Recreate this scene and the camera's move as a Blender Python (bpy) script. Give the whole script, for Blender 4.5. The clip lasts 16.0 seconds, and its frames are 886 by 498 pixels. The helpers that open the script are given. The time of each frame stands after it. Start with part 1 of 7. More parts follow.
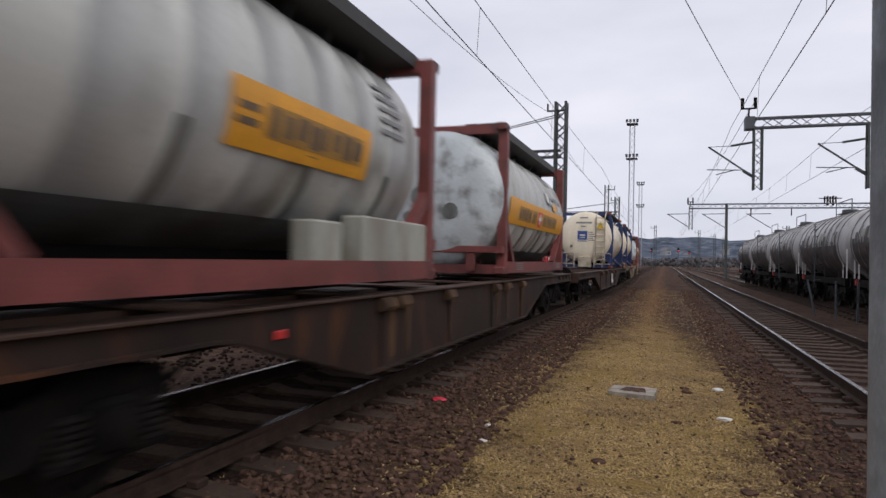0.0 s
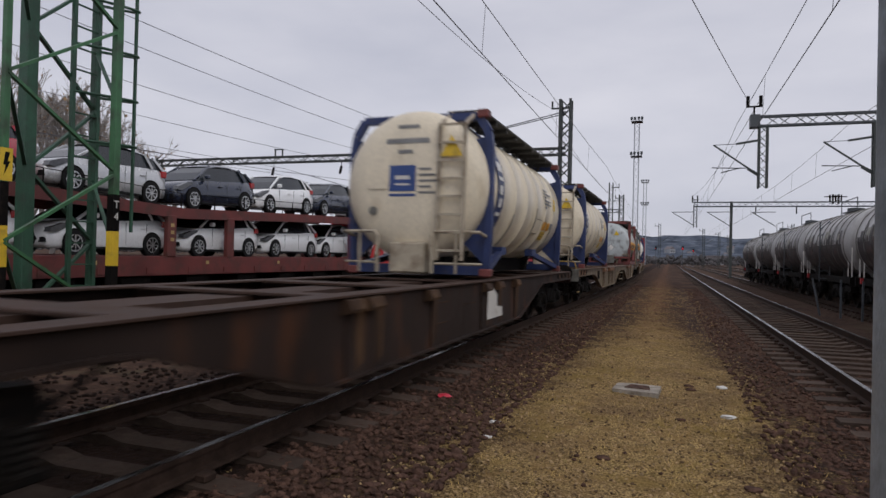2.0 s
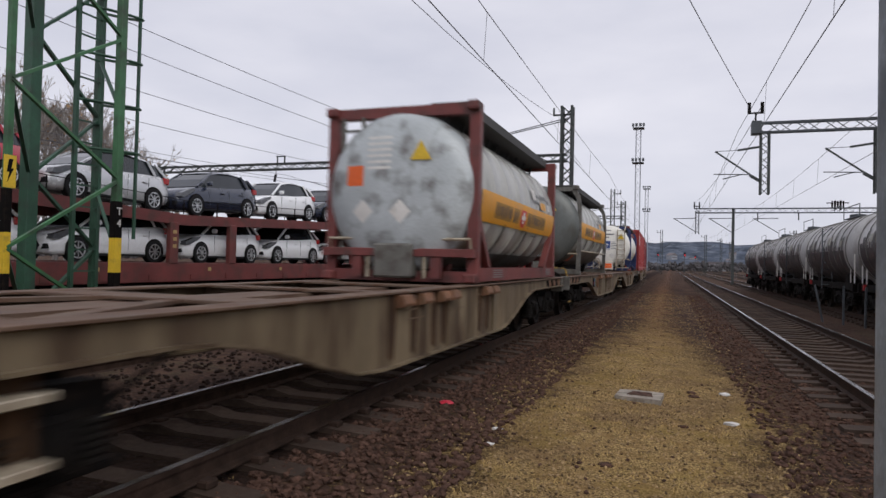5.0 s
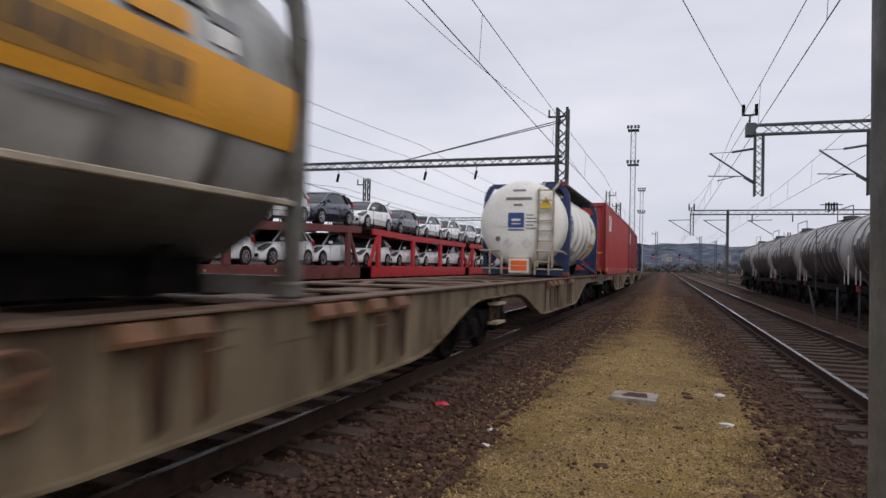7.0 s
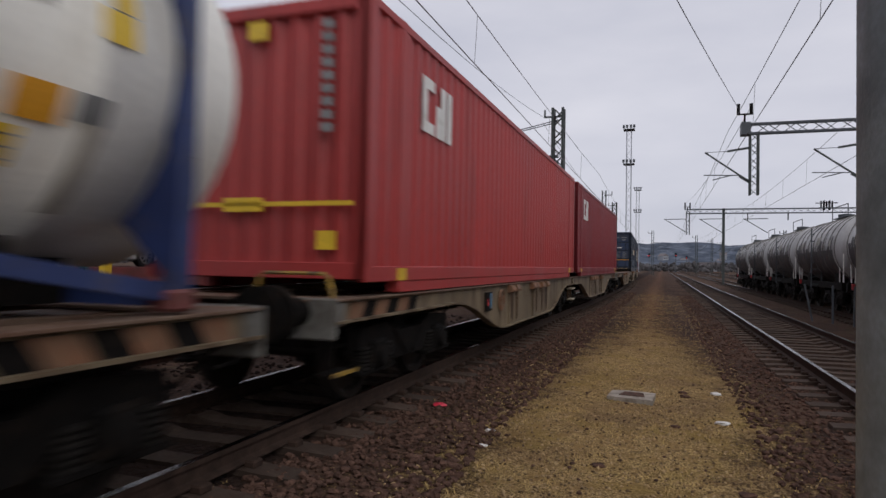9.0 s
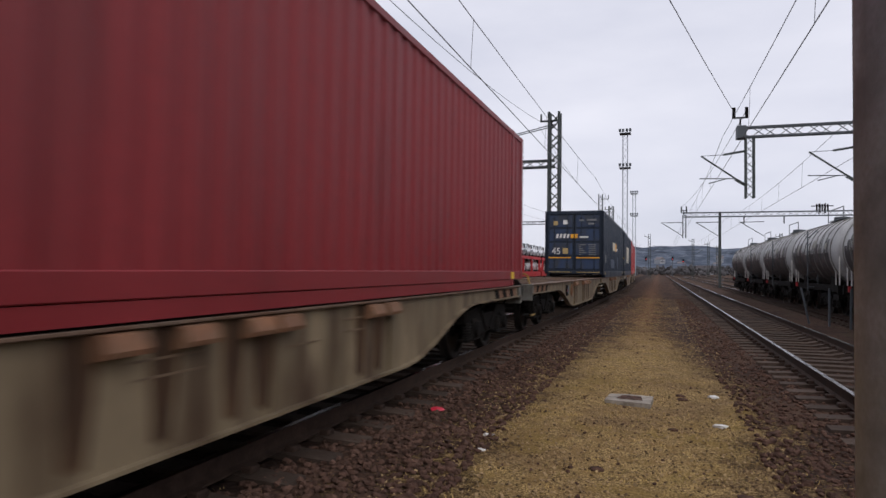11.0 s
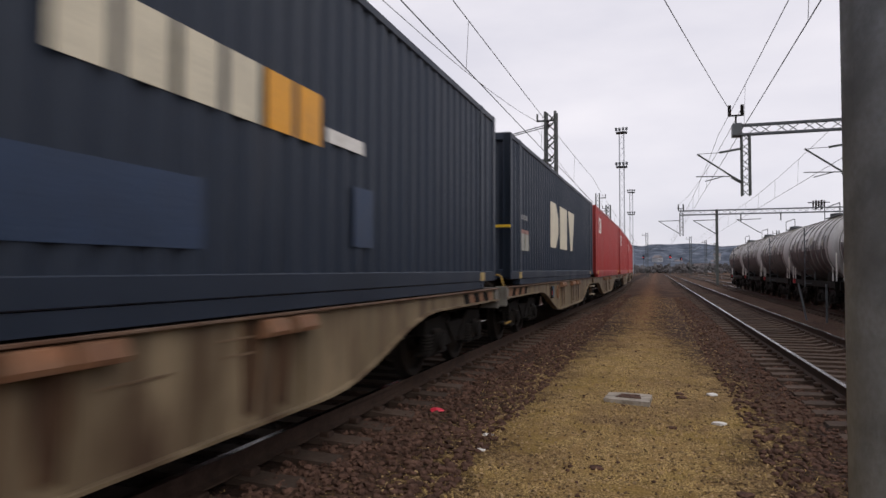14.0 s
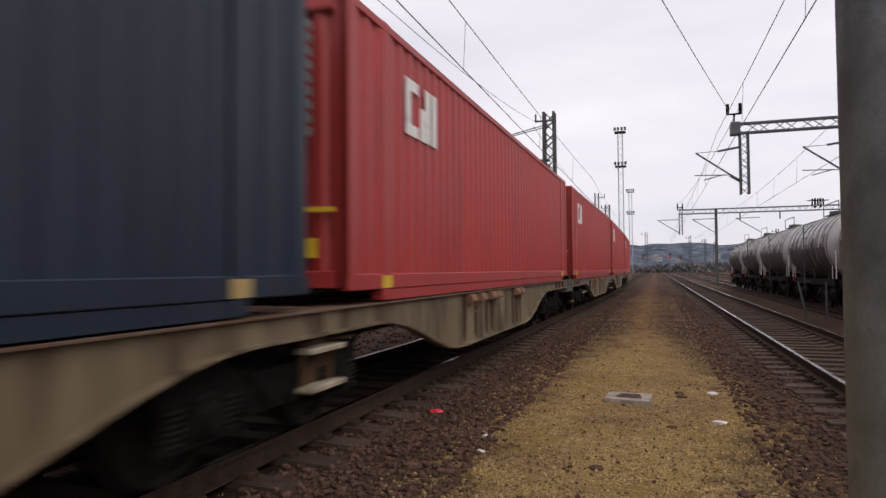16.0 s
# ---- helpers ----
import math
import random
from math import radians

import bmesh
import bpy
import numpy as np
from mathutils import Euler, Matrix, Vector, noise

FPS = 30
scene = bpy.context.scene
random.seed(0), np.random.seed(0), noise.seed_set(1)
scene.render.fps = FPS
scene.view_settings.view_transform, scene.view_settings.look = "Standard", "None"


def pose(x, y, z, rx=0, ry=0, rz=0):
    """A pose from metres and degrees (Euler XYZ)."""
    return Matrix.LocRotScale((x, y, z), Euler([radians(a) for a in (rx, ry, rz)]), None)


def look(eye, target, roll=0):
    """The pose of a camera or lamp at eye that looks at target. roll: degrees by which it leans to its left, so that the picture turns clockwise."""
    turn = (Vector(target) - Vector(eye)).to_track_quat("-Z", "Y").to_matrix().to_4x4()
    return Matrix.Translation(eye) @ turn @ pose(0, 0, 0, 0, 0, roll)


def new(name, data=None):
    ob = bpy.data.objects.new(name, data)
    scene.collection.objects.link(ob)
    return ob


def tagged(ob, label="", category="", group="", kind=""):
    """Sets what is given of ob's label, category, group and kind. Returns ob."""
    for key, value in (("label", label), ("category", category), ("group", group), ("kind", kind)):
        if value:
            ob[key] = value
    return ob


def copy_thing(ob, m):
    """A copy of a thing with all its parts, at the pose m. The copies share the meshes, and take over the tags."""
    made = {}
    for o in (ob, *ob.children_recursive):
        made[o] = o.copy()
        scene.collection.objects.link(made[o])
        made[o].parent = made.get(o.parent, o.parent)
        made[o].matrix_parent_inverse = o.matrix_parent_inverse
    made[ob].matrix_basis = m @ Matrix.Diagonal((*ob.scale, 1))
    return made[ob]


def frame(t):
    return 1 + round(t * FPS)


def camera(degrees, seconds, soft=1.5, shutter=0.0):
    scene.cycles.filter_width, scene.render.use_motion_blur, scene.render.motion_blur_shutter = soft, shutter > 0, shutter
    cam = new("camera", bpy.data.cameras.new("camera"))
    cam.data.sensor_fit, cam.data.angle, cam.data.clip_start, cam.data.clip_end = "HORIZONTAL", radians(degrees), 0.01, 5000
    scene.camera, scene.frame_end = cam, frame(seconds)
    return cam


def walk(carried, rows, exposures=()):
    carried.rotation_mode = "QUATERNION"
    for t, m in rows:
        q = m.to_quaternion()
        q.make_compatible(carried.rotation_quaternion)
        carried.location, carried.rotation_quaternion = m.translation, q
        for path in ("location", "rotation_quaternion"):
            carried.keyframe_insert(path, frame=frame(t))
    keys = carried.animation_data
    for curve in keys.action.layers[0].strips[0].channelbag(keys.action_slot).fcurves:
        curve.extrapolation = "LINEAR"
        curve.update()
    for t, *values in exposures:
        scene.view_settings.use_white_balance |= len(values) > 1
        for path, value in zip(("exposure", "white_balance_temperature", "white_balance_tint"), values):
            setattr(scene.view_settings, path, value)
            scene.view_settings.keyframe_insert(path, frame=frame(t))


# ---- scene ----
# Axes: x to the right of the line, y along the rails away from the viewer, z above the rail head of the near main track.

# ---- camera ----
cam = camera(68.5, 16.0, shutter=0.45)


def eye_pose(x, y, z, yaw, pitch, roll):
    a, b = radians(yaw), radians(pitch)
    way = Vector((-math.sin(a) * math.cos(b), math.cos(a) * math.cos(b), math.sin(b)))
    return look((x, y, z), Vector((x, y, z)) + way, roll)


WALK = [  # seconds, place, yaw to the left, pitch, roll
    (0.0, -0.005, 0.051, 1.389, 18.814, 0.795, 1.174),
    (0.5, -0.012, 0.026, 1.386, 18.908, 0.626, 1.204),
    (1.0, -0.010, 0.033, 1.382, 19.064, 0.536, 1.115),
    (1.5, -0.013, 0.017, 1.385, 19.109, 0.531, 1.280),
    (2.0, -0.012, 0.020, 1.386, 19.141, 0.554, 1.371),
    (2.5, -0.012, 0.025, 1.385, 19.252, 0.576, 1.560),
    (3.0, -0.013, 0.011, 1.387, 19.377, 0.610, 1.435),
    (3.5, -0.017, -0.001, 1.385, 19.440, 0.698, 1.475),
    (4.0, -0.013, 0.014, 1.389, 19.475, 0.851, 1.440),
    (6.5, -0.013, 0.010, 1.383, 18.966, 1.291, 1.285),
    (7.0, -0.013, 0.013, 1.383, 18.910, 1.274, 1.333),
    (7.5, -0.010, 0.019, 1.390, 18.915, 1.268, 1.023),
    (8.0, -0.009, 0.014, 1.384, 18.857, 1.249, 1.033),
    (8.5, -0.009, -0.026, 1.391, 18.692, 1.260, 0.921),
    (9.0, -0.005, -0.009, 1.391, 18.625, 1.325, 0.951),
    (11.5, -0.007, -0.005, 1.386, 18.329, 1.747, 0.670),
    (12.0, -0.005, -0.024, 1.385, 18.247, 1.700, 0.600),
    (12.5, -0.000, 0.000, 1.389, 18.146, 1.719, 0.212),
    (13.0, 0.000, -0.004, 1.388, 18.209, 1.725, 0.199),
    (13.5, 0.003, -0.011, 1.390, 18.193, 1.770, 0.062),
    (14.0, 0.000, -0.019, 1.390, 18.172, 1.787, 0.038),
    (14.5, -0.005, -0.040, 1.387, 18.090, 1.783, 0.213),
    (15.0, 0.002, -0.031, 1.389, 18.037, 1.822, 0.092),
    (15.5, 0.009, -0.002, 1.388, 18.068, 1.856, -0.403),
    (16.0, 0.009, 0.007, 1.386, 18.139, 1.888, -0.447),
]
walk(cam, [(r[0], eye_pose(*r[1:])) for r in WALK],
     exposures=((0, 0.25, 6400, 10), (0.5, 0.15, 6350, 10), (1, 0.14, 6350, 10), (1.5, 0.24, 6250, 10), (2, -0.09, 6400, 10), (3, -0.05, 6400, 10), (4, 0.12, 6450, 10), (6.5, 0.18, 6450, 10), (7, 0.15, 6400, 10),
                (7.5, -0.08, 6400, 10), (8, -0.18, 6400, 10), (9, -0.05, 6400, 10), (11.5, 0.25, 6350, 10), (12.5, -0.19, 6450, 10), (13, -0.14, 6450, 10), (14, 0.3, 6700, 11), (15, 0.45, 6700, 12), (16, 0.4, 6800, 12)))

# ---- light: overcast sky ----
world = bpy.data.worlds.new("overcast")
scene.world = world
world.use_nodes = True
wt = world.node_tree
wt.nodes.clear()
w_out = wt.nodes.new("ShaderNodeOutputWorld")
w_bg = wt.nodes.new("ShaderNodeBackground")
w_sky = wt.nodes.new("ShaderNodeTexSky")
w_sky.sky_type, w_sky.sun_disc = "NISHITA", False
w_sky.sun_elevation, w_sky.sun_rotation = radians(65), radians(150)
w_tc = wt.nodes.new("ShaderNodeTexCoord")
w_map = wt.nodes.new("ShaderNodeMapping")
w_map.inputs["Scale"].default_value = (1.0, 1.0, 3.0)
w_noise = wt.nodes.new("ShaderNodeTexNoise")
w_noise.inputs["Scale"].default_value, w_noise.inputs["Detail"].default_value = 2.1, 6
w_ramp = wt.nodes.new("ShaderNodeValToRGB")
w_ramp.color_ramp.elements[0].position, w_ramp.color_ramp.elements[0].color = 0.3, (5.7, 5.75, 6.6, 1)
w_ramp.color_ramp.elements[1].position, w_ramp.color_ramp.elements[1].color = 0.72, (7.9, 7.75, 8.35, 1)
w_mix = wt.nodes.new("ShaderNodeMix")
w_mix.data_type = "RGBA"
w_mix.inputs[0].default_value = 0.93
wt.links.new(w_tc.outputs["Generated"], w_map.inputs["Vector"])
wt.links.new(w_map.outputs[0], w_noise.inputs["Vector"])
wt.links.new(w_noise.outputs[0], w_ramp.inputs[0])
wt.links.new(w_sky.outputs[0], w_mix.inputs[6])
wt.links.new(w_ramp.outputs[0], w_mix.inputs[7])
wt.links.new(w_mix.outputs[2], w_bg.inputs[0])
w_bg.inputs[1].default_value = 0.1
wt.links.new(w_bg.outputs[0], w_out.inputs[0])
sun = new("sun", bpy.data.lights.new("sun", "SUN"))
sun.data.energy, sun.data.angle, sun.data.color = 0.95, radians(40), (1, 0.96, 0.9)
sun.matrix_world = look((26, -14, 34), (0, 10, 0))


# ---- materials ----
def mat(name, color, rough=0.7, metal=0.0, vary=0.35, scale=3.0, dirt=None, dirt_at=0.6, fine=40.0, bump=0.15, spread=0.12,
        random_tint=0.0, streak=1.0, coat=0.0, gloss=0.5):
    """A worn surface: base colour with broad and fine variation, patches of dirt and a fine relief."""
    m = bpy.data.materials.new(name)
    m.use_nodes = True
    nt = m.node_tree
    bsdf = nt.nodes["Principled BSDF"]
    bsdf.inputs["Roughness"].default_value, bsdf.inputs["Metallic"].default_value = rough, metal
    bsdf.inputs["Coat Weight"].default_value = coat
    bsdf.inputs["Specular IOR Level"].default_value = gloss
    tc = nt.nodes.new("ShaderNodeTexCoord")
    mp = nt.nodes.new("ShaderNodeMapping")
    mp.inputs["Scale"].default_value = (1, 1, streak)
    nt.links.new(tc.outputs["Object"], mp.inputs["Vector"])

    def noise_node(s, detail=6):
        n = nt.nodes.new("ShaderNodeTexNoise")
        n.inputs["Scale"].default_value, n.inputs["Detail"].default_value = s, detail
        nt.links.new(mp.outputs[0], n.inputs["Vector"])
        return n

    def mix(kind, fac, a, b):
        n = nt.nodes.new("ShaderNodeMix")
        n.data_type, n.blend_type = "RGBA", kind
        for sock, v in ((n.inputs[0], fac), (n.inputs[6], a), (n.inputs[7], b)):
            if hasattr(v, "links"):
                nt.links.new(v, sock)
            elif isinstance(v, tuple):
                sock.default_value = (*v[:3], 1)
            else:
                sock.default_value = v
        return n.outputs[2]

    def ramp(src, lo, hi, a=0.0, b=1.0):
        n = nt.nodes.new("ShaderNodeMapRange")
        n.inputs[1].default_value, n.inputs[2].default_value = lo, hi
        n.inputs[3].default_value, n.inputs[4].default_value = a, b
        nt.links.new(src, n.inputs[0])
        return n.outputs[0]

    broad, grain = noise_node(scale), noise_node(fine, 3)
    dark = tuple(c * (1 - vary) for c in color)
    light = tuple(min(1, c * (1 + vary)) for c in color)
    col = mix("MIX", ramp(broad.outputs[0], 0.3, 0.7), dark, light)
    col = mix("MIX", ramp(grain.outputs[0], 0.35, 0.7, 0, 0.35), col, tuple(c * 0.55 for c in color))
    if dirt:
        spot = noise_node(scale * 1.7, 8)
        col = mix("MIX", ramp(spot.outputs[0], dirt_at - spread, dirt_at + spread), col, dirt)
    if random_tint:
        info = nt.nodes.new("ShaderNodeObjectInfo")
        hsv = nt.nodes.new("ShaderNodeHueSaturation")
        nt.links.new(ramp(info.outputs["Random"], 0, 1, 1 - random_tint, 1 + random_tint), hsv.inputs["Value"])
        nt.links.new(col, hsv.inputs["Color"])
        col = hsv.outputs[0]
    nt.links.new(col, bsdf.inputs["Base Color"])
    nt.links.new(ramp(broad.outputs[0], 0.2, 0.8, max(0.03, rough - 0.12), min(1, rough + 0.12)), bsdf.inputs["Roughness"])
    if bump:
        b = nt.nodes.new("ShaderNodeBump")
        b.inputs["Strength"].default_value, b.inputs["Distance"].default_value = bump, 0.02
        nt.links.new(grain.outputs[0], b.inputs["Height"])
        nt.links.new(b.outputs[0], bsdf.inputs["Normal"])
    return m


def glow(name, color, power):
    m = bpy.data.materials.new(name)
    m.use_nodes = True
    b = m.node_tree.nodes["Principled BSDF"]
    b.inputs["Base Color"].default_value = (*color, 1)
    b.inputs["Emission Color"].default_value, b.inputs["Emission Strength"].default_value = (*color, 1), power
    return m


def ground_material():
    """Dark ballast beside the tracks, a sandy mossy path between them, brown earth farther out."""
    m = bpy.data.materials.new("ground")
    m.use_nodes = True
    nt = m.node_tree
    bsdf = nt.nodes["Principled BSDF"]
    bsdf.inputs["Roughness"].default_value = 0.95
    bsdf.inputs["Specular IOR Level"].default_value = 0.1
    geo = nt.nodes.new("ShaderNodeNewGeometry")
    sep = nt.nodes.new("ShaderNodeSeparateXYZ")
    nt.links.new(geo.outputs["Position"], sep.inputs[0])

    def noise_node(s, detail=6, rough=0.6):
        n = nt.nodes.new("ShaderNodeTexNoise")
        n.inputs["Scale"].default_value, n.inputs["Detail"].default_value, n.inputs["Roughness"].default_value = s, detail, rough
        nt.links.new(geo.outputs["Position"], n.inputs["Vector"])
        return n.outputs[0]

    def math_node(op, a, b=0.0, c=0.0):
        n = nt.nodes.new("ShaderNodeMath")
        n.operation = op
        for sock, v in zip(n.inputs, (a, b, c)):
            if hasattr(v, "links"):
                nt.links.new(v, sock)
            else:
                sock.default_value = v
        return n.outputs[0]

    def ramp(src, lo, hi, a=0.0, b=1.0):
        n = nt.nodes.new("ShaderNodeMapRange")
        n.inputs[1].default_value, n.inputs[2].default_value = lo, hi
        n.inputs[3].default_value, n.inputs[4].default_value = a, b
        nt.links.new(src, n.inputs[0])
        return n.outputs[0]

    def mix(fac, a, b, kind="MIX"):
        n = nt.nodes.new("ShaderNodeMix")
        n.data_type, n.blend_type = "RGBA", kind
        for sock, v in ((n.inputs[0], fac), (n.inputs[6], a), (n.inputs[7], b)):
            if hasattr(v, "links"):
                nt.links.new(v, sock)
            elif isinstance(v, tuple):
                sock.default_value = (*v, 1)
            else:
                sock.default_value = v
        return n.outputs[2]

    vor = nt.nodes.new("ShaderNodeTexVoronoi")
    vor.inputs["Scale"].default_value = 17
    nt.links.new(geo.outputs["Position"], vor.inputs["Vector"])
    grey = nt.nodes.new("ShaderNodeSeparateColor")
    nt.links.new(vor.outputs["Color"], grey.inputs[0])
    stone = mix(grey.outputs[0], (0.026, 0.014, 0.01), (0.122, 0.068, 0.047))
    stone = mix(ramp(vor.outputs["Distance"], 0.25, 0.62), stone, (0.02, 0.013, 0.011))
    stone = mix(ramp(noise_node(0.6), 0.42, 0.66, 0.1, 0.75), stone, (0.108, 0.063, 0.042))
    fine, mid, wide = noise_node(55, 4), noise_node(6, 8), noise_node(1.3, 6)
    sand = mix(ramp(fine, 0.38, 0.64), (0.075, 0.044, 0.018), (0.62, 0.43, 0.185))
    sand = mix(ramp(mid, 0.46, 0.66), sand, (0.27, 0.17, 0.07))
    sand = mix(ramp(noise_node(0.9, 8, 0.65), 0.46, 0.6, 0, 0.75), sand, mix(ramp(fine, 0.4, 0.6), (0.1, 0.06, 0.03), (0.3, 0.195, 0.1)))
    sand = mix(ramp(wide, 0.52, 0.66, 0, 0.45), sand, (0.27, 0.185, 0.045))
    sand = mix(ramp(noise_node(13, 6, 0.7), 0.54, 0.68, 0, 0.85), sand, (0.05, 0.03, 0.015))
    earth = mix(ramp(mid, 0.35, 0.7), (0.045, 0.027, 0.02), (0.115, 0.068, 0.048))
    earth = mix(ramp(wide, 0.5, 0.66, 0, 0.6), earth, (0.09, 0.075, 0.045))
    wob = math_node("MULTIPLY", math_node("SUBTRACT", noise_node(1.6, 10, 0.8), 0.5), 3.4)
    x = math_node("ADD", sep.outputs[0], wob)
    y = sep.outputs[1]
    # the sandy strip is about three metres wide near by and thins out with distance
    half = ramp(y, 10.5, 19, 1.45, 0.42)
    mid_x = math_node("ADD", ramp(y, 11.5, 24, -0.32, -0.5), 0.0)
    off = math_node("ABSOLUTE", math_node("SUBTRACT", x, mid_x))
    speck = math_node("MULTIPLY", math_node("SUBTRACT", noise_node(24, 4, 0.7), 0.5), 2.6)
    on_path = ramp(math_node("ADD", math_node("SUBTRACT", half, off), speck), -0.3, 0.4)
    far_path = mix(ramp(y, 13, 24, 0, 0.85), sand, (0.2, 0.1, 0.052))
    far_path = mix(ramp(y, 30, 70), far_path, (0.12, 0.066, 0.042))
    col = mix(on_path, stone, far_path)
    # Oil stain and the passing train's shade, both painted into the near track bed.
    oil_shade = ramp(math_node("ABSOLUTE", math_node("SUBTRACT", sep.outputs[0], X_LEFT)), 0.75, 1.3, 0.75, 0.0)
    col = mix(oil_shade, col, (0.016, 0.01, 0.008))
    side = ramp(math_node("ABSOLUTE", math_node("SUBTRACT", x, -0.6)), 5.2, 6.0)
    col = mix(side, col, earth)
    nt.links.new(col, bsdf.inputs["Base Color"])
    b = nt.nodes.new("ShaderNodeBump")
    b.inputs["Strength"].default_value, b.inputs["Distance"].default_value = 0.9, 0.04
    rough_h = math_node("SUBTRACT", math_node("MULTIPLY", fine, 0.5), math_node("MULTIPLY", vor.outputs["Distance"], 0.9))
    nt.links.new(mix(on_path, rough_h, fine), b.inputs["Height"])
    nt.links.new(b.outputs[0], bsdf.inputs["Normal"])
    return m


X_LEFT, X_RIGHT, Z_RIGHT = -3.845, 3.03, -0.095
M_GROUND = ground_material()
M_STONE = mat("ballast stone", (0.092, 0.052, 0.038), 0.9, vary=0.65, scale=14, fine=120, bump=0.5, gloss=0.12)
M_GRIT = mat("brown grit", (0.13, 0.085, 0.048), 0.9, vary=0.5, scale=9, fine=90, bump=0.3, gloss=0.12)
# Stones dark from oil, with under-train shade put into the colour.
M_STONEDARK = mat("ballast stone darkened by oil and painted-in shade", (0.03, 0.019, 0.015), 0.85, vary=0.5, scale=14, fine=120, bump=0.5, gloss=0.1)
M_PEBBLE = mat("pale pebble", (0.36, 0.25, 0.13), 0.9, vary=0.5, scale=9, fine=90, bump=0.4, gloss=0.2)
M_CONCRETE = mat("concrete sleeper", (0.075, 0.053, 0.041), 0.9, vary=0.3, scale=6, dirt=(0.055, 0.036, 0.027), dirt_at=0.52, random_tint=0.25, gloss=0.15)
M_RAILTOP = mat("polished rail head", (0.46, 0.45, 0.45), 0.2, 1.0, vary=0.1, bump=0.02)
M_RAIL = mat("rusty rail web", (0.045, 0.028, 0.021), 0.85, vary=0.4, scale=8, gloss=0.15)
M_BEIGE = mat("weathered beige wagon paint", (0.19, 0.145, 0.09), 0.58, vary=0.32, scale=2.2, dirt=(0.06, 0.035, 0.02), dirt_at=0.55, streak=0.22, gloss=0.35)
M_BROWN = mat("dark brown wagon paint", (0.026, 0.0155, 0.012), 0.65, vary=0.35, scale=1.9, dirt=(0.1, 0.036, 0.014), dirt_at=0.66, streak=0.25, gloss=0.25)
M_DECK = mat("rusty deck steel", (0.135, 0.088, 0.06), 0.8, vary=0.4, scale=3, dirt=(0.09, 0.04, 0.02), dirt_at=0.55)
M_DECKD = mat("dark rusty deck", (0.055, 0.033, 0.026), 0.75, vary=0.4, scale=3, dirt=(0.05, 0.026, 0.016), dirt_at=0.55, gloss=0.25)
M_ORANGE = mat("rust orange bracket", (0.19, 0.085, 0.042), 0.75, vary=0.45, scale=5, dirt=(0.16, 0.09, 0.05), dirt_at=0.55)
M_BLACK = mat("grimy black steel", (0.007, 0.006, 0.0055), 0.85, vary=0.4, scale=5, dirt=(0.022, 0.015, 0.011), dirt_at=0.66, gloss=0.1)
M_SHEET = mat("pale blue label", (0.08, 0.2, 0.34), 0.6, vary=0.15)
M_STREAK = mat("dark rust streak", (0.05, 0.028, 0.017), 0.8, vary=0.5, scale=4, dirt=(0.11, 0.06, 0.03), dirt_at=0.56, streak=0.2, gloss=0.2)
M_SPRING = mat("grimy spring steel", (0.016, 0.014, 0.0125), 0.7, 0.2, vary=0.4, scale=9, gloss=0.15)
M_SKIRT = mat("dust-grey weld stain", (0.3, 0.27, 0.22), 0.6, vary=0.35, scale=3, streak=0.3, dirt=(0.5, 0.46, 0.38), dirt_at=0.55)
M_WHEEL = mat("wheel steel", (0.03, 0.025, 0.022), 0.6, 0.5, vary=0.4, scale=6, gloss=0.2)
M_RUBBER = mat("black rubber", (0.014, 0.014, 0.015), 0.8, vary=0.2, gloss=0.2)
M_CREAM = mat("cream tank paint", (0.78, 0.69, 0.53), 0.42, vary=0.1, scale=1.2, dirt=(0.4, 0.3, 0.18), dirt_at=0.7, streak=0.4, bump=0.03)
M_WHITE = mat("white tank paint", (0.84, 0.82, 0.75), 0.4, vary=0.08, scale=1.2, dirt=(0.45, 0.4, 0.31), dirt_at=0.72, streak=0.4, bump=0.03)
M_GREY = mat("dull grey tank cladding", (0.49, 0.49, 0.46), 0.4, 0.2, vary=0.14, scale=1.2, dirt=(0.13, 0.115, 0.09), dirt_at=0.64, streak=0.4, bump=0.03)
M_DULL = mat("dull cream fittings", (0.42, 0.36, 0.27), 0.5, vary=0.2, scale=3, dirt=(0.2, 0.15, 0.1), dirt_at=0.6)
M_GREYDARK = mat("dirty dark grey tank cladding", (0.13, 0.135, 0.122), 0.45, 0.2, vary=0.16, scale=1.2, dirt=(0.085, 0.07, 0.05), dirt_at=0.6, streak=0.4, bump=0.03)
M_GREYMID = mat("weathered grey-green tank end and shaded belly", (0.14, 0.15, 0.142), 0.42, 0.2, vary=0.18, scale=1.2, dirt=(0.07, 0.06, 0.045), dirt_at=0.58, streak=0.5, bump=0.03)
M_PALE = mat("pale blue-grey tank end", (0.5, 0.54, 0.55), 0.45, 0.1, vary=0.15, scale=1.8, dirt=(0.14, 0.13, 0.12), dirt_at=0.62, bump=0.03)
M_BLUE = mat("blue frame paint", (0.022, 0.038, 0.125), 0.5, vary=0.25, scale=3, dirt=(0.06, 0.055, 0.07), dirt_at=0.68)
M_REDFR = mat("oxide red frame paint", (0.17, 0.042, 0.037), 0.55, vary=0.3, scale=2, dirt=(0.07, 0.03, 0.025), dirt_at=0.62)
M_GREYFR = mat("grey frame paint", (0.14, 0.135, 0.12), 0.6, vary=0.3, scale=3, dirt=(0.06, 0.045, 0.035), dirt_at=0.6)
M_WALKWAY = mat("dark grating", (0.06, 0.058, 0.055), 0.7, 0.3, vary=0.3)
M_RED = mat("red container paint", (0.36, 0.035, 0.032), 0.5, vary=0.13, scale=0.9, dirt=(0.2, 0.026, 0.024), dirt_at=0.7, streak=0.3, bump=0.03)
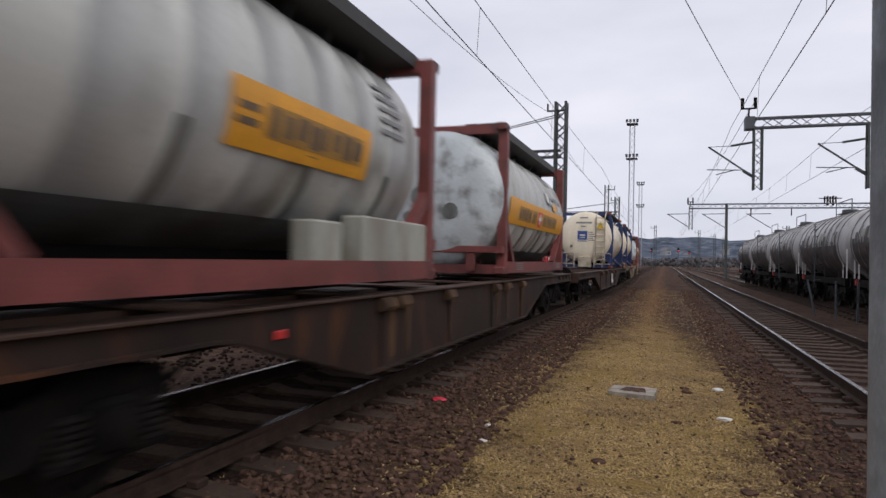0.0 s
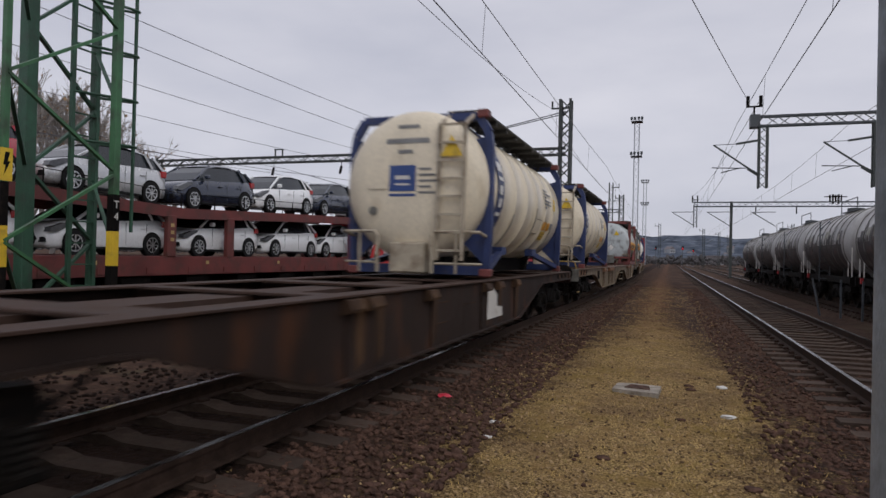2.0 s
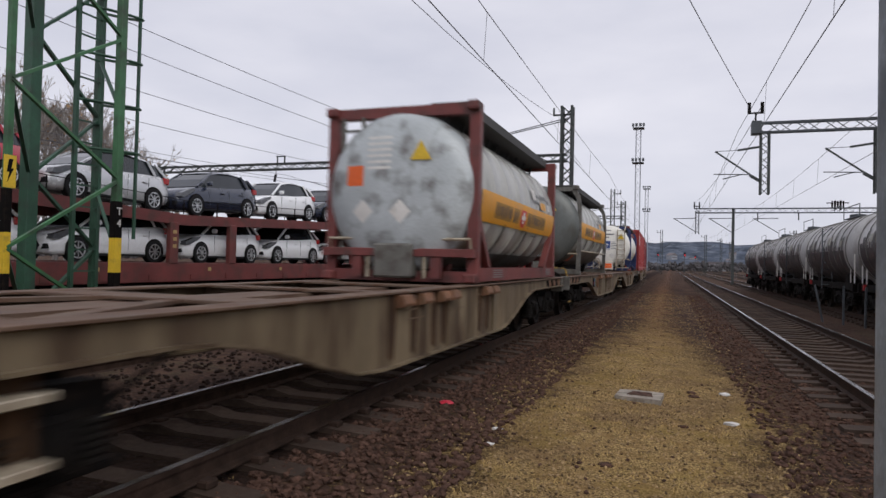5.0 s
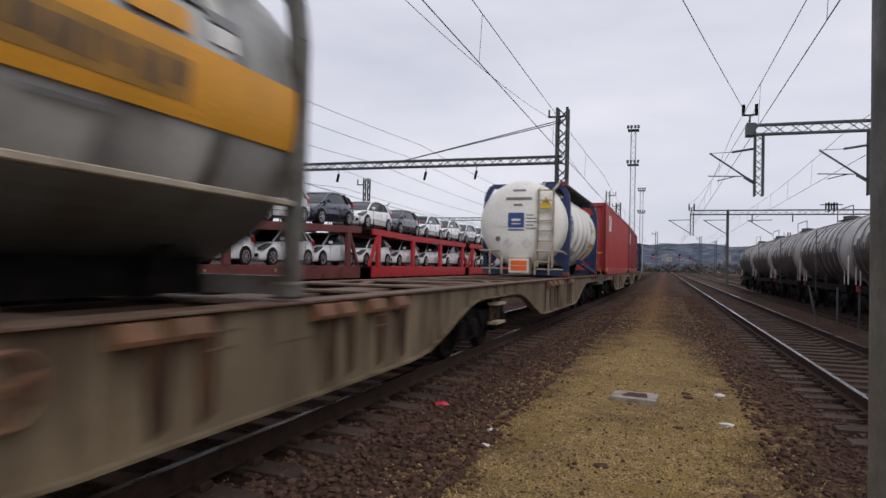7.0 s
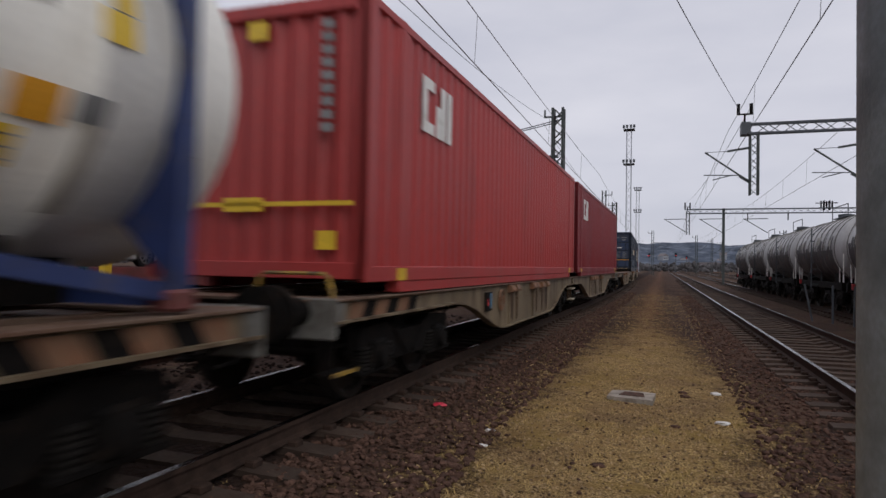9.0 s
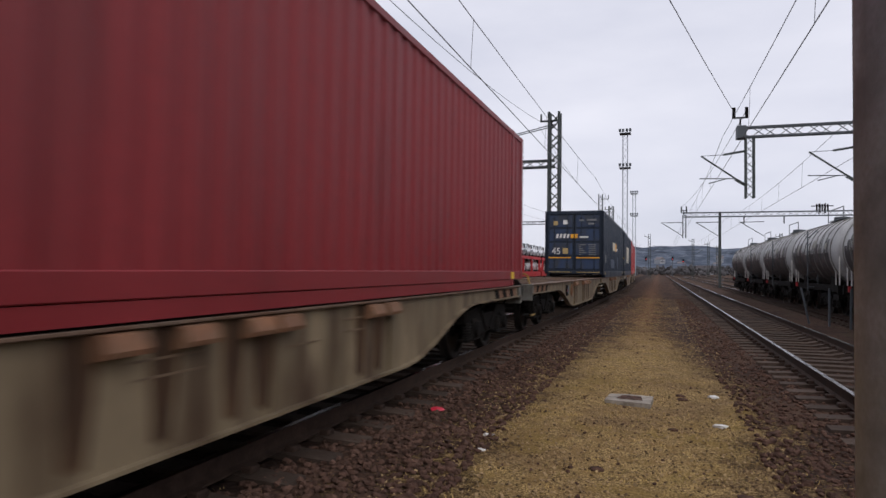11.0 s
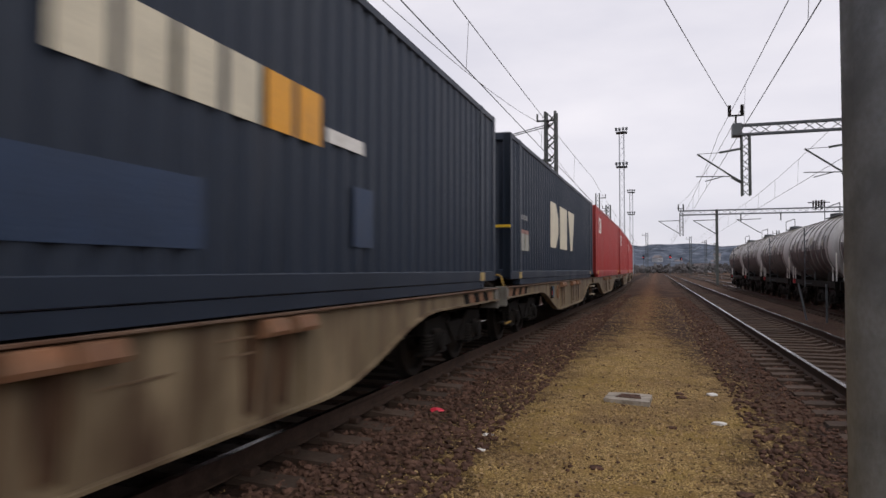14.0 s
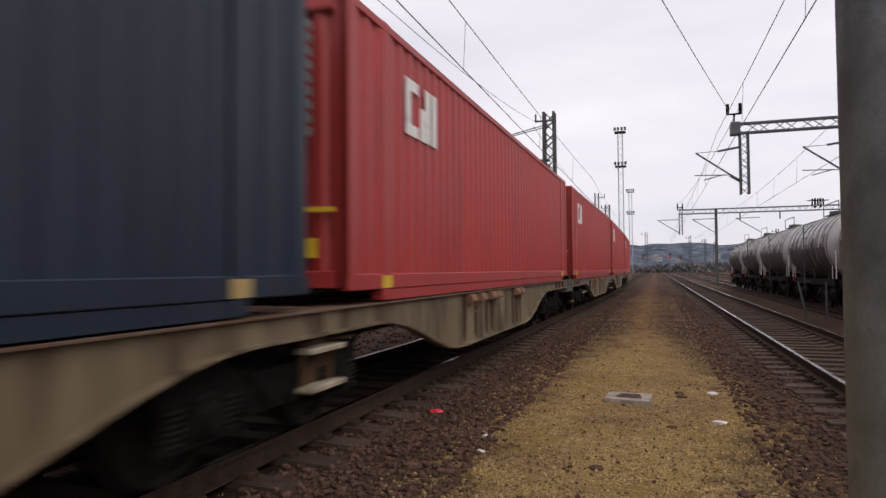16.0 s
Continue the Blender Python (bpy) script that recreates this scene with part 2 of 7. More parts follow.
M_REDDARK = mat("dark crimson container paint", (0.2, 0.018, 0.022), 0.5, vary=0.13, scale=0.9, dirt=(0.13, 0.016, 0.018), dirt_at=0.68, streak=0.3, bump=0.03, gloss=0.35)
M_NAVY = mat("navy container paint", (0.0135, 0.0215, 0.038), 0.5, vary=0.15, scale=0.9, dirt=(0.036, 0.04, 0.052), dirt_at=0.72, streak=0.3, bump=0.03, gloss=0.35)
M_YELLOW = mat("orange-yellow band", (0.75, 0.34, 0.02), 0.5, vary=0.12, scale=2, dirt=(0.4, 0.18, 0.03), dirt_at=0.75)
M_FADED = mat("faded mustard print", (0.42, 0.3, 0.12), 0.6, vary=0.2)
M_DOORBLUE = mat("scuffed blue door paint", (0.018, 0.036, 0.085), 0.5, vary=0.3, scale=2, dirt=(0.03, 0.034, 0.045), dirt_at=0.55, streak=0.5, bump=0.05)
M_PATCH = mat("repainted blue panel", (0.015, 0.033, 0.075), 0.5, vary=0.2)
M_CREAMINK = mat("cream print", (0.66, 0.6, 0.46), 0.6, vary=0.12)
M_INK = mat("faded dark lettering", (0.13, 0.085, 0.05), 0.6, vary=0.3)
M_FADEDINK = mat("faded brown print ground", (0.36, 0.19, 0.035), 0.6, vary=0.3, scale=6)
M_CABINET = mat("weathered grey-cream cabinet paint", (0.36, 0.36, 0.31), 0.6, vary=0.2, scale=2, dirt=(0.22, 0.2, 0.16), dirt_at=0.55, streak=0.3)
M_INKG = mat("grey lettering", (0.2, 0.2, 0.2), 0.6, vary=0.3)
M_PLATE = mat("white plate", (0.72, 0.7, 0.66), 0.5, vary=0.1, dirt=(0.4, 0.36, 0.3), dirt_at=0.68)
M_SIGNBLUE = mat("blue square sign", (0.03, 0.07, 0.24), 0.4, vary=0.12)
M_HAZARD = mat("orange hazard plate", (0.8, 0.13, 0.015), 0.5, vary=0.1)
M_SIGNRED = mat("red sign", (0.6, 0.03, 0.03), 0.5, vary=0.1)
M_FADEDRED = mat("faded red print", (0.3, 0.14, 0.11), 0.6, vary=0.25)
M_SAFETY = mat("yellow safety paint", (0.72, 0.48, 0.03), 0.5, vary=0.15, dirt=(0.3, 0.2, 0.04), dirt_at=0.7)
M_WORNYEL = mat("dirty worn yellow paint", (0.36, 0.22, 0.03), 0.6, vary=0.35, scale=6, dirt=(0.09, 0.055, 0.03), dirt_at=0.52)
M_GREEN = mat("green mast paint", (0.045, 0.15, 0.06), 0.5, vary=0.25, scale=2, dirt=(0.03, 0.06, 0.03), dirt_at=0.6)
# Darker copy of the mast green: shade painted into the tower's rear members.
M_GREENSHADE = mat("green mast paint with painted-in shade", (0.028, 0.085, 0.05), 0.55, vary=0.3, scale=2, dirt=(0.03, 0.05, 0.035), dirt_at=0.6)
M_MAST = mat("dark green-grey lattice steel", (0.045, 0.052, 0.05), 0.65, vary=0.3, scale=2)
M_MASTG = mat("grey lattice steel", (0.085, 0.095, 0.105), 0.6, 0.2, vary=0.2, scale=2)
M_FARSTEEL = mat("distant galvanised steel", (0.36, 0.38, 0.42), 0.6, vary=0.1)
M_WIRE = mat("weathered wire", (0.15, 0.15, 0.165), 0.6, 0.3, vary=0.2)
M_GALV = mat("blue-grey galvanised column", (0.46, 0.54, 0.64), 0.55, 0.1, vary=0.18, scale=6, dirt=(0.27, 0.32, 0.385), dirt_at=0.58, fine=90)
M_CARRIER = mat("oxide brown car carrier", (0.15, 0.033, 0.029), 0.6, vary=0.28, scale=1.5, dirt=(0.08, 0.03, 0.024), dirt_at=0.6)
M_CARRIER2 = mat("bright red car carrier", (0.46, 0.022, 0.027), 0.5, vary=0.15, scale=1.5, dirt=(0.3, 0.03, 0.03), dirt_at=0.68)
M_CARWHITE = mat("white car paint", (0.88, 0.89, 0.9), 0.2, vary=0.03, bump=0, coat=0.6)
M_CARNAVY = mat("dark blue car paint", (0.022, 0.03, 0.055), 0.22, 0.3, vary=0.08, bump=0, coat=0.7)
M_CARRED = mat("red car paint", (0.42, 0.012, 0.03), 0.22, 0.1, vary=0.06, bump=0, coat=0.7)
M_CARSILVER = mat("silver car paint", (0.6, 0.61, 0.62), 0.25, 0.35, vary=0.04, bump=0, coat=0.6)
M_CARGREY = mat("grey car paint", (0.1, 0.105, 0.11), 0.25, 0.3, vary=0.06, bump=0, coat=0.6)
M_GLASS = mat("dark car glass", (0.02, 0.025, 0.03), 0.07, vary=0.05, bump=0)
M_LAMPGLASS = mat("lamp glass", (0.55, 0.57, 0.6), 0.1, 0.4, vary=0.1, bump=0)
M_HEADLAMP = mat("smoked headlamp glass", (0.12, 0.125, 0.135), 0.12, 0.2, vary=0.25, scale=12, bump=0)
M_TAIL = mat("red tail lamp", (0.4, 0.01, 0.01), 0.15, vary=0.1, bump=0)
M_ALLOY = mat("alloy rim", (0.6, 0.61, 0.62), 0.3, 0.8, vary=0.05, bump=0)
M_TANKTOP = mat("grey-white tank wagon paint", (0.45, 0.445, 0.44), 0.45, 0.1, vary=0.25, scale=1.3, dirt=(0.19, 0.17, 0.16), dirt_at=0.6, streak=0.3)
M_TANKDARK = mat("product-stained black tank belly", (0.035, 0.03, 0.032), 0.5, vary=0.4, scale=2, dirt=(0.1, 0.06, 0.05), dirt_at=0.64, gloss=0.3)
M_BARK = mat("grey-brown bark", (0.27, 0.245, 0.225), 0.9, vary=0.3, scale=5)
M_LEAF = mat("brown autumn leaf", (0.3, 0.19, 0.1), 0.8, vary=0.4, scale=3)
M_STRAW = mat("dry straw", (0.46, 0.31, 0.11), 0.9, vary=0.4, scale=2.5, dirt=(0.19, 0.15, 0.04), dirt_at=0.6, bump=0)
# Distance haze is mixed straight into the hill, scrub and roof colours.
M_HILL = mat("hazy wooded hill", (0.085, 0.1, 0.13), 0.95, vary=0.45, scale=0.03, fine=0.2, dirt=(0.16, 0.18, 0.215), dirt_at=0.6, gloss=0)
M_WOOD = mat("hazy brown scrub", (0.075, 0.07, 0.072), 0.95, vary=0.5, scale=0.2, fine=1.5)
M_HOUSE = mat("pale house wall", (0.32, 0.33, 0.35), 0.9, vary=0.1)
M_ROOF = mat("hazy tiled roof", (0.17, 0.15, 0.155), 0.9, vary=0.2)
M_SIGNAL = glow("red signal light", (1.0, 0.04, 0.06), 2.2)
M_SLAB = mat("pale concrete slab", (0.34, 0.3, 0.25), 0.9, vary=0.25, scale=5, dirt=(0.13, 0.1, 0.07), dirt_at=0.58)
M_LITTER = mat("red wrapper", (0.6, 0.03, 0.06), 0.4, vary=0.3, scale=20)
M_LITTERW = mat("white scrap", (0.65, 0.63, 0.6), 0.6, vary=0.2, scale=20)


# ---- mesh helpers ----
def part(name, bm, material, parent=None, label="", smooth=False):
    """Links a bmesh as one mesh object under a thing or a part."""
    me = bpy.data.meshes.new(name)
    if smooth:
        for f in bm.faces:
            f.smooth = True
    bm.to_mesh(me)
    bm.free()
    me.materials.append(material)
    ob = new(name, me)
    if parent:
        ob.parent = parent
    if label:
        ob["label"] = label
    return ob


def shared(name, ob, parent, m=None):
    """Another part on the same mesh."""
    o = new(name, ob.data)
    o.parent = parent
    if m is not None:
        o.matrix_basis = m
    return o


def box(bm, x0, x1, y0, y1, z0, z1, bevel=0.0):
    v = [bm.verts.new(p) for p in ((x0, y0, z0), (x1, y0, z0), (x1, y1, z0), (x0, y1, z0), (x0, y0, z1), (x1, y0, z1), (x1, y1, z1), (x0, y1, z1))]
    fs = [bm.faces.new([v[i] for i in f]) for f in ((3, 2, 1, 0), (4, 5, 6, 7), (0, 1, 5, 4), (1, 2, 6, 5), (2, 3, 7, 6), (3, 0, 4, 7))]
    if bevel:
        es = list({e for f in fs for e in f.edges})
        bmesh.ops.bevel(bm, geom=es, offset=bevel, segments=1, affect="EDGES")


def bar(bm, a, b, w, d=None):
    """A square bar from a to b, w wide and d deep."""
    d = d or w
    a, b = Vector(a), Vector(b)
    n = (b - a).normalized()
    up = Vector((0, 0, 1)) if abs(n.z) < 0.95 else Vector((0, 1, 0))
    s = n.cross(up).normalized()
    u = s.cross(n)
    ring = [[bm.verts.new(p + s * i * w / 2 + u * j * d / 2) for i, j in ((-1, -1), (1, -1), (1, 1), (-1, 1))] for p in (a, b)]
    for k in range(4):
        bm.faces.new((ring[0][k], ring[0][(k + 1) % 4], ring[1][(k + 1) % 4], ring[1][k]))
    bm.faces.new(ring[0][::-1])
    bm.faces.new(ring[1])


def tube(bm, pts, r, seg=8, cap=True, radii=None):
    """A round tube along points."""
    pts = [Vector(p) for p in pts]
    rings = []
    for i, p in enumerate(pts):
        n = (pts[min(i + 1, len(pts) - 1)] - pts[max(i - 1, 0)]).normalized()
        up = Vector((0, 0, 1)) if abs(n.z) < 0.9 else Vector((1, 0, 0))
        s = n.cross(up).normalized()
        u = s.cross(n)
        rr = radii[i] if radii else r
        rings.append([bm.verts.new(p + (s * math.cos(t) + u * math.sin(t)) * rr) for t in (2 * math.pi * k / seg for k in range(seg))])
    for a, b in zip(rings, rings[1:]):
        for k in range(seg):
            bm.faces.new((a[k], a[(k + 1) % seg], b[(k + 1) % seg], b[k]))
    if cap:
        bm.faces.new(rings[0][::-1])
        bm.faces.new(rings[-1])


def lathe(bm, profile, axis="y", seg=40, centre=(0, 0, 0)):
    """Turns (along, radius) pairs round an axis."""
    rings = []
    cx, cy, cz = centre
    for a, r in profile:
        ring = []
        for k in range(seg):
            t = 2 * math.pi * k / seg
            c, s = math.cos(t) * max(r, 1e-4), math.sin(t) * max(r, 1e-4)
            p = {"y": (cx + c, cy + a, cz + s), "x": (cx + a, cy + c, cz + s), "z": (cx + c, cy + s, cz + a)}[axis]
            ring.append(bm.verts.new(p))
        rings.append(ring)
    for a, b in zip(rings, rings[1:]):
        for k in range(seg):
            bm.faces.new((a[k], a[(k + 1) % seg], b[(k + 1) % seg], b[k]))
    bm.faces.new(rings[0][::-1])
    bm.faces.new(rings[-1])
    bmesh.ops.recalc_face_normals(bm, faces=bm.faces)


def prism(bm, outline, axis, lo, hi):
    """Extrudes a polygon given in the two other axes."""
    def put(p, q, s):
        return {"x": (s, p, q), "y": (p, s, q), "z": (p, q, s)}[axis]
    a = [bm.verts.new(put(p, q, lo)) for p, q in outline]
    b = [bm.verts.new(put(p, q, hi)) for p, q in outline]
    n = len(a)
    faces = [bm.faces.new(a), bm.faces.new(b[::-1])]
    for k in range(n):
        faces.append(bm.faces.new((a[k], b[k], b[(k + 1) % n], a[(k + 1) % n])))
    bmesh.ops.recalc_face_normals(bm, faces=faces)


def lattice(bm, a, b, width, depth, leg, lace, step):
    """A braced girder of four chords between a and b."""
    a, b = Vector(a), Vector(b)
    n = (b - a).normalized()
    up = Vector((0, 0, 1)) if abs(n.z) < 0.9 else Vector((1, 0, 0))
    s = n.cross(up).normalized()
    u = s.cross(n)
    corners = [s * i * width / 2 + u * j * depth / 2 for i, j in ((-1, -1), (1, -1), (1, 1), (-1, 1))]
    for c in corners:
        bar(bm, a + c, b + c, leg)
    length = (b - a).length
    count = max(1, round(length / step))
    for k in range(count):
        p, q = a + n * (length * k / count), a + n * (length * (k + 1) / count)
        for f in range(4):
            c0, c1 = corners[f], corners[(f + 1) % 4]
            if k % 2:
                c0, c1 = c1, c0
            bar(bm, p + c0, q + c1, lace, lace * 0.5)


def thing(name, label, category, group="", m=None):
    e = new(name)
    e.empty_display_size = 0.2
    if m is not None:
        e.matrix_basis = m
    return tagged(e, label, category, group)


def text_part(name, words, size, material, parent, m, label=""):
    cu = bpy.data.curves.new(name, "FONT")
    cu.body, cu.size, cu.extrude, cu.align_x = words, size, 0.003, "CENTER"
    ob = new(name, cu)
    me = bpy.data.meshes.new_from_object(ob)
    bpy.data.objects.remove(ob)
    me.materials.append(material)
    ob = new(name, me)
    ob.parent, ob.matrix_basis = parent, m
    if label:
        ob["label"] = label
    return ob


# ---- the main line: straight near the viewer, bending to the left far off ----
# heading of the near main track along its length: a faint reverse bend, then a long bend to the left
HEADING = ((-40, 0.0), (0, 0.0), (24, -0.021), (46, 0.004), (80, 0.03), (150, 0.055), (320, 0.09))
LINE = [(X_LEFT, -40.0)]
for _k in range(720):
    _a = float(np.interp(-40 + 0.5 * _k + 0.25, *zip(*HEADING)))
    LINE.append((LINE[-1][0] - 0.5 * math.sin(_a), LINE[-1][1] + 0.5 * math.cos(_a)))


def line_at(s):
    """Place and heading of the near main track s metres along it."""
    u = (s + 40) * 2
    i = max(0, min(len(LINE) - 2, int(math.floor(u))))
    f = u - i
    return (LINE[i][0] + (LINE[i + 1][0] - LINE[i][0]) * f, LINE[i][1] + (LINE[i + 1][1] - LINE[i][1]) * f,
            float(np.interp(s, *zip(*HEADING))))


# ---- ground ----
def ground_height(x, y):
    n = noise.noise(Vector((x * 0.5, y * 0.5, 0))) * 0.02 + noise.noise(Vector((x * 2.3, y * 2.3, 3))) * 0.008
    bed_l = -0.235 if abs(x - X_LEFT) < 1.5 else max(-0.27, -0.235 - (abs(x - X_LEFT) - 1.55) * 0.12)
    bed_r = -0.335 if abs(x - X_RIGHT) < 1.45 else max(-0.37, -0.335 - (abs(x - X_RIGHT) - 1.5) * 0.12)
    if x < 0:
        z = bed_l
    else:
        z = bed_r
    t = min(1, max(0, (x + 1.3) / 2.6))
    if -1.3 < x < 1.3:
        z = -0.27 * (1 - t) + -0.345 * t
    return z + n


def make_ground():
    xs = [-2500, -900, -300, -120, -60, -35] + list(np.arange(-22, -7, 0.7)) + list(np.arange(-7, 7.01, 0.14)) + list(np.arange(7.6, 24, 0.8)) + [35, 60, 120, 300, 900, 2500]
    ys = [-400, -60, -20, -8] + list(np.arange(-4, 22, 0.16)) + list(np.arange(22, 60, 0.8)) + list(np.arange(60, 160, 5)) + [170, 220, 300, 450, 700, 1200, 2000, 3500]
    verts = [(x, y, ground_height(x, y)) for y in ys for x in xs]
    w = len(xs)
    faces = [(j * w + i, j * w + i + 1, (j + 1) * w + i + 1, (j + 1) * w + i) for j in range(len(ys) - 1) for i in range(w - 1)]
    me = bpy.data.meshes.new("ground")
    me.from_pydata(verts, [], faces)
    me.shade_smooth()
    me.materials.append(M_GROUND)
    tagged(new("ground", me), "dark brown ballast with a sandy mossy path between the tracks", "ground", kind="structure")


def scatter(name, label, material, count, spans, size, seed, sink=0.3):
    """Many small broken stones in one mesh."""
    rng = np.random.default_rng(seed)
    bm = bmesh.new()
    bmesh.ops.create_icosphere(bm, subdivisions=1, radius=1)
    base = np.array([v.co[:] for v in bm.verts])
    tris = np.array([[v.index for v in f.verts] for f in bm.faces])
    bm.free()
    bm = None
    verts, faces = [], []
    weights = np.array([s[4] for s in spans], float)
    pick = rng.choice(len(spans), count, p=weights / weights.sum())
    for n in range(count):
        x0, x1, y0, y1, _, dz = spans[pick[n]]
        x = rng.uniform(x0, x1)
        y = y0 + (y1 - y0) * rng.uniform(0, 1) ** 3.0
        s = size * rng.uniform(0.55, 1.25)
        p = base * (1 + rng.uniform(-0.32, 0.32, (len(base), 1))) * np.array([1, rng.uniform(0.6, 1), rng.uniform(0.45, 0.8)]) * s
        a, b = rng.uniform(0, 6.28), rng.uniform(-0.5, 0.5)
        ra = np.array([[math.cos(a), -math.sin(a), 0], [math.sin(a), math.cos(a), 0], [0, 0, 1]])
        rb = np.array([[1, 0, 0], [0, math.cos(b), -math.sin(b)], [0, math.sin(b), math.cos(b)]])
        p = p @ rb.T @ ra.T + np.array([x, y, ground_height(x, y) + dz + s * sink])
        faces.extend((tris + len(verts)).tolist())
        verts.extend(p.tolist())
    me = bpy.data.meshes.new(name)
    me.from_pydata(verts, [], faces)
    me.materials.append(material)
    tagged(new(name, me), label, "stones", kind="stuff")


def dry_grass():
    """Short straw-coloured and mossy blades on the path."""
    rng = np.random.default_rng(9)
    verts, faces = [], []
    for _ in range(7000):
        y = 2.6 + 40 * rng.uniform() ** 2.9
        x = rng.normal(-0.35, 0.85)
        if noise.noise(Vector((x * 1.2, y * 1.2, 7))) < -0.05:
            continue
        z = ground_height(x, y)
        for _k in range(5):
            a, l = rng.uniform(0, 6.28), rng.uniform(0.02, 0.055)
            bx, by = x + rng.normal(0, 0.03), y + rng.normal(0, 0.03)
            dx, dy = math.cos(a), math.sin(a)
            n = len(verts)
            verts += [(bx - dy * 0.004, by + dx * 0.004, z), (bx + dy * 0.004, by - dx * 0.004, z), (bx + dx * l * 0.8, by + dy * l * 0.8, z + l * rng.uniform(0.3, 0.8))]
            faces.append((n, n + 1, n + 2))
    me = bpy.data.meshes.new("dry_grass")
    me.from_pydata(verts, [], faces)
    me.materials.append(M_STRAW)
    tagged(new("dry_grass", me), "sparse straw-coloured grass on the path", "grass", kind="stuff")


RAIL_SECTION = [(-0.07, -0.16), (0.07, -0.16), (0.07, -0.148), (0.012, -0.13), (0.012, -0.045), (0.034, -0.035), (0.034, 0.0), (-0.034, 0.0), (-0.034, -0.035), (-0.012, -0.045), (-0.012, -0.13), (-0.07, -0.148)]


def make_rail(parent, path, offset, z):
    """A rail with a polished running surface; path gives x, y, heading."""
    bm = bmesh.new()
    rings = []
    for x, y, a in path:
        rings.append([bm.verts.new((x + (offset + p) * math.cos(a), y + (offset + p) * math.sin(a), z + q - 0.003)) for p, q in RAIL_SECTION])
    for r0, r1 in zip(rings, rings[1:]):
        for k in range(12):
            bm.faces.new((r0[k], r0[(k + 1) % 12], r1[(k + 1) % 12], r1[k]))
    bmesh.ops.recalc_face_normals(bm, faces=bm.faces)
    rail = part("rail", bm, M_RAIL, parent)
    bm = bmesh.new()
    prev = None
    for x, y, a in path:
        cur = [bm.verts.new((x + (offset + p) * math.cos(a), y + (offset + p) * math.sin(a), z + q)) for p, q in ((-0.031, 0.0), (0.031, 0.0))]
        if prev:
            bm.faces.new((prev[0], prev[1], cur[1], cur[0]))
        prev = cur
    part("running_surface", bm, M_RAILTOP, rail, "polished steel running surface")
    return rail


def make_track(name, label, path_fn, y0, y1, z, sleepers, near):
    track = tagged(new(name), label, "railway track", kind="structure")
    path = [path_fn(s) for s in [y0 + (y1 - y0) * (k / 60) ** 1.5 for k in range(61)]]
    for side in (-0.7525, 0.7525):
        make_rail(track, path, side, z)
    bm = bmesh.new()
    prism(bm, [(-1.3, -0.02), (1.3, -0.02), (1.27, 0.14), (0.95, 0.15), (0.55, 0.185), (0.35, 0.14), (-0.35, 0.14), (-0.55, 0.185), (-0.95, 0.15), (-1.27, 0.14)], "y", -0.125, 0.125)
    proto = None
    for s in sleepers[:near]:
        x, y, a = path_fn(s)
        m = pose(x, y, z - 0.345 + random.uniform(-0.008, 0.008), 0, 0, math.degrees(a) + random.uniform(-0.6, 0.6))
        if proto is None:
            proto = part("sleeper", bm, M_CONCRETE, track)
            proto.matrix_basis = m
        else:
            shared("sleeper", proto, track, m)
    # fastenings beside the rail foot
    clip = None
    for s in sleepers[:40]:
        x, y, a = path_fn(s)
        for off in (-0.86, -0.645, 0.645, 0.86):
            m = pose(x + off, y, z - 0.165)
            if clip is None:
                bm = bmesh.new()
                box(bm, -0.05, 0.05, -0.06, 0.06, -0.03, 0.03, 0.012)
                clip = part("rail_clip", bm, M_RAIL, track)
                clip.matrix_basis = m
            else:
                shared("rail_clip", clip, track, m)
    bm = bmesh.new()
    for s in sleepers[near:]:
        x, y, a = path_fn(s)
        box(bm, x - 1.3, x + 1.3, y - 0.13, y + 0.13, z - 0.34, z - 0.185)
    if len(sleepers) > near:
        tagged(part("far_sleepers", bm, M_CONCRETE, track), kind="stuff")
    return track


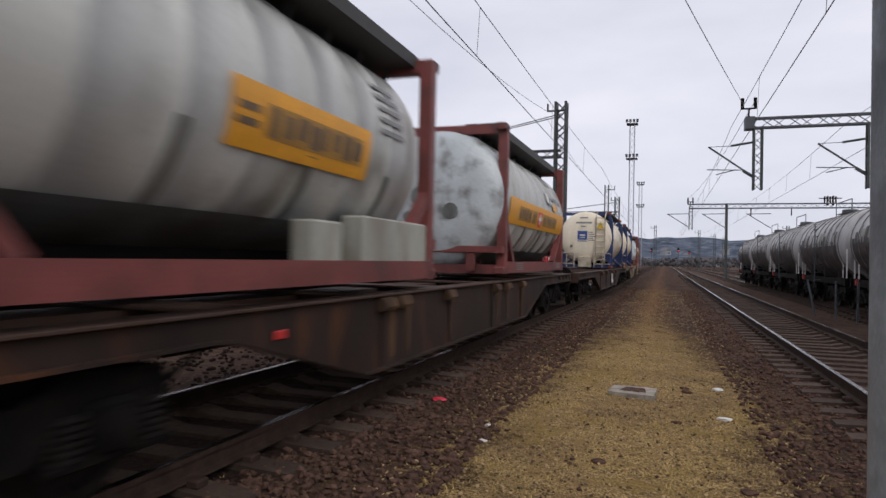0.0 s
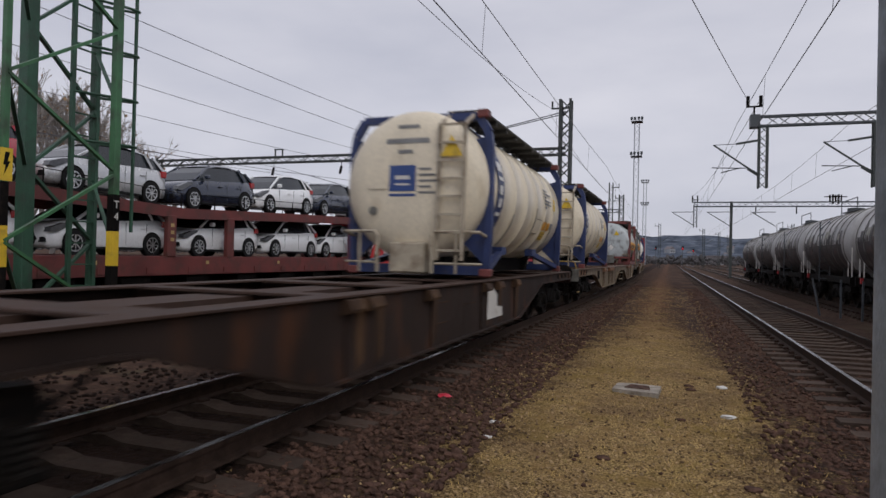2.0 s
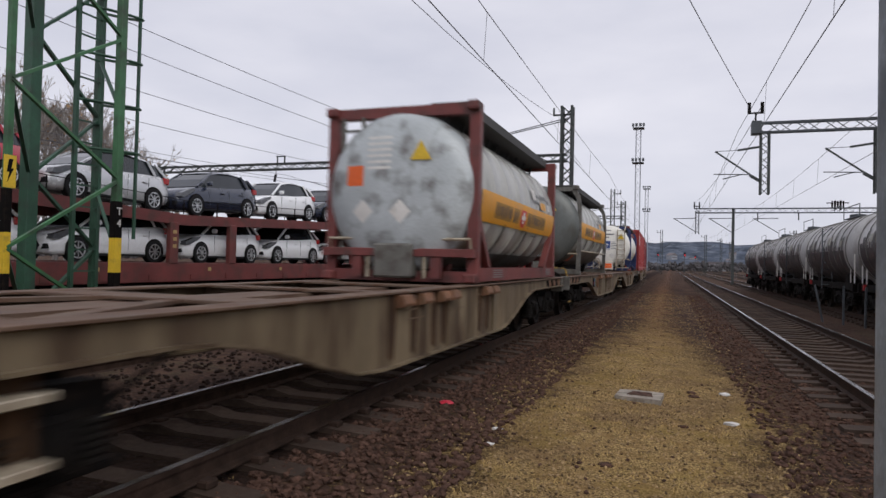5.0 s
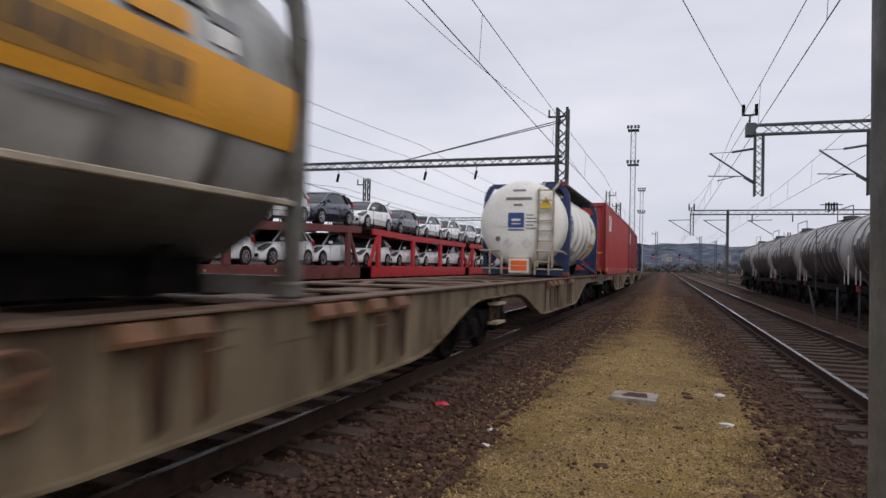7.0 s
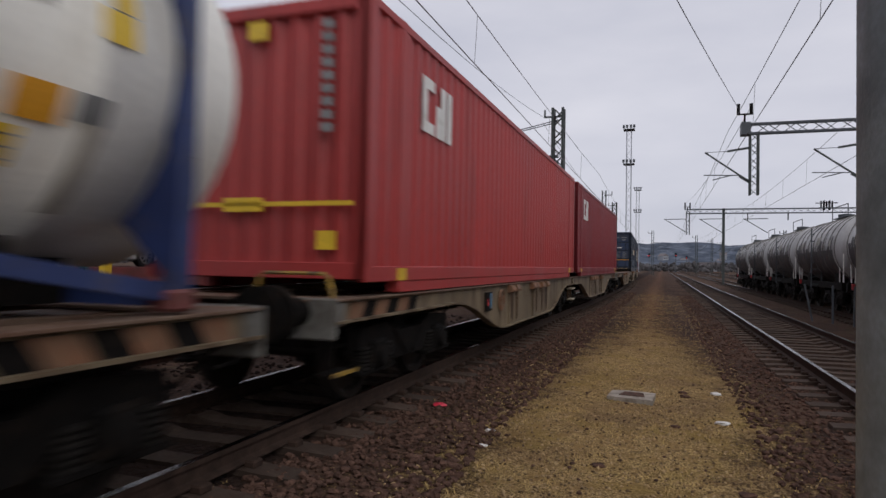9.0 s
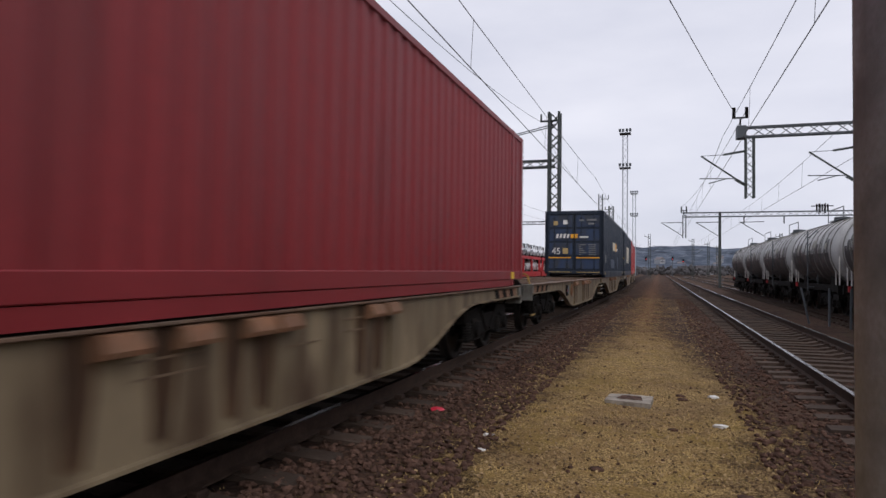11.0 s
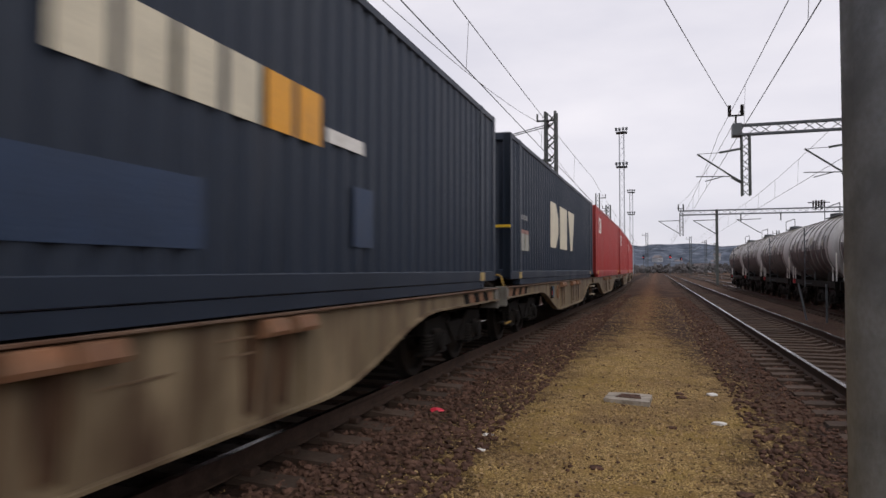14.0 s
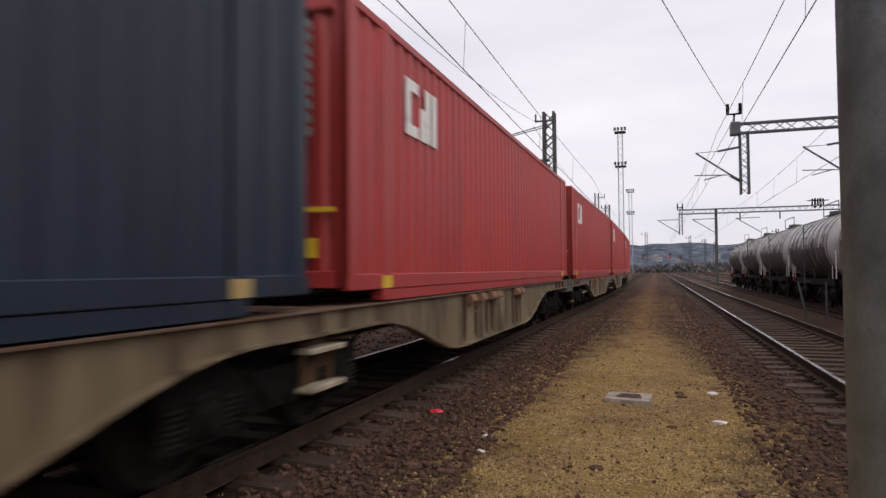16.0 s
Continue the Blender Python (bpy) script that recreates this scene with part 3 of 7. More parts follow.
# ---- wagons of the passing train ----
def make_bogie(parent, y, brake=True):
    """A two-axle freight bogie: cranked side frames, axle boxes between nested coil springs, brake beams."""
    bogie = new("bogie")
    bogie.parent, bogie.matrix_basis = parent, pose(0, y, 0)
    for side in (-1, 1):
        bm = bmesh.new()
        x0, x1 = sorted((side * 0.92, side * 1.08))
        prism(bm, [(-1.3, 0.56), (-1.28, 0.74), (-0.62, 0.78), (-0.42, 0.66), (0.42, 0.66), (0.62, 0.78), (1.28, 0.74), (1.3, 0.56), (0.62, 0.56), (0.42, 0.36), (-0.42, 0.36), (-0.62, 0.56)], "x", x0, x1)
        for k in (-1, 1):
            bar(bm, (side * 1.09, k * 0.1, 0.4), (side * 1.09, k * 0.45, 0.7), 0.03, 0.06)
        frame_ob = part("side_frame", bm, M_BLACK, bogie)
        for yy in (-0.9, 0.9):
            bm = bmesh.new()
            box(bm, *sorted((side * 0.96, side * 1.14)), yy - 0.15, yy + 0.15, 0.32, 0.62, 0.03)
            lathe(bm, [(side * 1.14, 0.12), (side * 1.19, 0.11), (side * 1.2, 0.05)], "x", 14, (0, yy, 0.46))
            box(bm, *sorted((side * 0.94, side * 1.12)), yy - 0.4, yy + 0.4, 0.29, 0.335, 0.01)
            part("axle_box", bm, M_BLACK, frame_ob)
            for dy in (-0.27, 0.27):
                bm = bmesh.new()
                prof = []
                for k in range(6):
                    z = 0.335 + k * 0.04
                    prof += [(z, 0.06), (z + 0.008, 0.092), (z + 0.026, 0.092), (z + 0.034, 0.06)]
                lathe(bm, prof, "z", 9, (side * 1.05, yy + dy, 0))
                part("coil_spring", bm, M_SPRING, frame_ob, "grimy coil spring")
    bm = bmesh.new()
    box(bm, -0.95, 0.95, -0.2, 0.2, 0.5, 0.8, 0.03)
    for k in (-1, 1):
        box(bm, -0.95, 0.95, k * 1.15 - 0.05, k * 1.15 + 0.05, 0.52, 0.66)
        box(bm, -0.85, 0.85, k * 0.34 - 0.05, k * 0.34 + 0.05, 0.36, 0.46)
        for side in (-1, 1):
            box(bm, side * 0.75 - 0.05, side * 0.75 + 0.05, k * 0.42 - 0.06, k * 0.42 + 0.06, 0.28, 0.62)
    part("bolster", bm, M_BLACK, bogie)
    sets = []
    for yy in (-0.9, 0.9):
        bm = bmesh.new()
        for side in (-1, 1):
            prof = [(side * 0.68, 0.06), (side * 0.68, 0.4), (side * 0.67, 0.487), (side * 0.7, 0.487), (side * 0.71, 0.46), (side * 0.81, 0.456), (side * 0.81, 0.39), (side * 0.76, 0.36), (side * 0.76, 0.15), (side * 0.83, 0.12), (side * 0.83, 0.06)]
            lathe(bm, prof, "x", 28)
        lathe(bm, [(-1.05, 0.065), (-0.68, 0.085), (0.68, 0.085), (1.05, 0.065)], "x", 12)
        ws = part("wheelset", bm, M_WHEEL, bogie)
        ws.matrix_basis = pose(0, yy, 0.46)
        sets.append(ws)
    return bogie, sets


# height of the lower edge of the side beam, by the distance from a beam's end
HEAD_CURVE = ((0, 0.87), (3.2, 0.875), (3.6, 0.85), (3.95, 0.79), (4.3, 0.71), (4.7, 0.59), (5.1, 0.475), (5.45, 0.395), (5.75, 0.345), (6.1, 0.325))
JOINT_CURVE = ((0, 0.865), (1.0, 0.87), (1.4, 0.845), (1.75, 0.785), (2.1, 0.7), (2.5, 0.58), (2.9, 0.465), (3.3, 0.375), (3.65, 0.34), (4.0, 0.325))
DARK_CURVE = ((0, 0.835), (3.95, 0.835), (4.15, 0.81), (6.05, 0.3), (6.15, 0.29))


def side_outline(length, near, far, top):
    h = length / 2
    low = [(-h + d, z) for d, z in near] + [(h - d, z) for d, z in reversed(far)]
    return [(-h, top)] + low + [(h, top)], low


def make_wagon(label, length, paint, deck, bogies, curves, headstocks, top=1.05, plates="", group="wagons of the passing train"):
    """A skeletal container wagon: two deep side beams, cross members, bogies, buffers and brackets."""
    wagon = thing("container_wagon", label, "freight wagon", group)
    h = length / 2
    outline, low_edge = side_outline(length, *curves, top)
    low = min(z for _, z in low_edge)
    b0, b1 = -h + curves[0][-1][0], h - curves[1][-1][0]
    for side in (-1, 1):
        bm = bmesh.new()
        prism(bm, outline, "x", *sorted((side * 1.17, side * 1.19)))
        beam = part("side_beam", bm, paint, wagon)
        bm = bmesh.new()
        box(bm, *sorted((side * 0.98, side * 1.24)), -h, h, top, top + 0.022, 0.004)
        part("top_flange", bm, deck, beam, "rust-edged top flange")
        bm = bmesh.new()
        for (y0, z0), (y1, z1) in zip(low_edge, low_edge[1:]):
            bar(bm, (side * 1.185, y0, z0), (side * 1.185, y1, z1), 0.13, 0.022)
        part("lower_flange", bm, paint, beam)
        yy = b0 + 0.3
        while yy < b1:
            bm = bmesh.new()
            box(bm, *sorted((side * 1.19, side * 1.215)), yy - 0.012, yy + 0.012, low + 0.02, top)
            part("stiffener", bm, paint, beam)
            yy += 2.1
        for yy in (b0 + 0.35, b0 + 0.75, b0 + 2.3, (b0 + b1) / 2 + 1.2, b1 - 1.5, b1 - 0.3):
            bm = bmesh.new()
            prism(bm, [(1.19 * side, top - 0.005), (1.27 * side, top - 0.02), (1.3 * side, top - 0.1), (1.29 * side, top - 0.13), (1.19 * side, top - 0.15)], "y", yy - 0.14, yy + 0.14)
            part("lock_bracket", bm, M_ORANGE if deck is M_DECK else M_STREAK, beam, "rusty container lock bracket")
            bm = bmesh.new()
            prism(bm, [(yy + 0.1, top - 0.01), (yy + 0.34, top - 0.01), (yy + 0.32, 0.7), (yy + 0.3, low + 0.1), (yy + 0.17, low + 0.04), (yy + 0.12, 0.72)], "x", *sorted((side * 1.1905, side * 1.1935)))
            part("rust_streak", bm, M_STREAK, beam, "dark rust streak")
        # slanting warning stripes on the end beams
        for end, has in zip((-1, 1), headstocks):
            for d in (0.25, 0.8, 1.35) if has else ():
                bm = bmesh.new()
                prism(bm, [(end * (h - d), 0.88), (end * (h - d - 0.27), 0.88), (end * (h - d - 0.37), top - 0.02), (end * (h - d - 0.1), top - 0.02)], "x", *sorted((side * 1.191, side * 1.197)))
                part("stripe", bm, M_ORANGE if deck is M_DECK else M_STREAK, beam, "faded orange warning stripe")
                bm = bmesh.new()
                prism(bm, [(end * (h - d - 0.275), 0.88), (end * (h - d - 0.52), 0.88), (end * (h - d - 0.62), top - 0.02), (end * (h - d - 0.375), top - 0.02)], "x", *sorted((side * 1.191, side * 1.196)))
                part("stripe", bm, M_BLACK, beam, "black warning stripe")
        # lettering and plates
        if plates in ("wheel", "plain"):
            for y0, y1, z in ((b0 + 3.2, b0 + 3.75, 0.86), (b0 + 3.2, b0 + 3.7, 0.76), (b0 + 0.95, b0 + 1.3, 0.92), (b0 + 0.95, b0 + 1.25, 0.81), (b1 - 2.4, b1 - 1.9, 0.78)):
                bm = bmesh.new()
                box(bm, *sorted((side * 1.192, side * 1.196)), y0, y1, z, z + 0.015)
                part("lettering", bm, M_INK, beam)
        if plates == "wheel":
            hy = -h + 4.8
            bm = bmesh.new()
            box(bm, *sorted((side * 1.192, side * 1.215)), hy, hy + 0.38, 0.66, 0.96, 0.006)
            holder = part("label_frame", bm, M_BLACK, beam, "black framed label holder")
            bm = bmesh.new()
            box(bm, *sorted((side * 1.216, side * 1.219)), hy + 0.26, hy + 0.35, 0.7, 0.94)
            part("blue_sheet", bm, M_SHEET, holder, "pale blue paper label")
            bm = bmesh.new()
            box(bm, *sorted((side * 1.216, side * 1.219)), hy + 0.1, hy + 0.16, 0.75, 0.85)
            part("red_mark", bm, M_SIGNRED, holder)
        if plates == "wheel":
            bm = bmesh.new()
            wy, wz, wr = -h + 5.75, 0.8, 0.17
            ring = [(side * 1.23, wy + wr * math.cos(t), wz + wr * math.sin(t)) for t in (2 * math.pi * k / 20 for k in range(21))]
            tube(bm, ring, 0.016, 6, cap=False)
            for t in (0.4, 2.5, 4.6):
                bar(bm, (side * 1.23, wy, wz), (side * 1.23, wy + wr * math.cos(t), wz + wr * math.sin(t)), 0.022)
            bar(bm, (side * 1.18, wy, wz), (side * 1.245, wy, wz), 0.05)
            part("brake_handwheel", bm, M_ORANGE, beam, "rust-worn brake handwheel")
        if plates == "white":
            bm = bmesh.new()
            prism(bm, [(1.4, 0.42), (2.3, 0.42), (2.3, 0.56), (1.95, 0.6), (1.95, 0.78), (1.7, 0.9), (1.4, 0.9)], "x", *sorted((side * 1.193, side * 1.2)))
            part("white_patch", bm, M_PLATE, beam, "ragged white painted patch")
            for y0, z0 in ((-1.0, 0.8), (-1.0, 0.55), (0.2, 0.72)):
                bm = bmesh.new()
                box(bm, *sorted((side * 1.192, side * 1.196)), y0, y0 + 0.6, z0, z0 + 0.015)
                part("lettering", bm, M_STREAK, beam)
    bm = bmesh.new()
    box(bm, -0.28, 0.28, -h, h, 0.8, top - 0.02)
    count = round(length / 2.05)
    for k in range(count + 1):
        yy = -h + 0.16 + (length - 0.32) * k / count
        wide = 0.15 if k % 2 else 0.24
        box(bm, -0.98, 0.98, yy - wide, yy + wide, top - 0.005, top + 0.018)
        box(bm, -1.16, 1.16, yy - 0.03, yy + 0.03, 0.84, top - 0.006)
    for a, b in ((-h + 0.4, -h + 2.2), (h - 0.4, h - 2.2)):
        for side in (-1, 1):
            bar(bm, (side * 0.95, a, top - 0.002), (side * 0.25, b, top - 0.002), 0.14, 0.03)
    part("deck_frame", bm, deck, wagon, "rusty open deck frame")
    for end, has in zip((-1, 1), headstocks):
        if not has:
            continue
        bm = bmesh.new()
        box(bm, -1.22, 1.22, *sorted((end * h, end * (h - 0.16))), 0.83, top - 0.002, 0.01)
        for side in (-1, 1):
            box(bm, *sorted((side * 0.66, side * 1.23)), *sorted((end * (h + 0.05), end * (h + 0.001))), 0.72, top + 0.03, 0.015)
        part("headstock", bm, M_GREYFR if deck is M_DECK else deck, wagon)
        for side in (-1, 1):
            bm = bmesh.new()
            prof = [(0.05, 0.12), (0.3, 0.115), (0.31, 0.075), (0.42, 0.075), (0.43, 0.24), (0.47, 0.23), (0.48, 0.18)]
            lathe(bm, [(end * (h + a), r) for a, r in prof], "y", 20, (side * 0.875, 0, 0.96))
            part("buffer", bm, M_BLACK, wagon, "grimy round buffer")
        bm = bmesh.new()
        bar(bm, (0, end * h, 0.94), (0, end * (h + 0.42), 0.88), 0.1)
        bar(bm, (-0.06, end * (h + 0.3), 0.9), (-0.04, end * (h + 0.56), 0.84), 0.05)
        bar(bm, (0.06, end * (h + 0.3), 0.9), (0.04, end * (h + 0.56), 0.84), 0.05)
        tube(bm, [(0.3, end * h, 0.86), (0.33, end * (h + 0.2), 0.5), (0.3, end * (h + 0.45), 0.48), (0.28, end * (h + 0.6), 0.7)], 0.028, 6)
        part("coupling", bm, M_BLACK, wagon)
        bm = bmesh.new()
        tube(bm, [(1.15, end * (h - 0.05), 0.85), (1.15, end * (h - 0.05), 0.42), (1.15, end * (h - 0.42), 0.42), (1.15, end * (h - 0.42), 0.85)], 0.016, 6)
        step = part("step", bm, M_BLACK, wagon, "tubular shunter step")
        bm = bmesh.new()
        box(bm, 1.0, 1.165, *sorted((end * (h - 0.03), end * (h - 0.45))), 0.4, 0.42)
        part("tread", bm, M_BLACK, step)
        if deck is M_DECK:
            bm = bmesh.new()
            box(bm, 1.166, 1.2, *sorted((end * (h - 0.03), end * (h - 0.45))), 0.395, 0.425)
            part("edge_strip", bm, M_WORNYEL, step, "worn yellow step edge")
        if deck is M_DECK:
            bm = bmesh.new()
            ye, z0, z1 = end * (h - 0.06), top + 0.02, top + 0.24
            tube(bm, [(0.35, ye, z0), (0.4, ye, z1 - 0.03), (0.45, ye, z1), (1.05, ye, z1), (1.1, ye, z1 - 0.03), (1.15, ye, z0)], 0.02, 6)
            part("handrail", bm, M_WORNYEL, wagon, "worn yellow shunter handrail")
    if plates == "white":
        bm = bmesh.new()
        box(bm, 1.19, 1.215, -4.98, -4.86, 0.77, 0.84, 0.01)
        part("reflector", bm, M_SIGNRED, wagon, "small red reflector")
    if not headstocks[1]:
        bm = bmesh.new()
        for yy in (h - 0.17, h + 0.3):
            box(bm, 1.1, 1.14, yy - 0.02, yy + 0.02, 0.4, 0.86)
        box(bm, 1.09, 1.1, h - 0.17, h + 0.3, 0.46, 0.86)
        stepframe = part("step", bm, M_STREAK, wagon, "rusty side step frame")
        for z in (0.41, 0.72):
            bm = bmesh.new()
            box(bm, 1.08, 1.25, h - 0.21, h + 0.34, z, z + 0.045, 0.006)
            part("tread", bm, M_DULL, stepframe, "pale-edged tread")
    bm = bmesh.new()
    for yy in (-1.6, -0.2, 1.3):
        lathe(bm, [(yy, 0.02), (yy + 0.03, 0.16), (yy + 0.8, 0.16), (yy + 0.83, 0.02)], "y", 14, (-0.55, 0, 0.66))
    tube(bm, [(0.75, -h + 0.5, 0.78), (0.75, h - 0.5, 0.78)], 0.025, 6)
    for yy in bogies:
        box(bm, -1.1, 1.1, yy - 0.5, yy + 0.5, 0.8, 0.86)
        for side in (-1, 1):
            tube(bm, [(side * 0.95, yy - 1.9, 0.82), (side * 0.95, yy - 1.5, 0.6), (side * 0.9, yy + 1.4, 0.55), (side * 0.9, yy + 1.9, 0.8)], 0.02, 5)
    part("brake_gear", bm, M_BLACK, wagon)
    sets = []
    for yy in bogies:
        sets += make_bogie(wagon, yy)[1]
    return wagon, sets


# ---- loads ----
SLIM = (-2.5,)      # where the slim-framed tank carries its side plates


def dish(r, bulge, x, z):
    q = min(1.0, (x * x + z * z) / (r * r))
    return bulge * math.sqrt(max(0.0, 1 - q ** 1.6))


def end_patch(parent, name, material, r, y_end, bulge, cz, x0, x1, z0, z1, lift=0.006, label="", diamond=False):
    """A thin sticker that follows the domed tank end facing -y."""
    bm = bmesh.new()
    n = 4
    grid = []
    for j in range(n + 1):
        row = []
        for i in range(n + 1):
            u, v = i / n, j / n
            if diamond:
                cx, cz2 = (x0 + x1) / 2, (z0 + z1) / 2
                a, b = u - 0.5, v - 0.5
                x, z = cx + (a - b) * (x1 - x0) / 2, cz2 + (a + b) * (z1 - z0) / 2
            else:
                x, z = x0 + (x1 - x0) * u, z0 + (z1 - z0) * v
            row.append(bm.verts.new((x, y_end - dish(r, bulge, x, z - cz) - lift, z)))
        grid.append(row)
    for j in range(n):
        for i in range(n):
            bm.faces.new((grid[j][i], grid[j][i + 1], grid[j + 1][i + 1], grid[j + 1][i]))
    return part(name, bm, material, parent, label)


def side_patch(parent, name, material, r, cz, y0, y1, a0, a1, lift=0.006, label="", both=False, n=10):
    """A sticker bent round the tank's side, from angle a0 to a1 above the horizontal."""
    bm = bmesh.new()
    for side in (-1, 1) if both else (1,):
        prev = None
        for k in range(n + 1):
            t = radians(a0 + (a1 - a0) * k / n)
            c, s = side * math.cos(t) * (r + lift), cz + math.sin(t) * (r + lift)
            cur = (bm.verts.new((c, y0, s)), bm.verts.new((c, y1, s)))
            if prev:
                bm.faces.new((prev[0], prev[1], cur[1], cur[0]) if side > 0 else (prev[1], prev[0], cur[0], cur[1]))
            prev = cur
    return part(name, bm, material, parent, label)


def make_tank(label, shell_mat, end_mat, frame_mat, length, frame_len, r=1.16, cz=1.36, height=2.59, style="beam", extras="", corner_mat=None):
    """A tank container; its origin is on the wagon deck, in the middle."""
    tank = thing("tank_container", label, "tank container", "tank containers")
    hl, hf = length / 2, frame_len / 2
    bulge = 0.34
    y_end = -(hl - bulge)
    prof = [(-(hl), 0.02)]
    for q in (0.25, 0.45, 0.62, 0.76, 0.87, 0.94, 0.985):
        prof.append((y_end - dish(1, bulge, q, 0), r * q))
    prof += [(y_end, r)]
    bm = bmesh.new()
    n = 7
    cyl = list(prof)
    for k in range(1, n):
        yk = y_end + (-2 * y_end) * k / n
        cyl += [(yk - 0.03, r), (yk - 0.025, r + 0.012), (yk + 0.025, r + 0.012), (yk + 0.03, r)]
    cyl += [(-a, rr) for a, rr in prof[::-1]]
    lathe(bm, cyl, "y", 48, (0, 0, cz))
    shell = part("shell", bm, shell_mat, tank, smooth=False)
    for p in shell.data.polygons:
        p.use_smooth = True
    if end_mat is not shell_mat:
        bm = bmesh.new()
        lathe(bm, [(a - 0.004, rr) for a, rr in prof] + [(y_end + 0.02, r + 0.003)], "y", 48, (0, 0, cz))
        part("end_cap", bm, end_mat, shell, "pale stained domed end", smooth=True)
    # frame
    for end in (-1, 1):
        bm = bmesh.new()
        y = end * hf
        y0, y1 = sorted((y, y - end * 0.16))
        if style == "full":
            for side in (-1, 1):
                box(bm, *sorted((side * 1.22, side * 1.06)), y0, y1, 0, height, 0.012)
            box(bm, -1.06, 1.06, y0, y1, height - 0.16, height)
            box(bm, -1.06, 1.06, y0, y1, 0.0, 0.16)
            box(bm, -1.06, 1.06, *sorted((y + end * 0.14, y + end * 0.03)), 0.36, 0.48, 0.01)
            for side in (-1, 1):
                box(bm, *sorted((side * 1.06, side * 1.2)), *sorted((y + end * 0.14, y)), 0.36, 0.48)
            for side in (-1, 1):
                box(bm, *sorted((side * 0.55, side * 0.7)), *sorted((y + end * 0.12, y)), 0.05, 0.37)
                bar(bm, (side * 1.14, y - end * 0.1, 1.0), (side * 1.1, y - end * 0.9, 0.2), 0.12)
        else:
            # cranked posts that lean in over the shoulders of the tank, joined to it by curved gussets
            for side in (-1, 1):
                pts = [(side * 1.14, y, 0.0), (side * 1.17, y, 0.9), (side * 1.17, y, 1.95), (side * 1.13, y, 2.25), (side * 0.98, y, 2.5)]
                for a, b in zip(pts, pts[1:]):
                    bar(bm, a, b, 0.11, 0.13)
                if style == "slim":
                    continue
                arc = [(side * (r - 0.02) * math.cos(radians(a)), cz + (r - 0.02) * math.sin(radians(a))) for a in range(-50, 46, 8)]
                prism(bm, [(side * 1.15, 0.15)] + arc + [(side * 1.15, 2.2)], "y", y - 0.03, y + 0.03)
                bar(bm, (side * 1.12, y, 0.1), (side * 0.88, y - end * 1.75, 0.4), 0.1, 0.1)
                box(bm, *sorted((side * 0.78, side * 0.95)), *sorted((y - end * 1.6, y - end * 1.95)), 0.36, 0.5)
            bar(bm, (-0.98, y, 2.5), (0.98, y, 2.5), 0.12)
            bar(bm, (-1.14, y, 0.1), (1.14, y, 0.1), 0.14)
        part("end_frame", bm, frame_mat, tank)
        for side in (-1, 1):
            for z in (0.0, height - 0.12):
                if style != "full" and z and side < 0:
                    continue
                bm = bmesh.new()
                xx = side * (1.13 if z == 0 or style == "full" else 1.05)
                box(bm, xx - 0.09, xx + 0.09, y - 0.1, y + 0.1, z, z + 0.13, 0.02)
                part("corner_casting", bm, corner_mat or frame_mat, tank)
    if style == "slim":
        for side in (-1, 1):
            bm = bmesh.new()
            box(bm, *sorted((side * 1.13, side * 1.2)), -hf, hf, 0.69, 0.735, 0.008)
            part("side_ledge", bm, M_DULL, tank, "pale ledge along the tank side")
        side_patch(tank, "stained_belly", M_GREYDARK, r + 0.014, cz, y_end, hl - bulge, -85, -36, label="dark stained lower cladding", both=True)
        side_patch(tank, "hazard_plate", M_HAZARD, r + 0.02, cz, SLIM[0], SLIM[0] + 0.42, -57, -44, label="orange hazard plate")
        for y0 in (SLIM[0] + 0.55, SLIM[0] + 1.0, SLIM[0] + 1.35):
            side_patch(tank, "plate", M_INKG, r + 0.02, cz, y0, y0 + 0.28, -58, -46)
    if style == "full":
        for side in (-1, 1):
            bm = bmesh.new()
            box(bm, *sorted((side * 1.22, side * 1.1)), -hf + 0.16, hf - 0.16, 0.02, 0.22)
            part("bottom_rail", bm, frame_mat, tank)
    # saddle between shell and frame
    for y in (-hf + 0.7, hf - 0.7):
        bm = bmesh.new()
        prism(bm, [(-0.5, 0.02), (0.5, 0.02), (0.62, cz - r + 0.2), (-0.62, cz - r + 0.2)], "y", y - 0.08, y + 0.08)
        part("saddle", bm, M_BLACK if style != "full" else frame_mat, tank)
    # Added black bars close the see-through gap and keep it dark.
    for side in (-1, 1):
        bm = bmesh.new()
        box(bm, *sorted((side * 0.3, side * 0.42)), -hf + 0.1, hf - 0.1, 0.03, cz - r + 0.06)
        part("under_rail", bm, M_BLACK, tank, "added black bar darkening the gap under the tank")
    # walkway along the top
    bm = bmesh.new()
    for k in range(5):
        x = 0.42 + k * 0.12
        box(bm, x, x + 0.108, -hf + 0.1, hf - 0.1, height + 0.01, height + 0.04)
    for k in range(9):
        y = -hf + 0.2 + (2 * hf - 0.4) * k / 8
        box(bm, 0.4, 1.0, y - 0.03, y + 0.03, height - 0.06, height + 0.01)
        bar(bm, (0.7, y, height - 0.03), (0.62, y, cz + r * 0.82), 0.05)
    part("walkway", bm, M_WALKWAY, tank, "dark slatted roof walkway")
    if shell_mat is M_GREY:
        bm = bmesh.new()
        box(bm, 0.98, 1.01, -hf + 0.1, hf - 0.1, height - 0.1, height + 0.045)
        box(bm, 0.4, 0.98, -hf + 0.1, hf - 0.1, height - 0.1, height - 0.08)
        part("walkway_edge", bm, M_WALKWAY, tank)
    bm = bmesh.new()
    for y in (-1.2, 0.6):
        lathe(bm, [(0, 0.28), (0.12, 0.28), (0.15, 0.22), (0.2, 0.2)], "z", 16, (0, y, cz + r - 0.03))
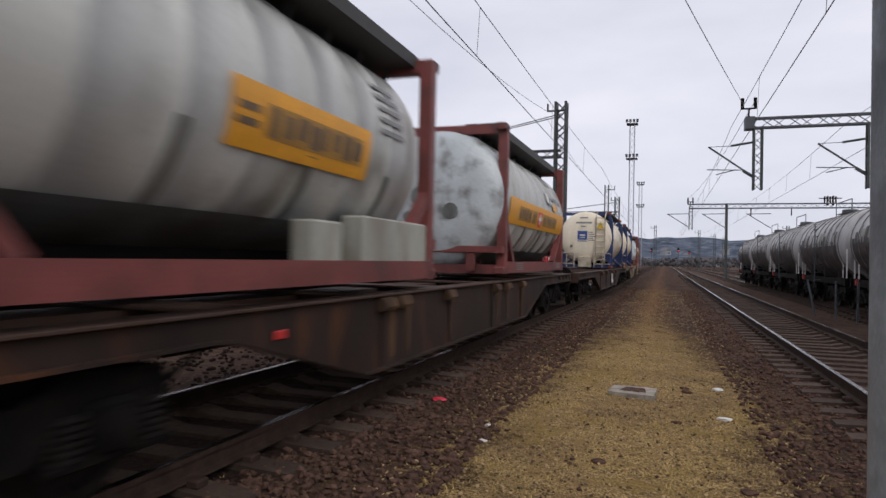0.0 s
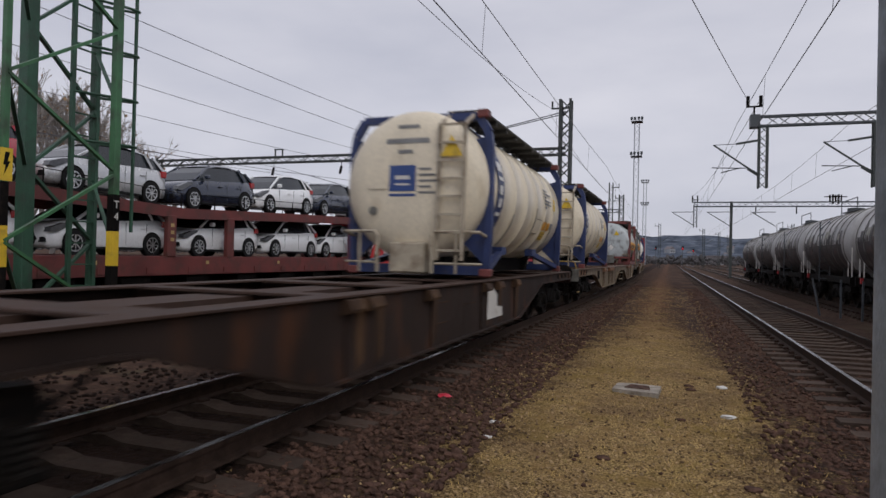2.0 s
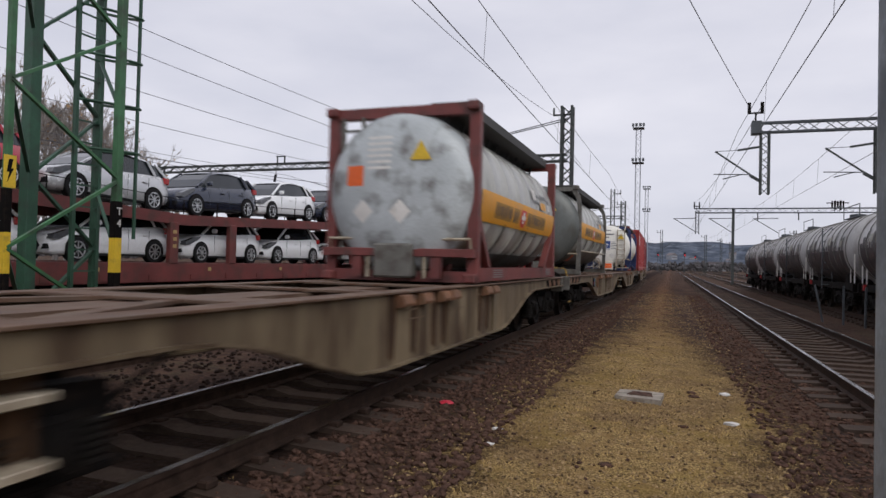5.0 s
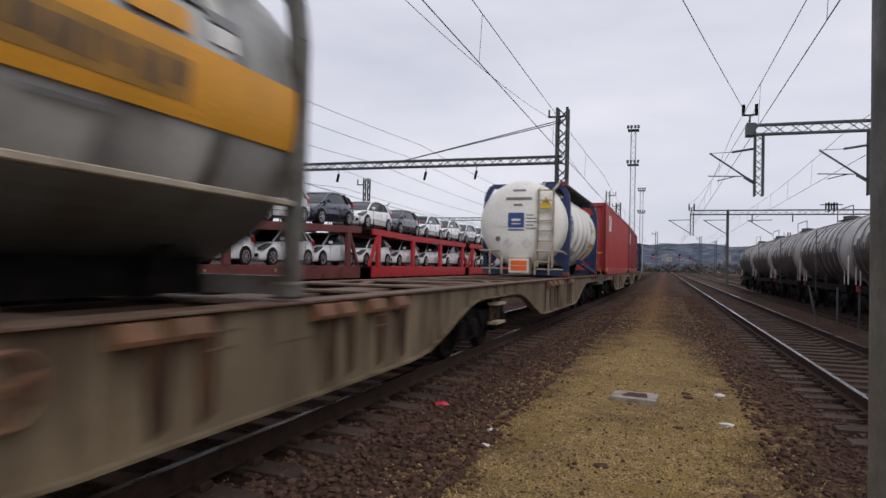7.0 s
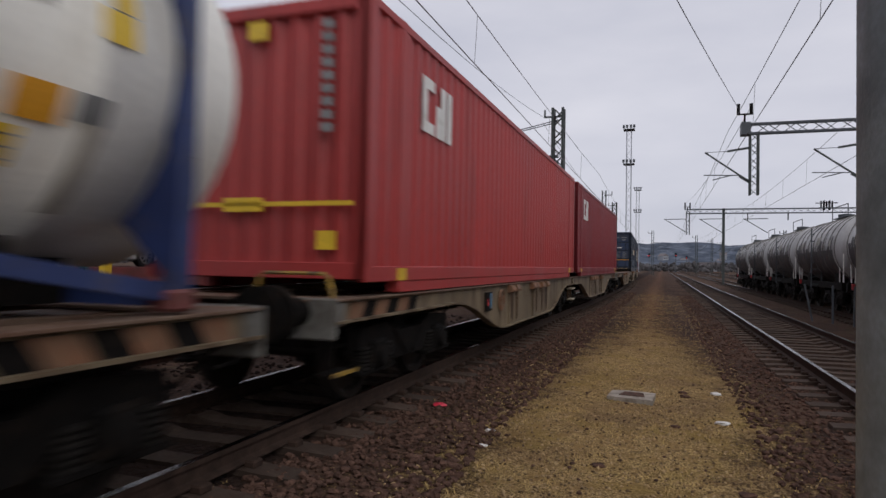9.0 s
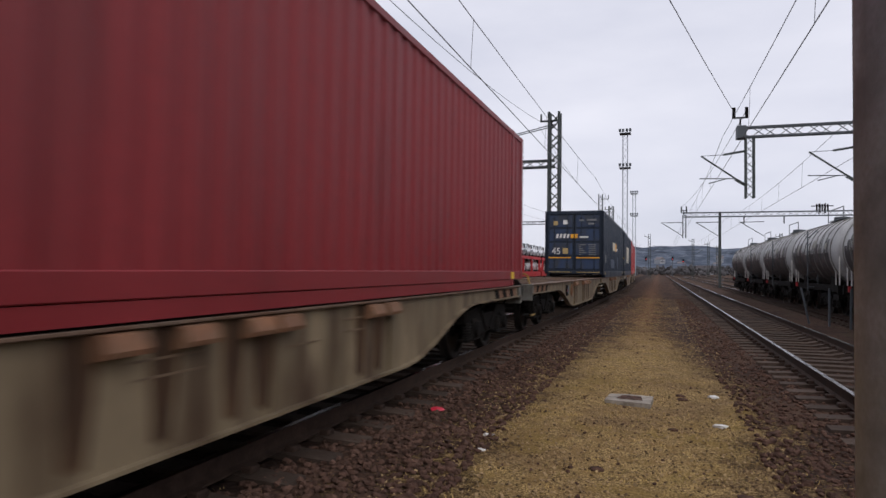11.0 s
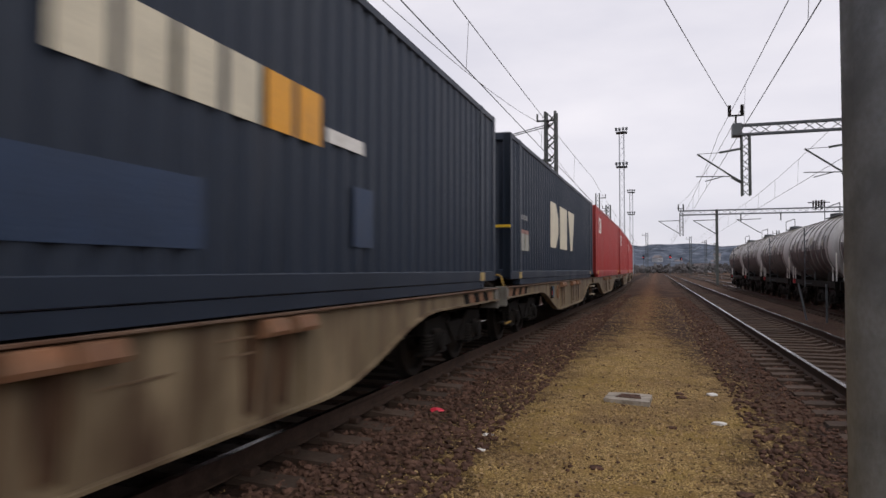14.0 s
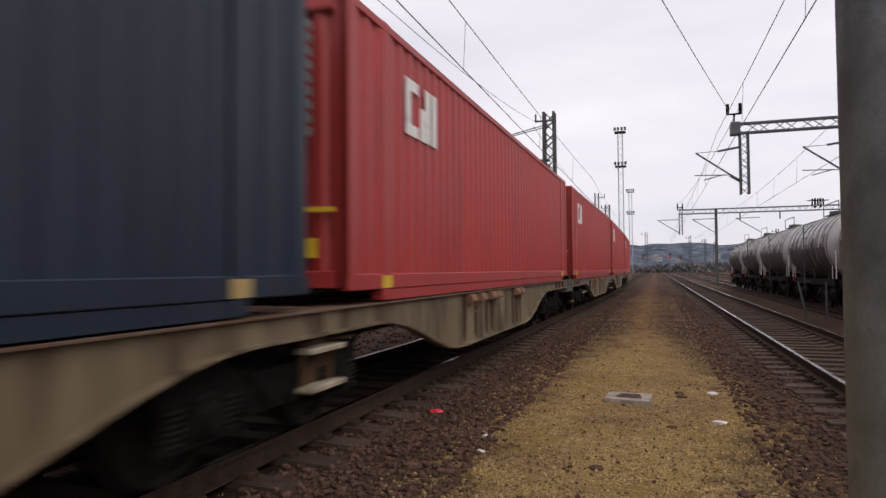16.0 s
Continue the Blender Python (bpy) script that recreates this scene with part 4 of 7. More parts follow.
    part("manway", bm, M_GREYFR, tank)
    for k in range(1, n):
        yk = y_end + (-2 * y_end) * k / n
        if k % 2 == 0:
            side_patch(tank, "seam_stain", M_SKIRT if shell_mat is not M_GREY else M_GREYDARK, r + 0.013, cz, yk - 0.05, yk + 0.06, -48, -4 - 6 * (k % 4), label="grey stain along a seam")
    ye = y_end
    P = lambda *a, **k: end_patch(tank, a[0], a[1], r, ye, bulge, cz, *a[2:], **k)
    if "ladder" in extras:
        bm = bmesh.new()
        yl = -hl - 0.05
        for x in (0.5, 0.9):
            bar(bm, (x, yl, 0.25), (x, yl + 0.06, 2.3), 0.05)
            bar(bm, (x, yl + 0.06, 2.3), (x, -hf + 0.1, height), 0.05)
        for k in range(8):
            z = 0.4 + k * 0.27
            bar(bm, (0.5, yl, z), (0.9, yl, z), 0.035)
        part("ladder", bm, M_DULL, tank, "pale steel end ladder")
        for side in (-1, 1):
            bm = bmesh.new()
            tube(bm, [(side * 0.45, -hl - 0.1, 0.05), (side * 0.45, -hl - 0.12, 0.62), (side * 0.5, -hl - 0.12, 0.68), (side * 1.12, -hl + 0.1, 0.68), (side * 1.14, -hf, 0.62)], 0.028, 6)
            tube(bm, [(side * 0.5, -hl - 0.1, 0.2), (side * 1.14, -hl + 0.2, 0.2)], 0.022, 6)
            tube(bm, [(side * 0.8, -hl - 0.02, 0.05), (side * 0.8, -hl - 0.02, 0.66)], 0.022, 6)
            part("guard_rail", bm, M_DULL, tank, "bent tubular guard rail")
        bm = bmesh.new()
        box(bm, -0.28, 0.3, -hl - 0.06, -hl + 0.25, 0.04, 0.52, 0.03)
        part("valve_box", bm, M_DULL, tank)
        bm = bmesh.new()
        prism(bm, [(0.53, cz + 0.4), (0.87, cz + 0.4), (0.7, cz + 0.71)], "y", -hl - 0.03, -hl - 0.01)
        part("triangle_sign", bm, M_SAFETY, tank, "yellow warning triangle")
        P("blue_sign", M_SIGNBLUE, -0.32, 0.12, cz - 0.12, cz + 0.28, label="square blue sign with pale bars")
        P("sign_bar", M_PLATE, -0.22, 0.02, cz + 0.06, cz + 0.12, lift=0.011)
        P("sign_bar", M_PLATE, -0.22, 0.02, cz - 0.03, cz + 0.0, lift=0.011)
        P("sign_bar", M_SIGNBLUE, -0.32, 0.12, cz - 0.2, cz - 0.16)
        for x0, x1, z0, z1 in ((-0.22, 0.14, 0.86, 0.92), (-0.4, 0.32, 0.62, 0.7), (-0.18, 0.06, 0.46, 0.52)):
            P("lettering", M_INKG, x0, x1, cz + z0, cz + z1)
        for k in range(5):
            P("lettering", M_INKG, 0.17, 0.17 + 0.2 + 0.07 * (k % 3), cz + 0.2 - k * 0.09, cz + 0.235 - k * 0.09)
        P("plate", shell_mat, -0.68, -0.36, cz - 0.08, cz + 0.14, lift=0.02)
        bm = bmesh.new()
        for x in (-0.6, 0.0):
            lathe(bm, [(-hl + 0.02, 0.07), (-hl + 0.2, 0.07)], "y", 12, (x, 0, cz - 0.42))
        part("socket", bm, M_GREYFR, tank)
        side_patch(tank, "blue_band", M_BLUE, r + 0.013, cz, -hf + 0.38, -hf + 0.8, -44, 62, label="upright blue band with pale letters")
        for k, (a0, a1, w0, w1) in enumerate(((44, 48, 0.1, 0.32), (36, 40, 0.08, 0.34), (26, 33, 0.1, 0.32), (14, 22, 0.08, 0.34), (7, 10, 0.08, 0.34), (-4, 3, 0.12, 0.3), (-14, -7, 0.12, 0.3), (-21, -18, 0.08, 0.34), (-28, -26.6, 0.02, 0.4), (-36, -34.8, 0.02, 0.4))):
            side_patch(tank, "band_letter", M_PLATE if k < 8 else M_INKG, r + 0.017, cz, -hf + 0.38 + w0, -hf + 0.38 + w1, a0, a1)
        ys = hl - 3.58
        side_patch(tank, "yellow_plate", M_YELLOW, r + 0.013, cz, ys + 1.32, ys + 1.62, -24, -15)
        side_patch(tank, "yellow_plate", M_YELLOW, r + 0.013, cz, ys + 1.76, ys + 2.04, -24, -15)
        side_patch(tank, "yellow_plate", M_SAFETY, r + 0.013, cz, ys + 1.4, ys + 1.86, -36, -26, label="yellow plate with dark rules")
        for a in (-28, -31, -34):
            side_patch(tank, "rule", M_INK, r + 0.017, cz, ys + 1.41, ys + 1.85, a - 0.5, a)
        for k, (y0, y1) in enumerate(((1.2, 1.6), (1.2, 2.0), (1.2, 1.5), (1.22, 1.9), (1.22, 1.9), (1.22, 1.5))):
            side_patch(tank, "lettering", M_INKG, r + 0.013, cz, ys + y0, ys + y1, 17 - k * 3.6, 18.8 - k * 3.6)
        side_patch(tank, "lettering", M_INKG, r + 0.013, cz, ys + 2.1, ys + 2.3, -22, -15)
        side_patch(tank, "plate_edge", M_INK, r + 0.02, cz, ys + 0.45, ys + 1.05, -14.6, -14)
        side_patch(tank, "plate", shell_mat, r + 0.018, cz, ys + 0.47, ys + 1.05, -29, -14.6)
        side_patch(tank, "plate_edge", M_INK, r + 0.02, cz, ys + 0.47, ys + 1.05, -29.6, -29)
        side_patch(tank, "triangle_plate", M_SAFETY, r + 0.013, cz, ys + 2.2, ys + 2.42, -1, 7)
        side_patch(tank, "triangle_plate", M_SAFETY, r + 0.013, cz, ys + 2.28, ys + 2.42, 7.5, 13)
        if shell_mat is M_WHITE:
            for k in range(5):
                side_patch(tank, "lettering", M_INKG, r + 0.013, cz, -1.3, -0.55 - 0.1 * (k % 2), -36 - k * 3, -34 - k * 3)
    if "hazard" in extras:
        bm = bmesh.new()
        box(bm, -0.26, 0.28, -hl - 0.075, -hl - 0.063, 0.1, 0.47)
        hp = part("hazard_plate", bm, M_PLATE, tank, "orange hazard plate in a white border")
        bm = bmesh.new()
        box(bm, -0.21, 0.23, -hl - 0.082, -hl - 0.076, 0.15, 0.28)
        box(bm, -0.21, 0.23, -hl - 0.082, -hl - 0.076, 0.295, 0.42)
        part("orange_field", bm, M_HAZARD, hp)
        for x in (-0.32, 0.2):
            P("placard", M_PLATE, x - 0.16, x + 0.16, cz - 0.7, cz - 0.38, label="white diamond placard", diamond=True)
        side_patch(tank, "hazard_plate", M_HAZARD, r + 0.013, cz, hl - 2.5, hl - 2.1, -47, -34)
    if "band" in extras:
        lift = 4.5 if style == "slim" else 0.0
        band_at = lambda nm, m, out, ya, yb, a0, a1, **k: side_patch(tank, nm, m, r + out, cz, ya, yb, a0 + lift, a1 + lift, **k)
        band_at("orange_band", M_YELLOW, 0.013, y_end + 0.1, hl - bulge - 0.05, -20, 2, label="orange band with faded dark letters")
        rng = random.Random(21)
        for y0, y1, count in ((-2.05, -0.95, 8), (-0.86, -0.44, 3), (0.22, 1.9, 9)):
            band_at("band_panel", M_FADEDINK, 0.016, y0, y1, -15.5, -3.5)
            for k in range(count):
                w = (y1 - y0) / count
                band_at("band_letter", M_INK, 0.019, y0 + k * w + w * 0.1, y0 + k * w + w * rng.uniform(0.45, 0.85), -14.5 + rng.uniform(0, 3), -4.5 - rng.uniform(0, 2))
        band_at("red_shield", M_SIGNRED, 0.019, -0.32, 0.1, -15, -3, label="red shield with a white cross")
        band_at("shield_tip", M_SIGNRED, 0.019, -0.24, 0.02, -17.5, -15)
        band_at("cross", M_PLATE, 0.023, -0.27, 0.05, -11, -7.5)
        band_at("cross", M_PLATE, 0.0235, -0.16, -0.06, -14.5, -4.5)
        band_at("plate", M_PLATE, 0.013, 0.72, 1.02, 11, 21, label="white printed plate")
        for y0, y1, a0, a1 in ((1.05, 1.25, 14, 17), (0.8, 1.3, 8, 10.5), (1.5, 2.1, 15, 19), (2.1, 2.4, 12, 16), (0.9, 1.4, -24, -22.5)):
            band_at("lettering", M_INKG, 0.013, y0, y1, a0, a1)
        band_at("plate", M_PLATE, 0.013, 2.1, 2.35, 5, 11)
        band_at("yellow_plate", M_YELLOW, 0.018, 1.4, 1.9, 4, 11)
        if style == "full":
            for yy in (-1.9, 2.3):
                bm = bmesh.new()
                for k in range(4):
                    box(bm, 1.221, 1.226, yy - 0.28, yy + 0.28, 0.07 + k * 0.035, 0.085 + k * 0.035)
                part("rail_plate", bm, M_INKG, tank, "small printed rail plate")
    if "grubby" in extras:
        for x, z, s in ((-0.25, 0.0, 0.2), (0.28, -0.25, 0.14), (-0.5, -0.35, 0.1), (-0.1, 0.68, 0.1)):
            bm = bmesh.new()
            yb = ye - dish(r, bulge, x, z) - 0.02
            lathe(bm, [(yb, s), (yb + 0.12, s * 1.05)], "y", 16, (x, 0, cz + z))
            part("boss", bm, M_GREYMID if z < 0.1 else M_PALE, tank, "stained round boss")
        for k in range(5):
            side_patch(tank, "lettering", M_INKG, r + 0.013, cz, y_end + 4.2, y_end + 4.9, 34 + k * 5, 36 + k * 5)
    if "label" in extras:
        side_patch(tank, "orange_label", M_YELLOW, r + 0.013, cz, -0.72, 1.36, -21, 2, label="orange sign with faded dark letters")
        side_patch(tank, "label_panel", M_FADEDINK, r + 0.016, cz, -0.3, 1.2, -15.5, -3.5)
        for k in range(8):
            side_patch(tank, "label_letter", M_INK, r + 0.019, cz, -0.27 + k * 0.185, -0.27 + k * 0.185 + 0.09 + 0.02 * (k * 5 % 4), -14.5 + k % 3, -4.5 - k % 2)
        for k in range(2):
            side_patch(tank, "lettering", M_INK, r + 0.017, cz, -0.65, -0.4, -8 - k * 5, -5.5 - k * 5)
        for k in range(5):
            side_patch(tank, "lettering", M_INKG, r + 0.013, cz, hl - 1.3, hl - 0.75, 4 + k * 6, 6.5 + k * 6)
        bm = bmesh.new()
        box(bm, 0.95, 1.2, 1.2, 2.85, 0.2, 0.64, 0.02)
        part("cabinet", bm, M_CABINET, tank, "pale side cabinet")
        bm = bmesh.new()
        box(bm, 0.98, 1.2, 0.3, 0.78, 0.2, 0.55, 0.02)
        part("cabinet", bm, M_CABINET, tank)
    # Lower band carries dirt and the underside's shade in one darker colour.
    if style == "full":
        side_patch(tank, "stained_belly", M_GREYMID, r + 0.0135, cz, y_end, hl - bulge, -85, -46, label="lower cladding darkened by dirt and painted-in shade", both=True)
    if "docs" in extras:
        bm = bmesh.new()
        yt = ye - dish(r, bulge, 0.4, 0.45) - 0.03
        prism(bm, [(0.25, cz + 0.42), (0.57, cz + 0.42), (0.41, cz + 0.7)], "y", yt, yt + 0.02)
        part("triangle_sign", bm, M_SAFETY, tank, "yellow warning triangle")
        P("hazard_plate", M_HAZARD, -0.78, -0.5, cz + 0.06, cz + 0.36, label="orange hazard plate")
        for k in range(6):
            P("lettering", M_PLATE, -0.45, -0.05, cz + 0.3 + k * 0.09, cz + 0.34 + k * 0.09)
        for x in (-0.5, 0.1):
            P("placard", M_PLATE, x - 0.17, x + 0.17, cz - 0.5, cz - 0.14, label="white diamond placard", diamond=True)
        bm = bmesh.new()
        for x in (-0.95, -0.62):
            bar(bm, (x, -hf, 0.3), (x, -hf, 2.45), 0.05)
        for k in range(7):
            bar(bm, (-0.95, -hf, 0.45 + k * 0.3), (-0.62, -hf, 0.45 + k * 0.3), 0.035)
        part("ladder", bm, M_GREYFR, tank)
        for side in (-1, 1):
            bm = bmesh.new()
            tube(bm, [(side * 0.4, -hf - 0.1, 0.62), (side * 1.12, -hf - 0.05, 0.62), (side * 1.14, -hf + 0.1, 0.1)], 0.028, 6)
            tube(bm, [(side * 0.45, -hf - 0.1, 0.05), (side * 0.45, -hf - 0.1, 0.62)], 0.028, 6)
            part("guard_rail", bm, M_DULL, tank)
        bm = bmesh.new()
        box(bm, -0.3, 0.3, -hl - 0.02, -hl + 0.3, 0.05, 0.55, 0.03)
        part("valve_box", bm, M_GREYFR, tank)
    return tank


def make_container(label, paint, doors=True, mark="", length=13.716, width=2.5, height=2.86):
    """A corrugated 45-foot container with inset lifting posts; origin on the deck, in the middle."""
    box_thing = thing("container", label, "shipping container", "shipping containers")
    h, w = length / 2, width / 2
    for side in (-1, 1):
        bm = bmesh.new()
        pitch, depth = 0.278, 0.036
        n = int((length - 0.3) / pitch)
        xs = []
        for k in range(n):
            y = -h + 0.15 + k * pitch
            xs += [(y, 0), (y + 0.07, 0), (y + 0.139, depth), (y + 0.209, depth)]
        xs.append((h - 0.15, 0))
        prev = None
        for y, d in xs:
            cur = (bm.verts.new((side * (w - 0.012 - d), y, 0.27)), bm.verts.new((side * (w - 0.012 - d), y, height - 0.1)))
            if prev:
                bm.faces.new((prev[0], cur[0], cur[1], prev[1]) if side > 0 else (prev[1], cur[1], cur[0], prev[0]))
            prev = cur
        part("side_panel", bm, paint, box_thing)
        bm = bmesh.new()
        box(bm, *sorted((side * w, side * (w - 0.1))), -h + 0.02, h - 0.02, 0.115, 0.27, 0.008)
        box(bm, *sorted((side * w, side * (w - 0.08))), -h + 0.02, h - 0.02, height - 0.1, height - 0.01, 0.008)
        box(bm, *sorted((side * (w - 0.012), side * (w - 0.1))), -h + 0.9, h - 0.9, 0.0, 0.11)
        part("side_rail", bm, paint, box_thing)
        for y in (-h + 0.08, h - 0.08, -6.096 + 0.08, 6.096 - 0.08):
            bm = bmesh.new()
            box(bm, *sorted((side * (w + 0.004), side * (w - 0.15))), y - 0.08, y + 0.08, 0.0 if abs(y) < 6.5 else 0.14, height, 0.01)
            part("corner_post", bm, paint, box_thing)
            if mark != "navy" or abs(y) < 6.5:
                bm = bmesh.new()
                box(bm, *sorted((side * (w + 0.008), side * (w - 0.02))), y - 0.11, y + 0.11, 0.125, 0.25)
                part("yellow_mark", bm, (M_FADED if mark in ("navy", "letters") else M_SAFETY) if abs(y) < 6.5 else paint, box_thing)
    bm = bmesh.new()
    n = 34
    for k in range(n):
        y0 = -h + 0.1 + (length - 0.2) * k / n
        prism(bm, [(y0, height - 0.05), (y0 + 0.1, height - 0.02), (y0 + 0.25, height - 0.02), (y0 + 0.38, height - 0.05)], "x", -w + 0.06, w - 0.06)
    box(bm, -w + 0.05, w - 0.05, -h + 0.05, h - 0.05, 0.15, 0.2)
    part("roof", bm, paint, box_thing)
    for end in (-1, 1):
        y = end * h
        bm = bmesh.new()
        for x0, x1, z0, z1 in ((-w, w, height - 0.14, height), (-w, w, 0.14, 0.3), (-w, -w + 0.12, 0.14, height), (w - 0.12, w, 0.14, height)):
            box(bm, x0, x1, *sorted((y, y - end * 0.1)), z0, z1, 0.008)
        part("end_frame", bm, paint, box_thing)
        if doors and end < 0:
            for side in (-1, 1):
                bm = bmesh.new()
                x0, x1 = sorted((side * 0.015, side * (w - 0.12)))
                box(bm, x0, x1, y + 0.04, y + 0.08, 0.3, height - 0.14)
                leaf = part("door", bm, paint, box_thing)
                for k in range(4):
                    z0 = 0.36 + k * 0.6
                    bm = bmesh.new()
                    box(bm, x0 + 0.07, x1 - 0.07, y + 0.018, y + 0.05, z0, z0 + 0.5, 0.012)
                    part("door_panel", bm, M_DOORBLUE, leaf, "faded blue recessed door panel")
                for x in (0.3, 0.85):
                    bm = bmesh.new()
                    tube(bm, [(side * x, y - 0.005, 0.2), (side * x, y - 0.005, height - 0.08)], 0.02, 8)
                    for z in (0.35, 0.9, 1.9, 2.5):
                        box(bm, side * x - 0.05, side * x + 0.05, y - 0.01, y + 0.04, z, z + 0.06)
                    part("lock_bar", bm, paint, leaf)
        else:
            bm = bmesh.new()
            n = 9
            dx = (2 * w - 0.24) / n
            prev = None
            for k in range(n):
                x0 = -w + 0.12 + dx * k
                for fx, d in ((0, 0.05), (0.3, 0.05), (0.5, 0.09), (0.8, 0.09), (0.999, 0.05)):
                    cur = (bm.verts.new((x0 + dx * fx, y - end * d, 0.3)), bm.verts.new((x0 + dx * fx, y - end * d, height - 0.14)))
                    if prev:
                        bm.faces.new((prev[0], cur[0], cur[1], prev[1]))
                    prev = cur
            part("end_panel", bm, paint, box_thing)
    ye = -h

    def plate(name, material, x0, x1, z0, z1, label="", out=0.012):
        bm = bmesh.new()
        box(bm, x0, x1, ye - out, ye - out + 0.02, z0, z1)
        part(name, bm, material, box_thing, label)

    def side_plate(name, material, y0, y1, z0, z1, label="", out=0.003):
        bm = bmesh.new()
        box(bm, w - 0.014, w - 0.012 + out, y0, y1, z0, z1)
        part(name, bm, material, box_thing, label)
    if mark == "red":
        plate("yellow_stripe", M_SAFETY, -1.0, 1.1, 0.84, 0.885, "thin yellow height stripe")
        plate("yellow_label", M_SAFETY, -0.35, 0.1, 0.79, 0.93)
        plate("yellow_label", M_SAFETY, 0.72, 0.92, 0.42, 0.6)
        plate("triangle_sign", M_SAFETY, -0.1, 0.12, 2.5, 2.68)
        for k in range(9):
            plate("lettering", M_INKG, 0.74, 0.86, 1.55 + k * 0.125, 1.63 + k * 0.125)
        # a mark in three plain shapes
        y = -h + 1.4
        for a, b, c, d in ((0, 0.14, 1.82, 2.46), (0.14, 0.38, 2.33, 2.46), (0.14, 0.38, 1.82, 1.95), (0.45, 0.8, 1.82, 2.2), (0.62, 0.8, 2.2, 2.46), (0.86, 1.02, 1.82, 2.46)):
            side_plate("logo_shape", M_PLATE, y + a, y + b, c, d, "plain white logo shapes", 0.006)
    if mark == "navy" and doors:
        for k in range(4):
            bm = bmesh.new()
            x0 = -0.78 + k * 0.155
            prism(bm, [(x0, 1.68), (x0 + 0.09, 1.68), (x0 + 0.13, 1.86), (x0 + 0.04, 1.86)], "y", ye - 0.03, ye - 0.01)
            part("logo_shape", bm, M_PLATE, box_thing, "pale slanting logo shapes")
        for k in range(2):
            plate("logo_shape", M_YELLOW, -0.14 + k * 0.17, -0.01 + k * 0.17, 1.68, 1.85, "yellow logo shapes", 0.03)
        plate("logo_shape", M_PLATE, 0.24, 0.6, 1.69, 1.76, "", 0.03)
        plate("yellow_stripe", M_YELLOW, -1.08, -0.12, 0.81, 0.855, "orange-yellow stripe", 0.03)
        plate("yellow_stripe", M_YELLOW, 0.1, 1.08, 0.81, 0.855, "orange-yellow stripe", 0.03)
        plate("yellow_stripe", M_FADED, -1.08, -0.12, 0.2, 0.225, "", 0.03)
        plate("yellow_stripe", M_FADED, 0.1, 1.08, 0.2, 0.225, "", 0.03)
        text_part("number", "45", 0.4, M_PLATE, box_thing, pose(-0.76, ye - 0.02, 0.98, 90, 0, 0), "white number 45")
        for x0, x1, z0, z1 in ((0.22, 0.42, 2.42, 2.48), (0.55, 0.95, 2.42, 2.5), (0.6, 0.85, 2.26, 2.33), (-0.46, -0.28, 2.28, 2.46)):
            plate("lettering", M_INKG if x0 > 0.2 else M_PLATE, x0, x1, z0, z1, "", 0.03)
        plate("triangle_sign", M_FADED, -0.88, -0.7, 2.24, 2.42, "", 0.03)
        plate("yellow_label", M_FADED, -0.48, -0.26, 1.0, 1.24, "", 0.03)
        for k in range(6):
            plate("lettering", M_INKG, 0.62, 0.92, 0.95 + k * 0.085, 0.98 + k * 0.085, "", 0.03)
            plate("lettering", M_INKG, 0.22, 0.3 + 0.07 * (k * 3 % 4), 0.95 + k * 0.085, 0.98 + k * 0.085, "", 0.03)
        y = -h + 5.3
        for k in range(6):
            side_plate("logo_shape", M_CREAMINK if k < 4 else M_YELLOW, y + k * 0.43, y + k * 0.43 + 0.34, 1.3, 1.72, "pale slanting logo shapes", 0.006)
        side_plate("logo_shape", M_PLATE, y + 2.6, y + 3.3, 1.36, 1.48, "", 0.006)
        side_plate("plate", M_CABINET, -h + 1.05, -h + 1.4, 0.65, 0.98)
        side_plate("blue_patch", M_PATCH, -2.9, -0.5, 0.42, 0.85, "repaired blue panel", 0.004)
        side_plate("blue_patch", M_PATCH, 1.55, 1.95, 0.5, 1.05, "", 0.004)
    if mark == "letters":
        # three large pale shapes
        y, z0, z1 = -h + 4.35, 0.85, 2.0
        for outline in ([(0, z0), (0, z1), (0.8, z1), (1.2, z1 - 0.35), (1.2, z0 + 0.35), (0.8, z0)], [(1.5, z0), (1.5, z1), (2.75, z1), (2.75, z0)], [(3.0, z1), (4.3, z1), (3.85, z0), (3.5, z0)]):
            bm = bmesh.new()
            prism(bm, [(y + p, q) for p, q in outline], "x", w - 0.013, w - 0.006)
            part("logo_shape", bm, M_CREAMINK, box_thing, "large pale logo shape")
        for y0 in (-h + 0.85, -h + 1.29):
            side_plate("plate", M_CABINET, y0, y0 + 0.39, 0.68, 1.02, "faded printed plate")
            side_plate("plate_band", M_FADEDRED, y0, y0 + 0.39, 1.025, 1.1, "faded red plate heading")
        for k in range(3):
            side_plate("lettering", M_INKG, -h + 0.95 + k * 0.22, -h + 1.1 + k * 0.22, 1.3, 1.4)
        for k in range(9):
            plate("lettering", M_PLATE, 0.55, 0.7, 1.4 + k * 0.14, 1.5 + k * 0.14)
        plate("yellow_stripe", M_SAFETY, 0.1, w, 1.08, 1.13)
        plate("plate", M_PLATE, 0.3, 0.75, 0.5, 0.85)
    return box_thing


# ---- the train, named by its distance along the line at the start ----
SPEED = 10.5
moving = []      # (thing, metres along the line at 0 s, height, half turn)
turning = []     # (wheelset, y in its bogie)


def join_train(ob, s, z=0.0, turned=False):
    moving.append((ob, s, z, turned))


def wheels_of(ob):
    return [o for o in ob.children_recursive if o.name.startswith("wheelset")]


